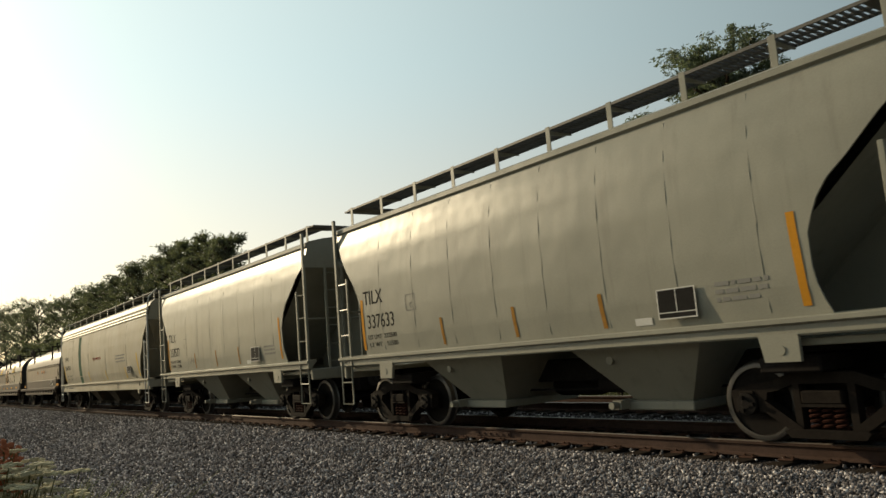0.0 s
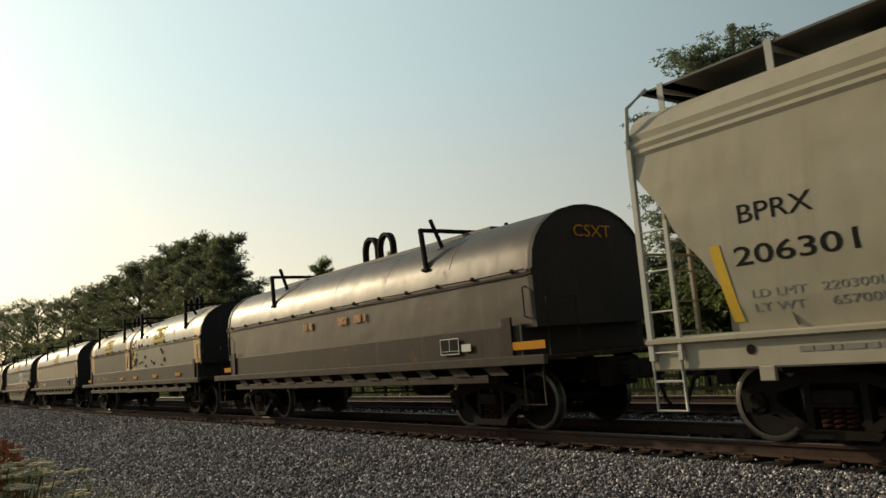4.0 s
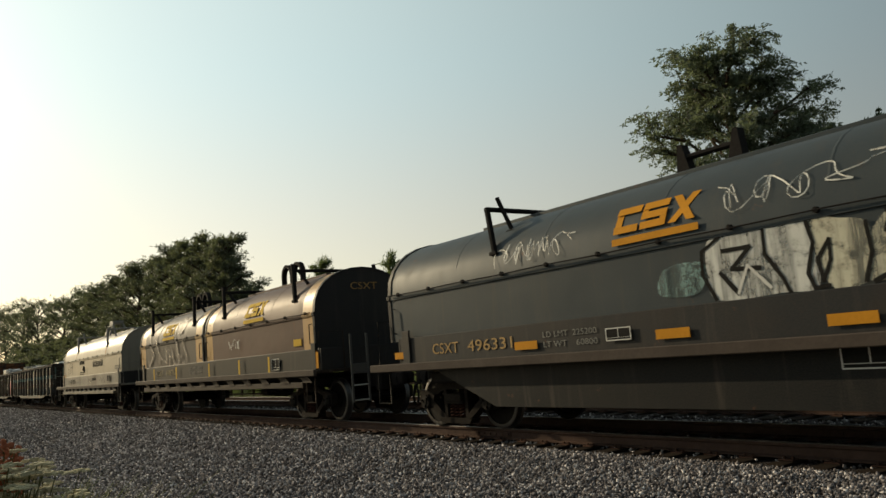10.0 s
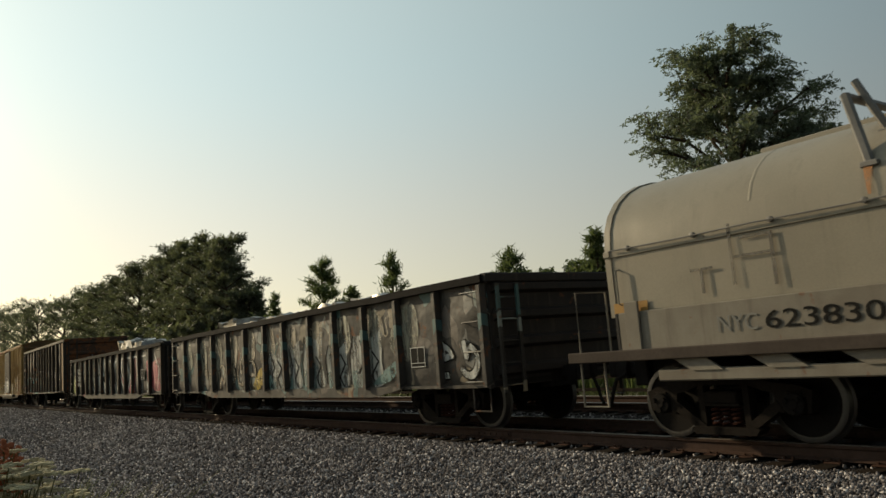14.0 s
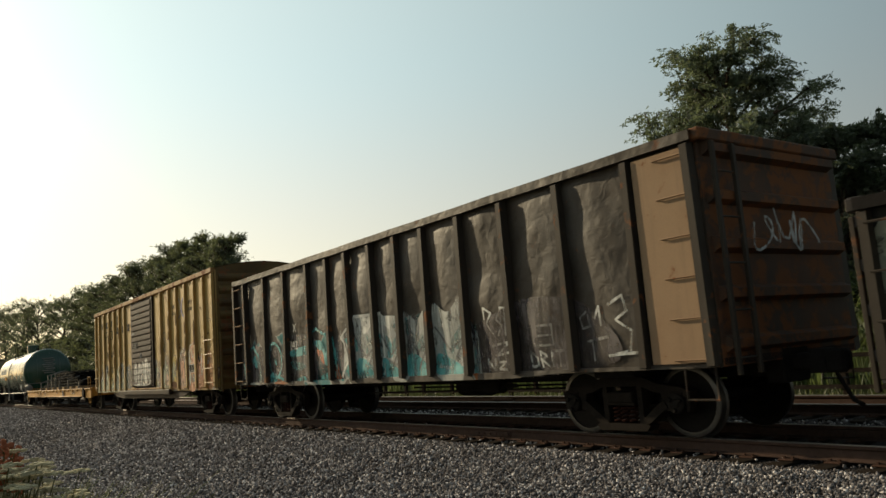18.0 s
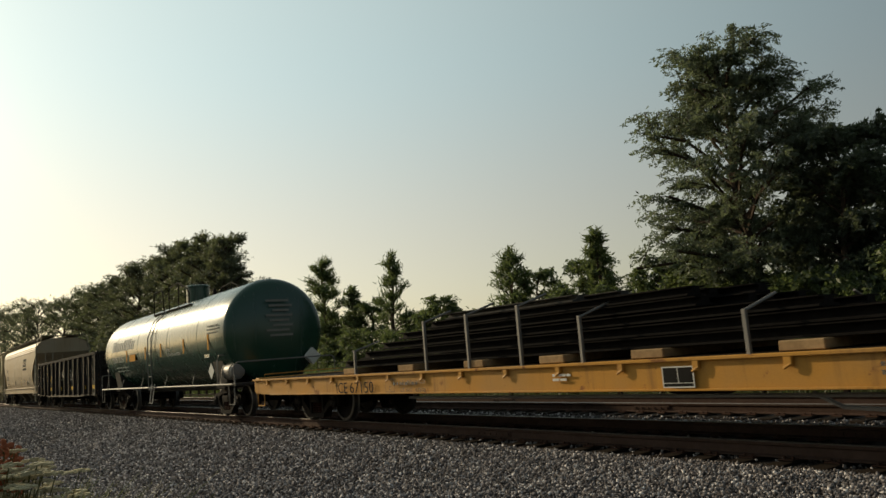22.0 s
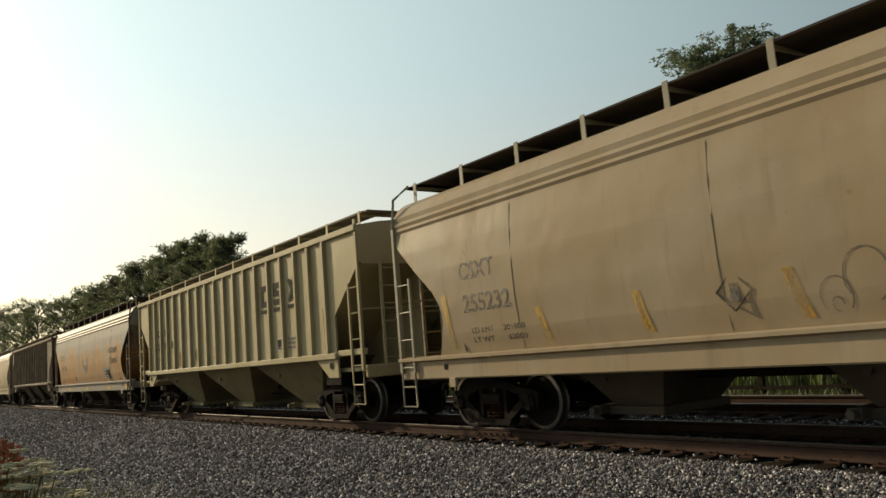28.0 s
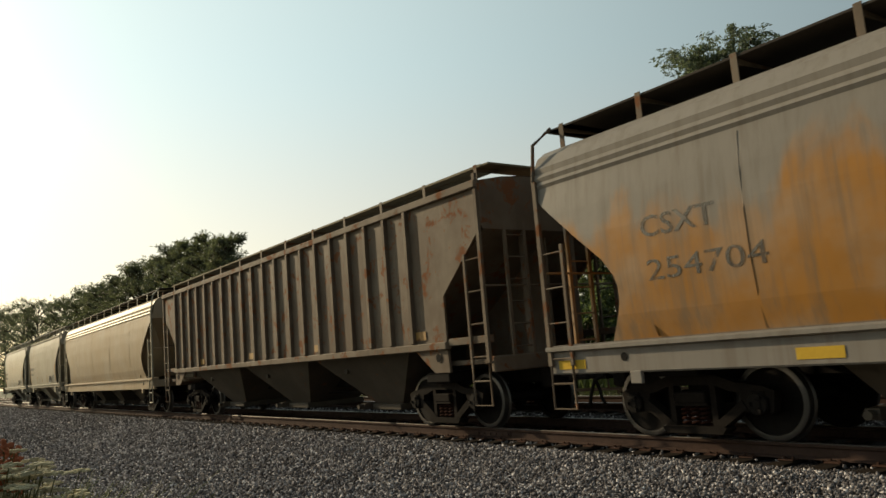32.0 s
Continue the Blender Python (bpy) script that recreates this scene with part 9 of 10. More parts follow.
    for _ in range(26):
        x, z, w = rr.choice((rr.uniform(2.0, 7.4), rr.uniform(2.0, 7.4), rr.uniform(-7.3, -1.8))), rr.uniform(1.6, 3.6), rr.uniform(0.02, 0.07)
        patch("rust_scar", [(x - w, z), (x + w * 0.4, z - 0.02), (x + w, z + 0.02), (x + w * 0.5, z + w), (x - w * 0.6, z + w * 0.8)], car, "scar", y - 0.001)
    scrawl(car, 1.9, 1.9, 1.3, 0.6, y, "dark_scrawl", 51, 0.012, 4)
    scrawl(car, 1.75, 1.3, 0.7, 0.5, y, "dark_scrawl", 52, 0.012, 5)
    scrawl(car, -7.4, 2.0, 0.45, 0.5, y, "dark_scrawl", 53, 0.012, 4)
    return car


MAT["blue_mark"] = plain("blue_stencil_paint", (0.06, 0.07, 0.22), 0.6, 0, 20, 0.2, 0)
box_car(-198.38, -213.9)


# ---- flat car with steel ----
def flat_car(front, rear):
    car, half = car_root("flat_car", "worn yellow flat car with low steel sides", "flat car", front, rear)
    for s in (-1, 1):
        g = G()
        g.prism_y([(-half, 1.02), (-half, 0.72), (-half + 0.5, 0.66), (half - 2.1, 0.66), (half - 1.9, 0.60), (half, 0.60), (half, 1.02)], s * 1.44, s * 1.52)
        g.box(-half, half, s * 1.40, s * 1.58, 0.99, 1.03, 0.006)
        g.box(-half + 1.0, half - 2.2, s * 1.40, s * 1.56, 0.645, 0.672, 0.006)
        ob = part("side_sill", g, "flat_yellow", car)
        fix_normals(ob.data)
    d = G()
    for i in range(int(2 * half / 0.25)):
        x = -half + 0.02 + i * 0.25
        d.box(x, x + 0.235, -1.42, 1.42, 0.98, 1.035)
    part("deck_planks", d, "tie", car)
    pk = G()
    pk.box(-0.045, 0.045, -1.575, -1.52, 0.90, 1.0, 0.008)
    pk.pipe([(0.03, -1.56, 0.92), (-0.05, -1.57, 0.87)], 0.018, 5)
    pm = pk.mesh("stake_pocket", "flat_yellow")
    for i in range(17):
        x = -half + 0.9 + (2 * half - 1.8) * i / 16
        part("stake_pocket", pm, None, car, at=pose(x, 0, 0))
        part("stake_pocket", pm, None, car, at=pose(x, 0, 0, 0, 0, 180))
    for s in (-1, 1):
        e = G()
        e.box(s * (half - 0.25), s * half, -1.5, 1.5, 0.66, 1.06, 0.015)
        part("end_sill", e, "flat_yellow", car)
        for t in (-1, 1):
            stirrup(car, s * (half - 0.35), t * 1.5, 0.7, 0.4, 0.32, "flat_yellow")
    grab_iron(car, [(9.16, -1.5, 0.9), (9.15, -1.5, 1.50), (9.20, -1.5, 1.53), (9.60, -1.5, 1.53), (9.66, -1.5, 1.50), (9.69, -1.5, 0.9)], "flat_yellow")
    grab_iron(car, [(-9.75, -1.3, 1.02), (-9.75, -1.3, 1.14), (-9.75, 1.3, 1.14), (-9.75, 1.3, 1.02)], "flat_yellow")
    bw = G()
    bw.lathe([(0.20, -1.62), (0.20, -1.60), (0.17, -1.59)], 18, "y", (8.51, 0, 0.82))
    bw.box(8.41, 8.61, -1.62, -1.50, 0.60, 1.05, 0.02)
    part("brake_wheel", bw, "steel_dark", car)
    center_sill(car, half)
    truck(car, half - 2.5)
    truck(car, -half + 2.5)
    brake_gear(car, 2.0)
    rod = G()
    rod.pipe([(-3.0, -1.35, 0.56), (half - 4.0, -1.35, 0.58)], 0.025, 5)
    rod.pipe([(4.6, -1.35, 0.60), (4.9, -1.36, 0.46), (5.3, -1.36, 0.44), (5.7, -1.35, 0.58)], 0.025, 5)
    part("brake_rod", rod, "stake", car)
    lettering("reporting_mark", "ICE", 0.22, car, "black_mark", -5.42, 0.67, -1.565, 0.45)
    lettering("car_number", "67150", 0.22, car, "black_mark", -4.84, 0.67, -1.565, 0.92)
    lettering("load_limit", "LD LMT  216500", 0.07, car, "dark_scrawl", -2.94, 0.82, -1.565, 0.78)
    lettering("light_weight", "LT WT   69500", 0.07, car, "dark_scrawl", -2.94, 0.68, -1.565, 0.78)
    for q in (rect(-3.46, -3.16, 0.68, 0.69), rect(-3.46, -3.16, 0.91, 0.92), rect(-3.46, -3.45, 0.68, 0.92), rect(-3.17, -3.16, 0.68, 0.92)):
        patch("stencil_box", q, car, "dark_scrawl", -1.562, 0.001)
    lettering("stencil_letter", "C", 0.08, car, "dark_scrawl", -3.34, 0.71, -1.565)
    data_box(car, 2.9, 0.70, -1.56, 0.42, 0.22)
    r = random.Random(5)
    bars(car, 1.0, 0.80, -1.555, 0.35, 0.12, 2, "white_mark", r)
    bars(car, 5.4, 0.78, -1.555, 1.0, 0.16, 2, "dark_scrawl", r)
    bars(car, -3.2, 0.80, -1.555, 0.8, 0.1, 1, "dark_scrawl", r)
    mid = (front + rear) / 2
    st = load("steel_load", "stack of dark long steel sections on timbers", "steel stack", mid)
    layers = [(-5.9, 6.4, 1.16, 1.30), (-5.2, 5.7, 1.32, 1.46), (-4.4, 4.3, 1.48, 1.60), (-3.7, 3.2, 1.62, 1.74), (-2.9, 2.7, 1.76, 1.88), (-2.1, 1.0, 1.90, 2.00)]
    for k, (a, b, z0, z1) in enumerate(layers):
        wdt = 1.28 - 0.07 * k
        n = 5
        for j in range(n):
            y0 = -wdt + 2 * wdt * j / n
            g = G()
            dz = r.uniform(-0.01, 0.01)
            x0, x1 = a + r.uniform(-0.45, 0.45), b + r.uniform(-0.45, 0.45)
            h = z1 - z0
            w = 2 * wdt / n - 0.03
            # a sheet-pile like channel
            g.prism_x([(y0, z0 + dz), (y0 + w, z0 + dz), (y0 + w, z0 + 0.025 + dz), (y0 + w * 0.75, z0 + 0.03 + dz), (y0 + w * 0.7, z1 - 0.02 + dz), (y0 + w, z1 - 0.015 + dz), (y0 + w, z1 + dz), (y0, z1 + dz), (y0, z1 - 0.015 + dz), (y0 + w * 0.3, z1 - 0.02 + dz), (y0 + w * 0.25, z0 + 0.03 + dz), (y0, z0 + 0.025 + dz)], x0, x1)
            part("steel_section", g, "plate_grey" if k == 5 else "plate_stack", st)
    for k, x in enumerate((-5.0, -2.9, -0.9, 0.9, 2.6, 4.6, 6.2)):
        g = G()
        g.box(x - 0.25, x + 0.25, -1.46, 1.46, 1.04, 1.15, 0.01)
        part("timber", g, "dunnage", st)
    for k, (x, z) in enumerate(((-4.72, 1.5), (-2.2, 1.88), (-0.98, 1.90), (0.29, 1.92), (1.53, 1.66), (4.01, 1.52), (6.8, 1.4))):
        for s in (-1, 1):
            g = G()
            g.box(x - 0.026, x + 0.026, s * 1.44, s * 1.49, 0.86, z, 0.006)
            g.pipe([(x, s * 1.465, z - 0.02), (x + 0.05, s * 0.9, z + 0.16)], 0.02, 5)
            part("steel_stake", g, "stake", st)
    return car


flat_car(-215.2, -234.97)


# ---- tank car ----
def tank_car(front, rear):
    car, half = car_root("tank_car", "glossy dark green tank car with white lettering", "tank car", front, rear)
    R, zc, hx = 1.50, 2.36, half - 0.38
    prof = [(R * math.sin(radians(a)), -hx + 0.45 - 0.45 * math.cos(radians(a))) for a in (2, 12, 25, 38, 50, 60, 70, 80)]
    prof = [(r, x) for r, x in prof] + [(R, -hx + 0.45)] + [(R, x) for x in np.linspace(-hx + 1.5, hx - 1.5, 9)] + [(R, hx - 0.45)] + [(r, -x) for r, x in reversed(prof)]
    part("tank", G().lathe(prof, 64, "x", (0, 0, zc)), "tank_green", car)
    for x in (-5.2, -2.0, 1.8, 4.9):
        g = G()
        g.lathe([(R + 0.001, x - 0.02), (R + 0.006, x - 0.01), (R + 0.006, x + 0.01), (R + 0.001, x + 0.02)], 64, "x", (0, 0, zc))
        part("weld_seam", g, "tank_green", car)
    d = G()
    d.lathe([(0.40, zc + R - 0.1), (0.40, zc + R + 0.48), (0.42, zc + R + 0.49), (0.42, zc + R + 0.55), (0.38, zc + R + 0.57)], 24, "z", (0.64, 0, 0))
    part("dome", d, "tank_green", car)
    v = G()
    v.lathe([(0.07, zc + R - 0.05), (0.07, zc + R + 0.22), (0.03, zc + R + 0.30)], 10, "z", (2.1, 0.1, 0))
    v.lathe([(0.10, zc + R - 0.05), (0.10, zc + R + 0.12)], 10, "z", (-0.6, 0, 0))
    part("valve", v, "steel_dark", car)
    zt = zc + R
    for s in (-1, 1):
        pl = G()
        pl.box(-1.6, 2.75, s * 0.55, s * 0.98, zt - 0.30, zt - 0.26, 0.006)
        for x in (-1.5, 0.4, 1.5, 2.6):
            pl.prism_x([(s * 0.98, zt - 0.28), (s * 0.6, zt - 0.28), (s * 0.9, zt - 0.48)], x - 0.02, x + 0.02)
        part("platform", pl, "steel_dark", car)
        rl = G()
        y = s * 0.95
        rl.pipe([(-1.55, y, zt - 0.28), (-1.55, y, zt + 0.52), (-0.55, y, zt + 0.54), (-0.40, y, zt + 0.44), (-0.30, y, zt - 0.25)], 0.022, 6)
        rl.pipe([(-1.55, y, zt + 0.12), (-0.38, y, zt + 0.14)], 0.016, 5)
        rl.pipe([(0.34, y, zt - 0.25), (0.36, y, zt + 0.38), (0.50, y, zt + 0.52), (1.46, y, zt + 0.58), (2.4, y, zt + 0.30), (2.6, y, zt + 0.12), (2.6, y, zt - 0.26)], 0.022, 6)
        rl.pipe([(0.34, y, zt + 0.10), (0.9, y, zt + 0.12)], 0.016, 5)
        rl.pipe([(1.45, y, zt - 0.26), (1.46, y, zt + 0.58)], 0.02, 5)
        rl.pipe([(-0.38, y, zt + 0.36), (0.0, y, zt + 0.28), (0.36, y, zt + 0.36)], 0.008, 4)
        part("safety_railing", rl, "steel_dark", car)
        ld = G()
        for x in (-0.28, 0.16):
            ld.pipe([(x, s * 0.98, zt - 0.28), (x, s * 1.35, zc + 0.85), (x, s * 1.56, zc + 0.3), (x, s * 1.58, zc - 0.5), (x, s * 1.56, 0.9)], 0.02, 5)
        for y, z in ((1.12, zt - 0.42), (1.36, zc + 0.82), (1.49, zc + 0.5), (1.57, zc + 0.12), (1.58, zc - 0.25), (1.57, zc - 0.65), (1.56, zc - 1.05)):
            ld.pipe([(-0.28, s * y, z), (0.16, s * y, z)], 0.014, 5)
        part("ladder", ld, "stake", car)
        st = G()
        st.pipe([(0.10, s * 1.56, 1.05), (-0.08, s * 1.6, 0.40), (0.24, s * 1.6, 0.40), (0.46, s * 1.56, 1.05)], 0.016, 5)
        st.pipe([(0.46, s * 1.56, 1.05), (0.16, s * 1.57, 0.88), (0.10, s * 1.56, 1.05), (-0.26, s * 1.57, 0.86)], 0.012, 5)
        part("stirrup_step", st, "white_mark", car)
        sill = G()
        sill.pipe([(-half + 0.2, s * 1.52, 0.93), (half - 0.2, s * 1.52, 0.93)], 0.024, 6)
        for x in (-4.4, -1.5, 1.5, 4.4, -half + 1.1, half - 1.1):
            sill.pipe([(x, s * 1.52, 0.93), (x + 0.05, s * 1.44, 1.28 if abs(x) < 5 else 1.5)], 0.013, 5)
        part("running_rail", sill, "stake", car)
    for s in (-1, 1):
        sd = G()
        sd.prism_x([(-1.15, 0.85), (-1.3, 1.6), (-1.0, 1.35), (-0.5, 1.0), (0.5, 1.0), (1.0, 1.35), (1.3, 1.6), (1.15, 0.85)], s * (half - 2.3), s * (half - 1.5))
        sd.box(s * (half - 3.0), s * half, -0.35, 0.35, 0.72, 1.02, 0.02)
        sd.box(s * (half - 1.5), s * half, -1.5, 1.5, 0.88, 0.95, 0.01)
        part("saddle", sd, "coil_black", car)
        er = G()
        er.pipe([(s * (half - 1.35), -1.5, 0.95), (s * (half - 1.35), -1.5, 1.65), (s * (half - 1.2), -1.5, 1.75), (s * (half - 1.15), -1.3, 1.75)], 0.02, 5)
        er.pipe([(s * (half - 0.05), -1.5, 0.95), (s * (half - 0.05), -1.5, 1.45), (s * (half - 0.05), -1.4, 1.52), (s * (half - 0.05), 1.4, 1.52), (s * (half - 0.05), 1.5, 1.45), (s * (half - 0.05), 1.5, 0.95)], 0.02, 5)
        part("end_railing", er, "stake", car)
        stirrup(car, s * (half - 0.3), -1.5, 0.9, 0.42, 0.5, "stake")
    cy = G()
    cy.lathe([(0.05, -0.45), (0.20, -0.40), (0.22, -0.3), (0.22, 0.3), (0.20, 0.40), (0.05, 0.45)], 18, "x", (6.9, -1.15, 1.27))
    for k in (-0.25, 0.25):
        cy.lathe([(0.235, -0.03), (0.235, 0.03)], 18, "x", (6.9 + k, -1.15, 1.27))
    part("air_reservoir", cy, "stake", car)
    for x, z in ((6.2, 1.33),):
        g = G()
        g.prism_y([(x, z - 0.24), (x + 0.24, z), (x, z + 0.24), (x - 0.24, z)], -1.53, -1.52)
        part("placard", g, "white_mark", car)
    ep = G()
    ep.prism_x([(0.95, 1.30), (1.19, 1.54), (0.95, 1.78), (0.71, 1.54)], hx - 0.05, hx + 0.12)
    part("placard", ep, "white_mark", car)
    ty = lambda z: -math.sqrt(max(0.01, R * R - (z - zc) ** 2)) - 0.006

    def on_tank(name, body, size, mat, x, z, width):
        return lettering(name, body, size, car, mat, x, z, ty, width)
    # trade name as plain leaning blocks
    word_blocks(car, -5.9, 2.42, ty, 3.45, 0.40, 6, "white_mark", 3, 0.2, weight=0.27)
    on_tank("reporting_mark", "PROX", 0.22, "white_mark", -5.9, 1.98, 0.75)
    on_tank("car_number", "71156", 0.22, "white_mark", -5.0, 1.98, 0.85)
    r = random.Random(4)
    bars(car, -5.75, 1.62, ty, 2.2, 0.28, 2, "pale_scrawl", r, fill=0.4)
    on_tank("warning", "CAUTION", 0.085, "white_mark", 1.60, 2.09, 0.45)
    on_tank("warning", "CAR UNDER NITROGEN PRESSURE", 0.085, "white_mark", 1.63, 1.94, 1.5)
    patch("reflector", rect(-3.1, -2.25, 1.95, 2.2), car, "orange_mark", -1.506)
    for x in (-3.6, -0.9, 1.06, 3.58, 5.9):
        patch("reflector", rect(x, x + 0.11, 1.95, 2.4, -0.02), car, "orange_mark", -1.508)
    data_box(car, 5.3, 1.75, -1.40, 0.4, 0.35, "tank_green")
    bars(car, 5.9, 2.4, -1.508, 1.1, 0.3, 3, "grey_mark", r, fill=0.4)
    eb = G()
    for i in range(8):
        z = 3.15 - i * 0.14
        eb.box(hx + 0.02, hx + 0.03, -0.4 + 0.1 * (i % 3), 0.3 + 0.1 * (i % 2), z, z + 0.06)
    ob = part("stencil_line", eb, "grey_mark", car)
    center_sill(car, half)
    truck(car, half - 1.9)
    truck(car, -half + 1.9)
    return car


tank_car(-236.35, -252.35)


def rear_cars():
    r = random.Random(31)
    car, half = gondola(-253.2, -269.4, 2.58, 0.70, "gon_black", "black gondola car with yellow lettering", 14, 0.06, "gon_black", rib_mat="gon_black")
    y = -1.535
    for k, (s, x) in enumerate((("CS", -6.22), ("XT", -5.02))):
        lettering("reporting_mark", s, 0.36, car, "yellow_mark", x, 1.93, y, 0.66)
    for s, x in (("48", -6.18), ("64", -5.0), ("43", -3.98)):
        lettering("car_number", s, 0.36, car, "yellow_mark", x, 1.44, y, 0.64)
    lettering("load_limit", "LD LMT", 0.1, car, "white_mark", -5.99, 1.10, y, 0.4)
    lettering("light_weight", "LT WT", 0.1, car, "white_mark", -5.99, 0.95, y, 0.36)
    lettering("load_limit", "194700", 0.1, car, "white_mark", -4.86, 1.12, y, 0.42)
    lettering("light_weight", "68300", 0.1, car, "white_mark", -4.80, 0.97, y, 0.38)
    patch("reflector", rect(-7.3, -7.03, 1.6, 1.86), car, "orange_bright", y)
    for x in (-7.23, -3.95, -0.9, 2.2, 5.2, 7.2):
        patch("reflector", rect(x, x + 0.5, 1.0, 1.16), car, "yellow_mark", y)
    for x in (-6.5, 0.3, 2.8):
        scrawl(car, x - 1.0, 1.5, 0.9, 0.5, y, "pale_scrawl", int(x * 7) + 80, 0.02, 3)

    car, half = flow_hopper(-270.55, -286.95, "tan_hopper", "dusty tan covered hopper car with dark lettering", "walk_grey", "cream_hopper")
    block_logo(car, 2.72, 2.66, flow_y, 1.5, 0.52, "ink_worn")
    lettering("reporting_mark", "CSXT", 0.28, car, "dark_scrawl", -6.23, 2.44, flow_y, 0.9, bold=0.006)
    lettering("car_number", "255232", 0.28, car, "dark_scrawl", -6.18, 1.92, flow_y, 1.16, bold=0.006)
    lettering("load_limit", "LD LMT     201000", 0.085, car, "dark_scrawl", -6.05, 1.58, flow_y, 1.25)
    lettering("light_weight", "LT WT       62000", 0.085, car, "dark_scrawl", -6.05, 1.43, flow_y, 1.25)
    placard(car, -1.32, 1.72, flow_y, 0.22, "dark_scrawl")
    data_box(car, 4.6, 1.42, flow_y, 0.5, 0.26)
    # bubble outlines, then two looping signatures
    SKINS[car.name] = lambda x, z: flow_y(z)
    for i, (x, z, rad) in enumerate(((-0.22, 1.55, 0.16), (0.1, 1.72, 0.22), (0.48, 1.62, 0.20), (0.80, 1.78, 0.24), (1.18, 1.70, 0.22), (1.55, 1.80, 0.30), (1.98, 1.66, 0.22))):
        big = [(x + rad * math.cos(radians(a)), z + rad * 1.25 * math.sin(radians(a))) for a in range(-40 - 25 * (i % 3), 221, 20)]
        eye = [(x + rad * 0.35 * math.cos(radians(a)), z - 0.08 + rad * 0.45 * math.sin(radians(a))) for a in range(0, 300 + 60 * (i % 2), 30)]
        strokes(car, [big, eye] if i % 3 != 1 else [big], -1.503, "dark_scrawl", 0.008)
    scrawl(car, 2.95, 1.55, 1.0, 0.36, 0, "ink_worn", 303, 0.010, 5, tilt_y=flow_y)
    scrawl(car, 5.35, 1.52, 1.1, 0.40, 0, "ink_worn", 308, 0.010, 5, tilt_y=flow_y)
    for x, lean, top in ((-6.62, -0.13, 2.25), (-4.4, -0.12, 1.85), (-2.62, -0.12, 1.88), (-0.6, -0.14, 1.9), (1.45, -0.10, 1.85), (4.2, -0.10, 1.85), (6.75, -0.22, 2.27)):
        patch("reflector", [(x, 1.36), (x + 0.13, 1.36), (x + 0.13 + lean, top), (x + lean, top)], car, "tape_worn", flow_y)

    car, half = rib_hopper(-288.3, -304.8, "tan_ribbed", "tan rib-sided covered hopper car with dark lettering", [0.71] * 4 + [0.80] * 3 + [0.757] * 7 + [0.80, 0.77, 0.77, 0.71, 0.74], "bay_dust")
    y = -1.512
    for k, x in enumerate((3.28, 4.05, 4.86)):
        g = G()
        h, w, th = 0.52, 0.46, 0.13
        z = 2.78
        if k == 0:
            qs = [rect(x, x + th, z, z + h), rect(x, x + w, z, z + th), rect(x, x + w, z + h - th, z + h)]
        elif k == 1:
            qs = [rect(x, x + w, z, z + th), rect(x, x + w, z + h / 2 - th / 2, z + h / 2 + th / 2), rect(x, x + w, z + h - th, z + h), rect(x, x + th, z + h / 2, z + h), rect(x + w - th, x + w, z, z + h / 2)]
        else:
            qs = [[(x, z), (x + th * 1.2, z), (x + w, z + h), (x + w - th * 1.2, z + h)], [(x + w - th * 1.2, z), (x + w, z), (x + th * 1.2, z + h), (x, z + h)]]
        qs.append(rect(x - 0.02, x + w + 0.02, z - 0.16, z - 0.07))
        for j, q in enumerate(qs):
            g.prism_y(q, y - 0.004 - j * 0.0005, y)
        part("emblem", g, "ink_worn", car)
    for s, x in (("CS", -5.94), ("XT", -5.15)):
        lettering("reporting_mark", s, 0.22, car, "ink_worn", x, 2.62, y, 0.42, bold=0.004)
    for s, x in (("25", -5.93), ("97", -5.16), ("81", -4.38)):
        lettering("car_number", s, 0.24, car, "ink_worn", x, 2.18, y, 0.42, bold=0.004)
    lettering("load_limit", "LD LMT", 0.09, car, "dark_scrawl", -5.91, 1.83, y, 0.36)
    lettering("light_weight", "LT WT", 0.09, car, "dark_scrawl", -5.91, 1.68, y, 0.32)
    lettering("load_limit", "201700", 0.09, car, "dark_scrawl", -5.12, 1.83, y, 0.4)
    lettering("light_weight", "61300", 0.09, car, "dark_scrawl", -5.1, 1.68, y, 0.36)
    placard(car, -1.77, 1.84, y, 0.2, "dark_scrawl")
    data_box(car, 4.15, 1.70, y, 0.44, 0.24)
    bars(car, 4.75, 1.7, y, 0.6, 0.3, 3, "grey_mark", r)
    for x in (6.62, 3.75, -3.55, -0.3):
        patch("reflector", rect(x, x + 0.11, 1.58, 2.45 if x > 6 else 2.0, -0.03), car, "rust_stain", y)

    car, half = flow_hopper(-306.15, -322.4, "worn_orange", "worn orange and grey covered hopper car", "walk_grey", "brown_ribbed")
    word_blocks(car, 4.7, 2.42, flow_y, 1.5, 0.24, 7, "dark_scrawl", 11)
    word_blocks(car, 4.85, 2.0, flow_y, 1.4, 0.26, 6, "dark_scrawl", 12)
    # a round emblem, broken open at its top
    g = G()
    for a in range(165, 375, 15):
        p = [(-0.1 + q * math.cos(radians(b)), flow_y(2.28 + q * math.sin(radians(b))) - 0.004, 2.28 + q * math.sin(radians(b))) for b, q in ((a, 0.30), (a + 15, 0.30), (a + 15, 0.62), (a, 0.62))]
        g.add(p, [(0, 1, 2, 3)])
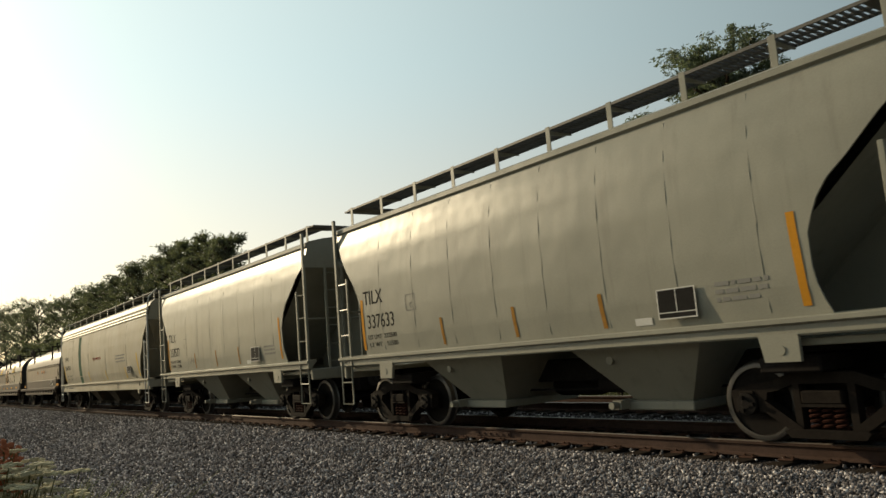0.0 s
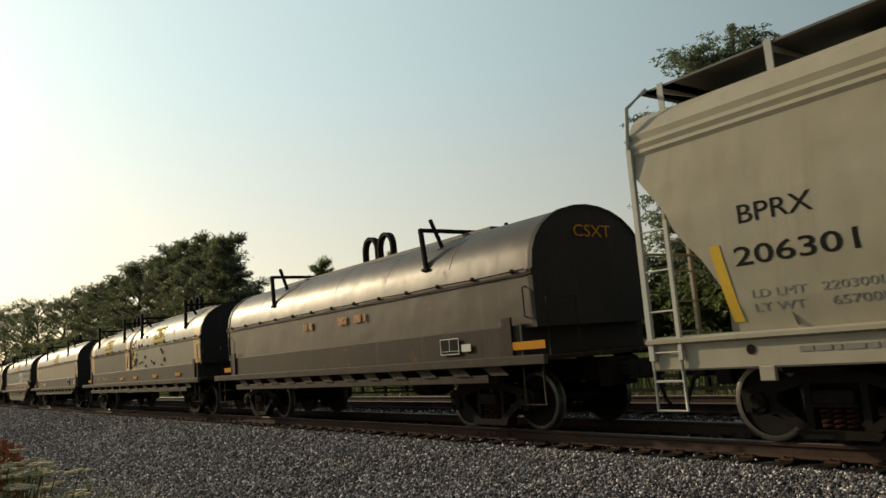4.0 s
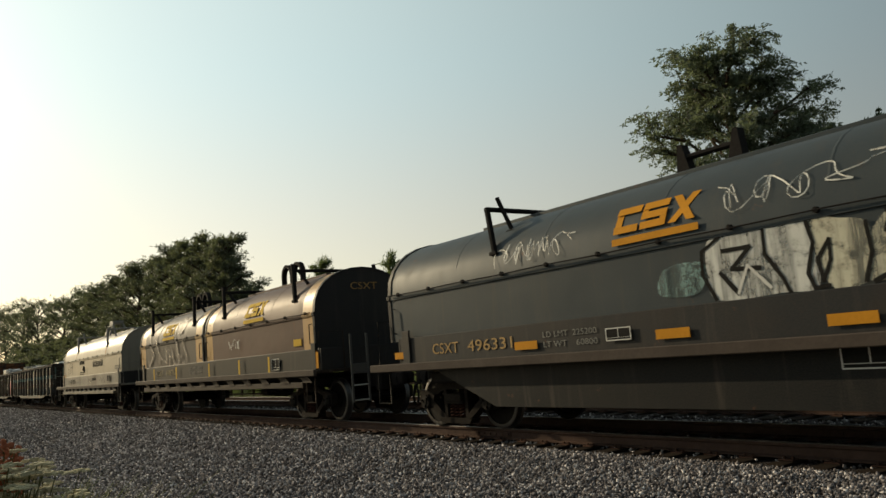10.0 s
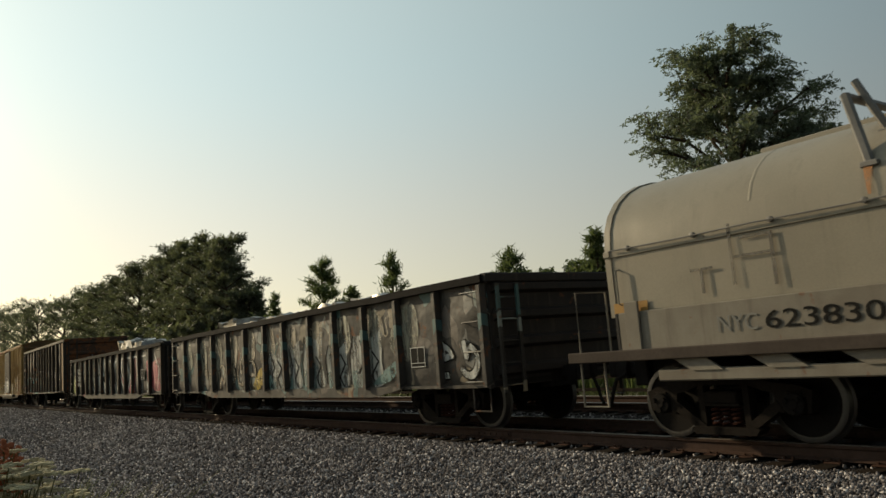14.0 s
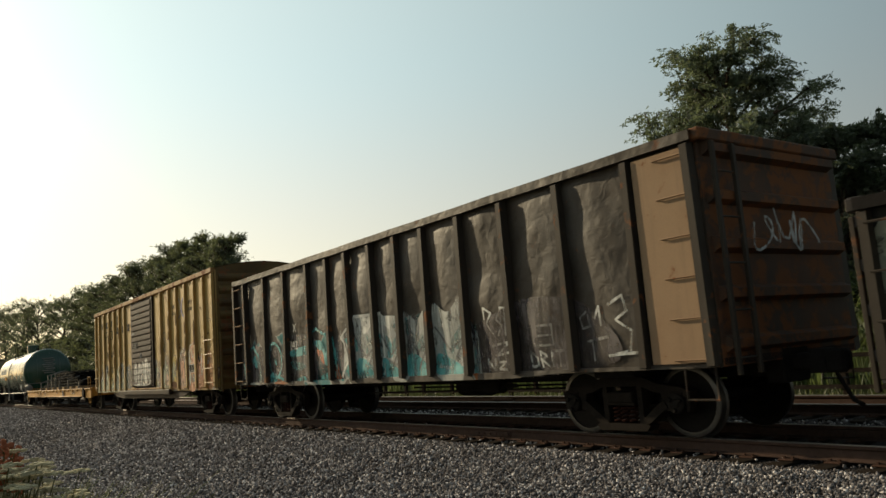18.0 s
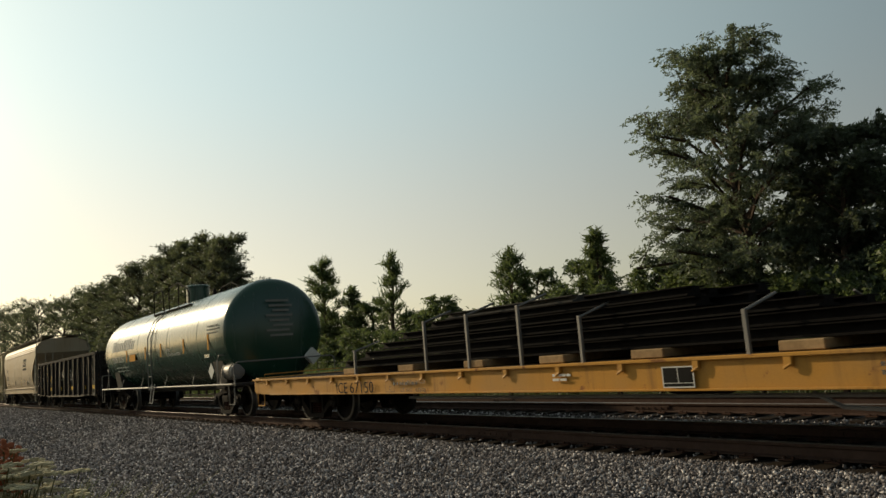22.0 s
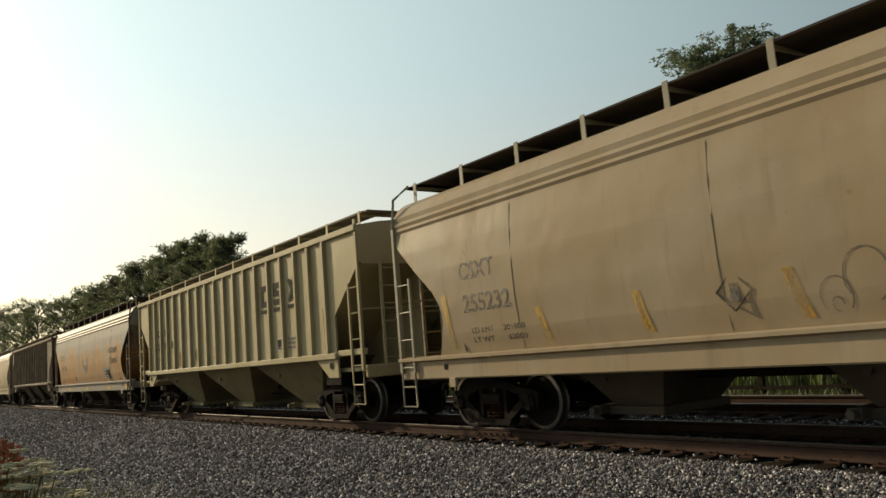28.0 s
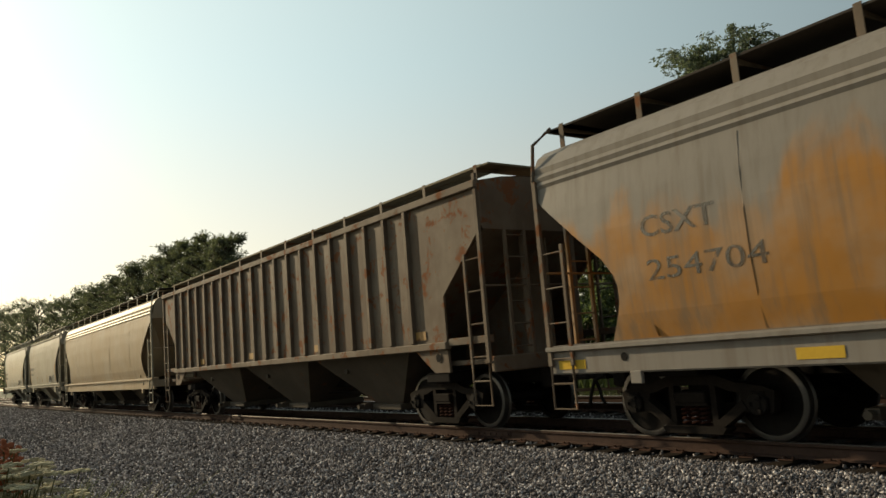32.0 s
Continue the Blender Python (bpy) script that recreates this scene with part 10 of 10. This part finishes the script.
    g.add([(px, flow_y(pz) - 0.004, pz) for px, pz in ((-0.5, 2.0), (-0.1, 1.75), (0.3, 1.95), (0.1, 2.15), (-0.2, 2.05), (-0.4, 2.3))], [(0, 1, 2, 3, 4), (0, 4, 5)])
    part("emblem", g, "grey_spray", car)
    lettering("reporting_mark", "CSXT", 0.26, car, "dark_scrawl", -6.25, 2.50, flow_y, 1.05, bold=0.004)
    lettering("car_number", "254704", 0.26, car, "dark_scrawl", -6.23, 1.97, flow_y, 1.6)
    patch("primer_patch", rect(3.55, 4.75, 1.38, 1.85), car, "grey_mark", flow_y)
    data_box(car, 4.08, 1.45, flow_y, 0.5, 0.32)
    placard(car, -2.6, 1.55, flow_y, 0.16, "dark_scrawl")
    for x in (-7.95, -4.5, -0.3, 4.05, 7.2):
        patch("reflector", rect(x, x + 0.5, 0.95, 1.07), car, "yellow_mark", -1.518)

    car, half = rib_hopper(-323.7, -341.0, "brown_ribbed", "grimy brown rib-sided covered hopper car", [0.725] * 20, "bay_dark")
    for x in (6.6, 2.6, -1.2, -5.0):
        patch("reflector", rect(x, x + 0.32, 1.55, 1.7), car, "band_yellow", -1.512)
    flow_hopper(-342.4, -358.9, "tan_hopper", "sunlit tan covered hopper car with deep sills", "sill_brown", "cream_hopper")
    two_bay_hopper(-360.5, -371.9, "cream_hopper", None, None, "cream covered hopper car with two bays")
    two_bay_hopper(-373.4, -384.8, "grey_hopper", None, None, "pale grey covered hopper car near the train's end")


rear_cars()


# ---- the train rolls ----
def motions():
    for car, mid in CARS:
        walk(car, [(t, pose(mid + SPEED * t, 0, 0)) for t in (0.0, 8.0, 16.0, 24.0, 32.0)])
    # wheels turn with the road that they cover; like wheelsets share one action
    done = {}
    for w, dx in AXLES:
        if dx not in done:
            rows = []
            for k in range(0, frame(SECONDS) + 1, 2):
                t = min(k / FPS, SECONDS)
                rows.append((t, pose(dx, 0, 0.457, 0, math.degrees(SPEED * t / 0.457), 0)))
            walk(w, rows)
            done[dx] = w
        else:
            keys = done[dx].animation_data
            w.rotation_mode = "QUATERNION"
            own = w.animation_data_create()
            own.action = keys.action
            own.action_slot = keys.action_slot


motions()
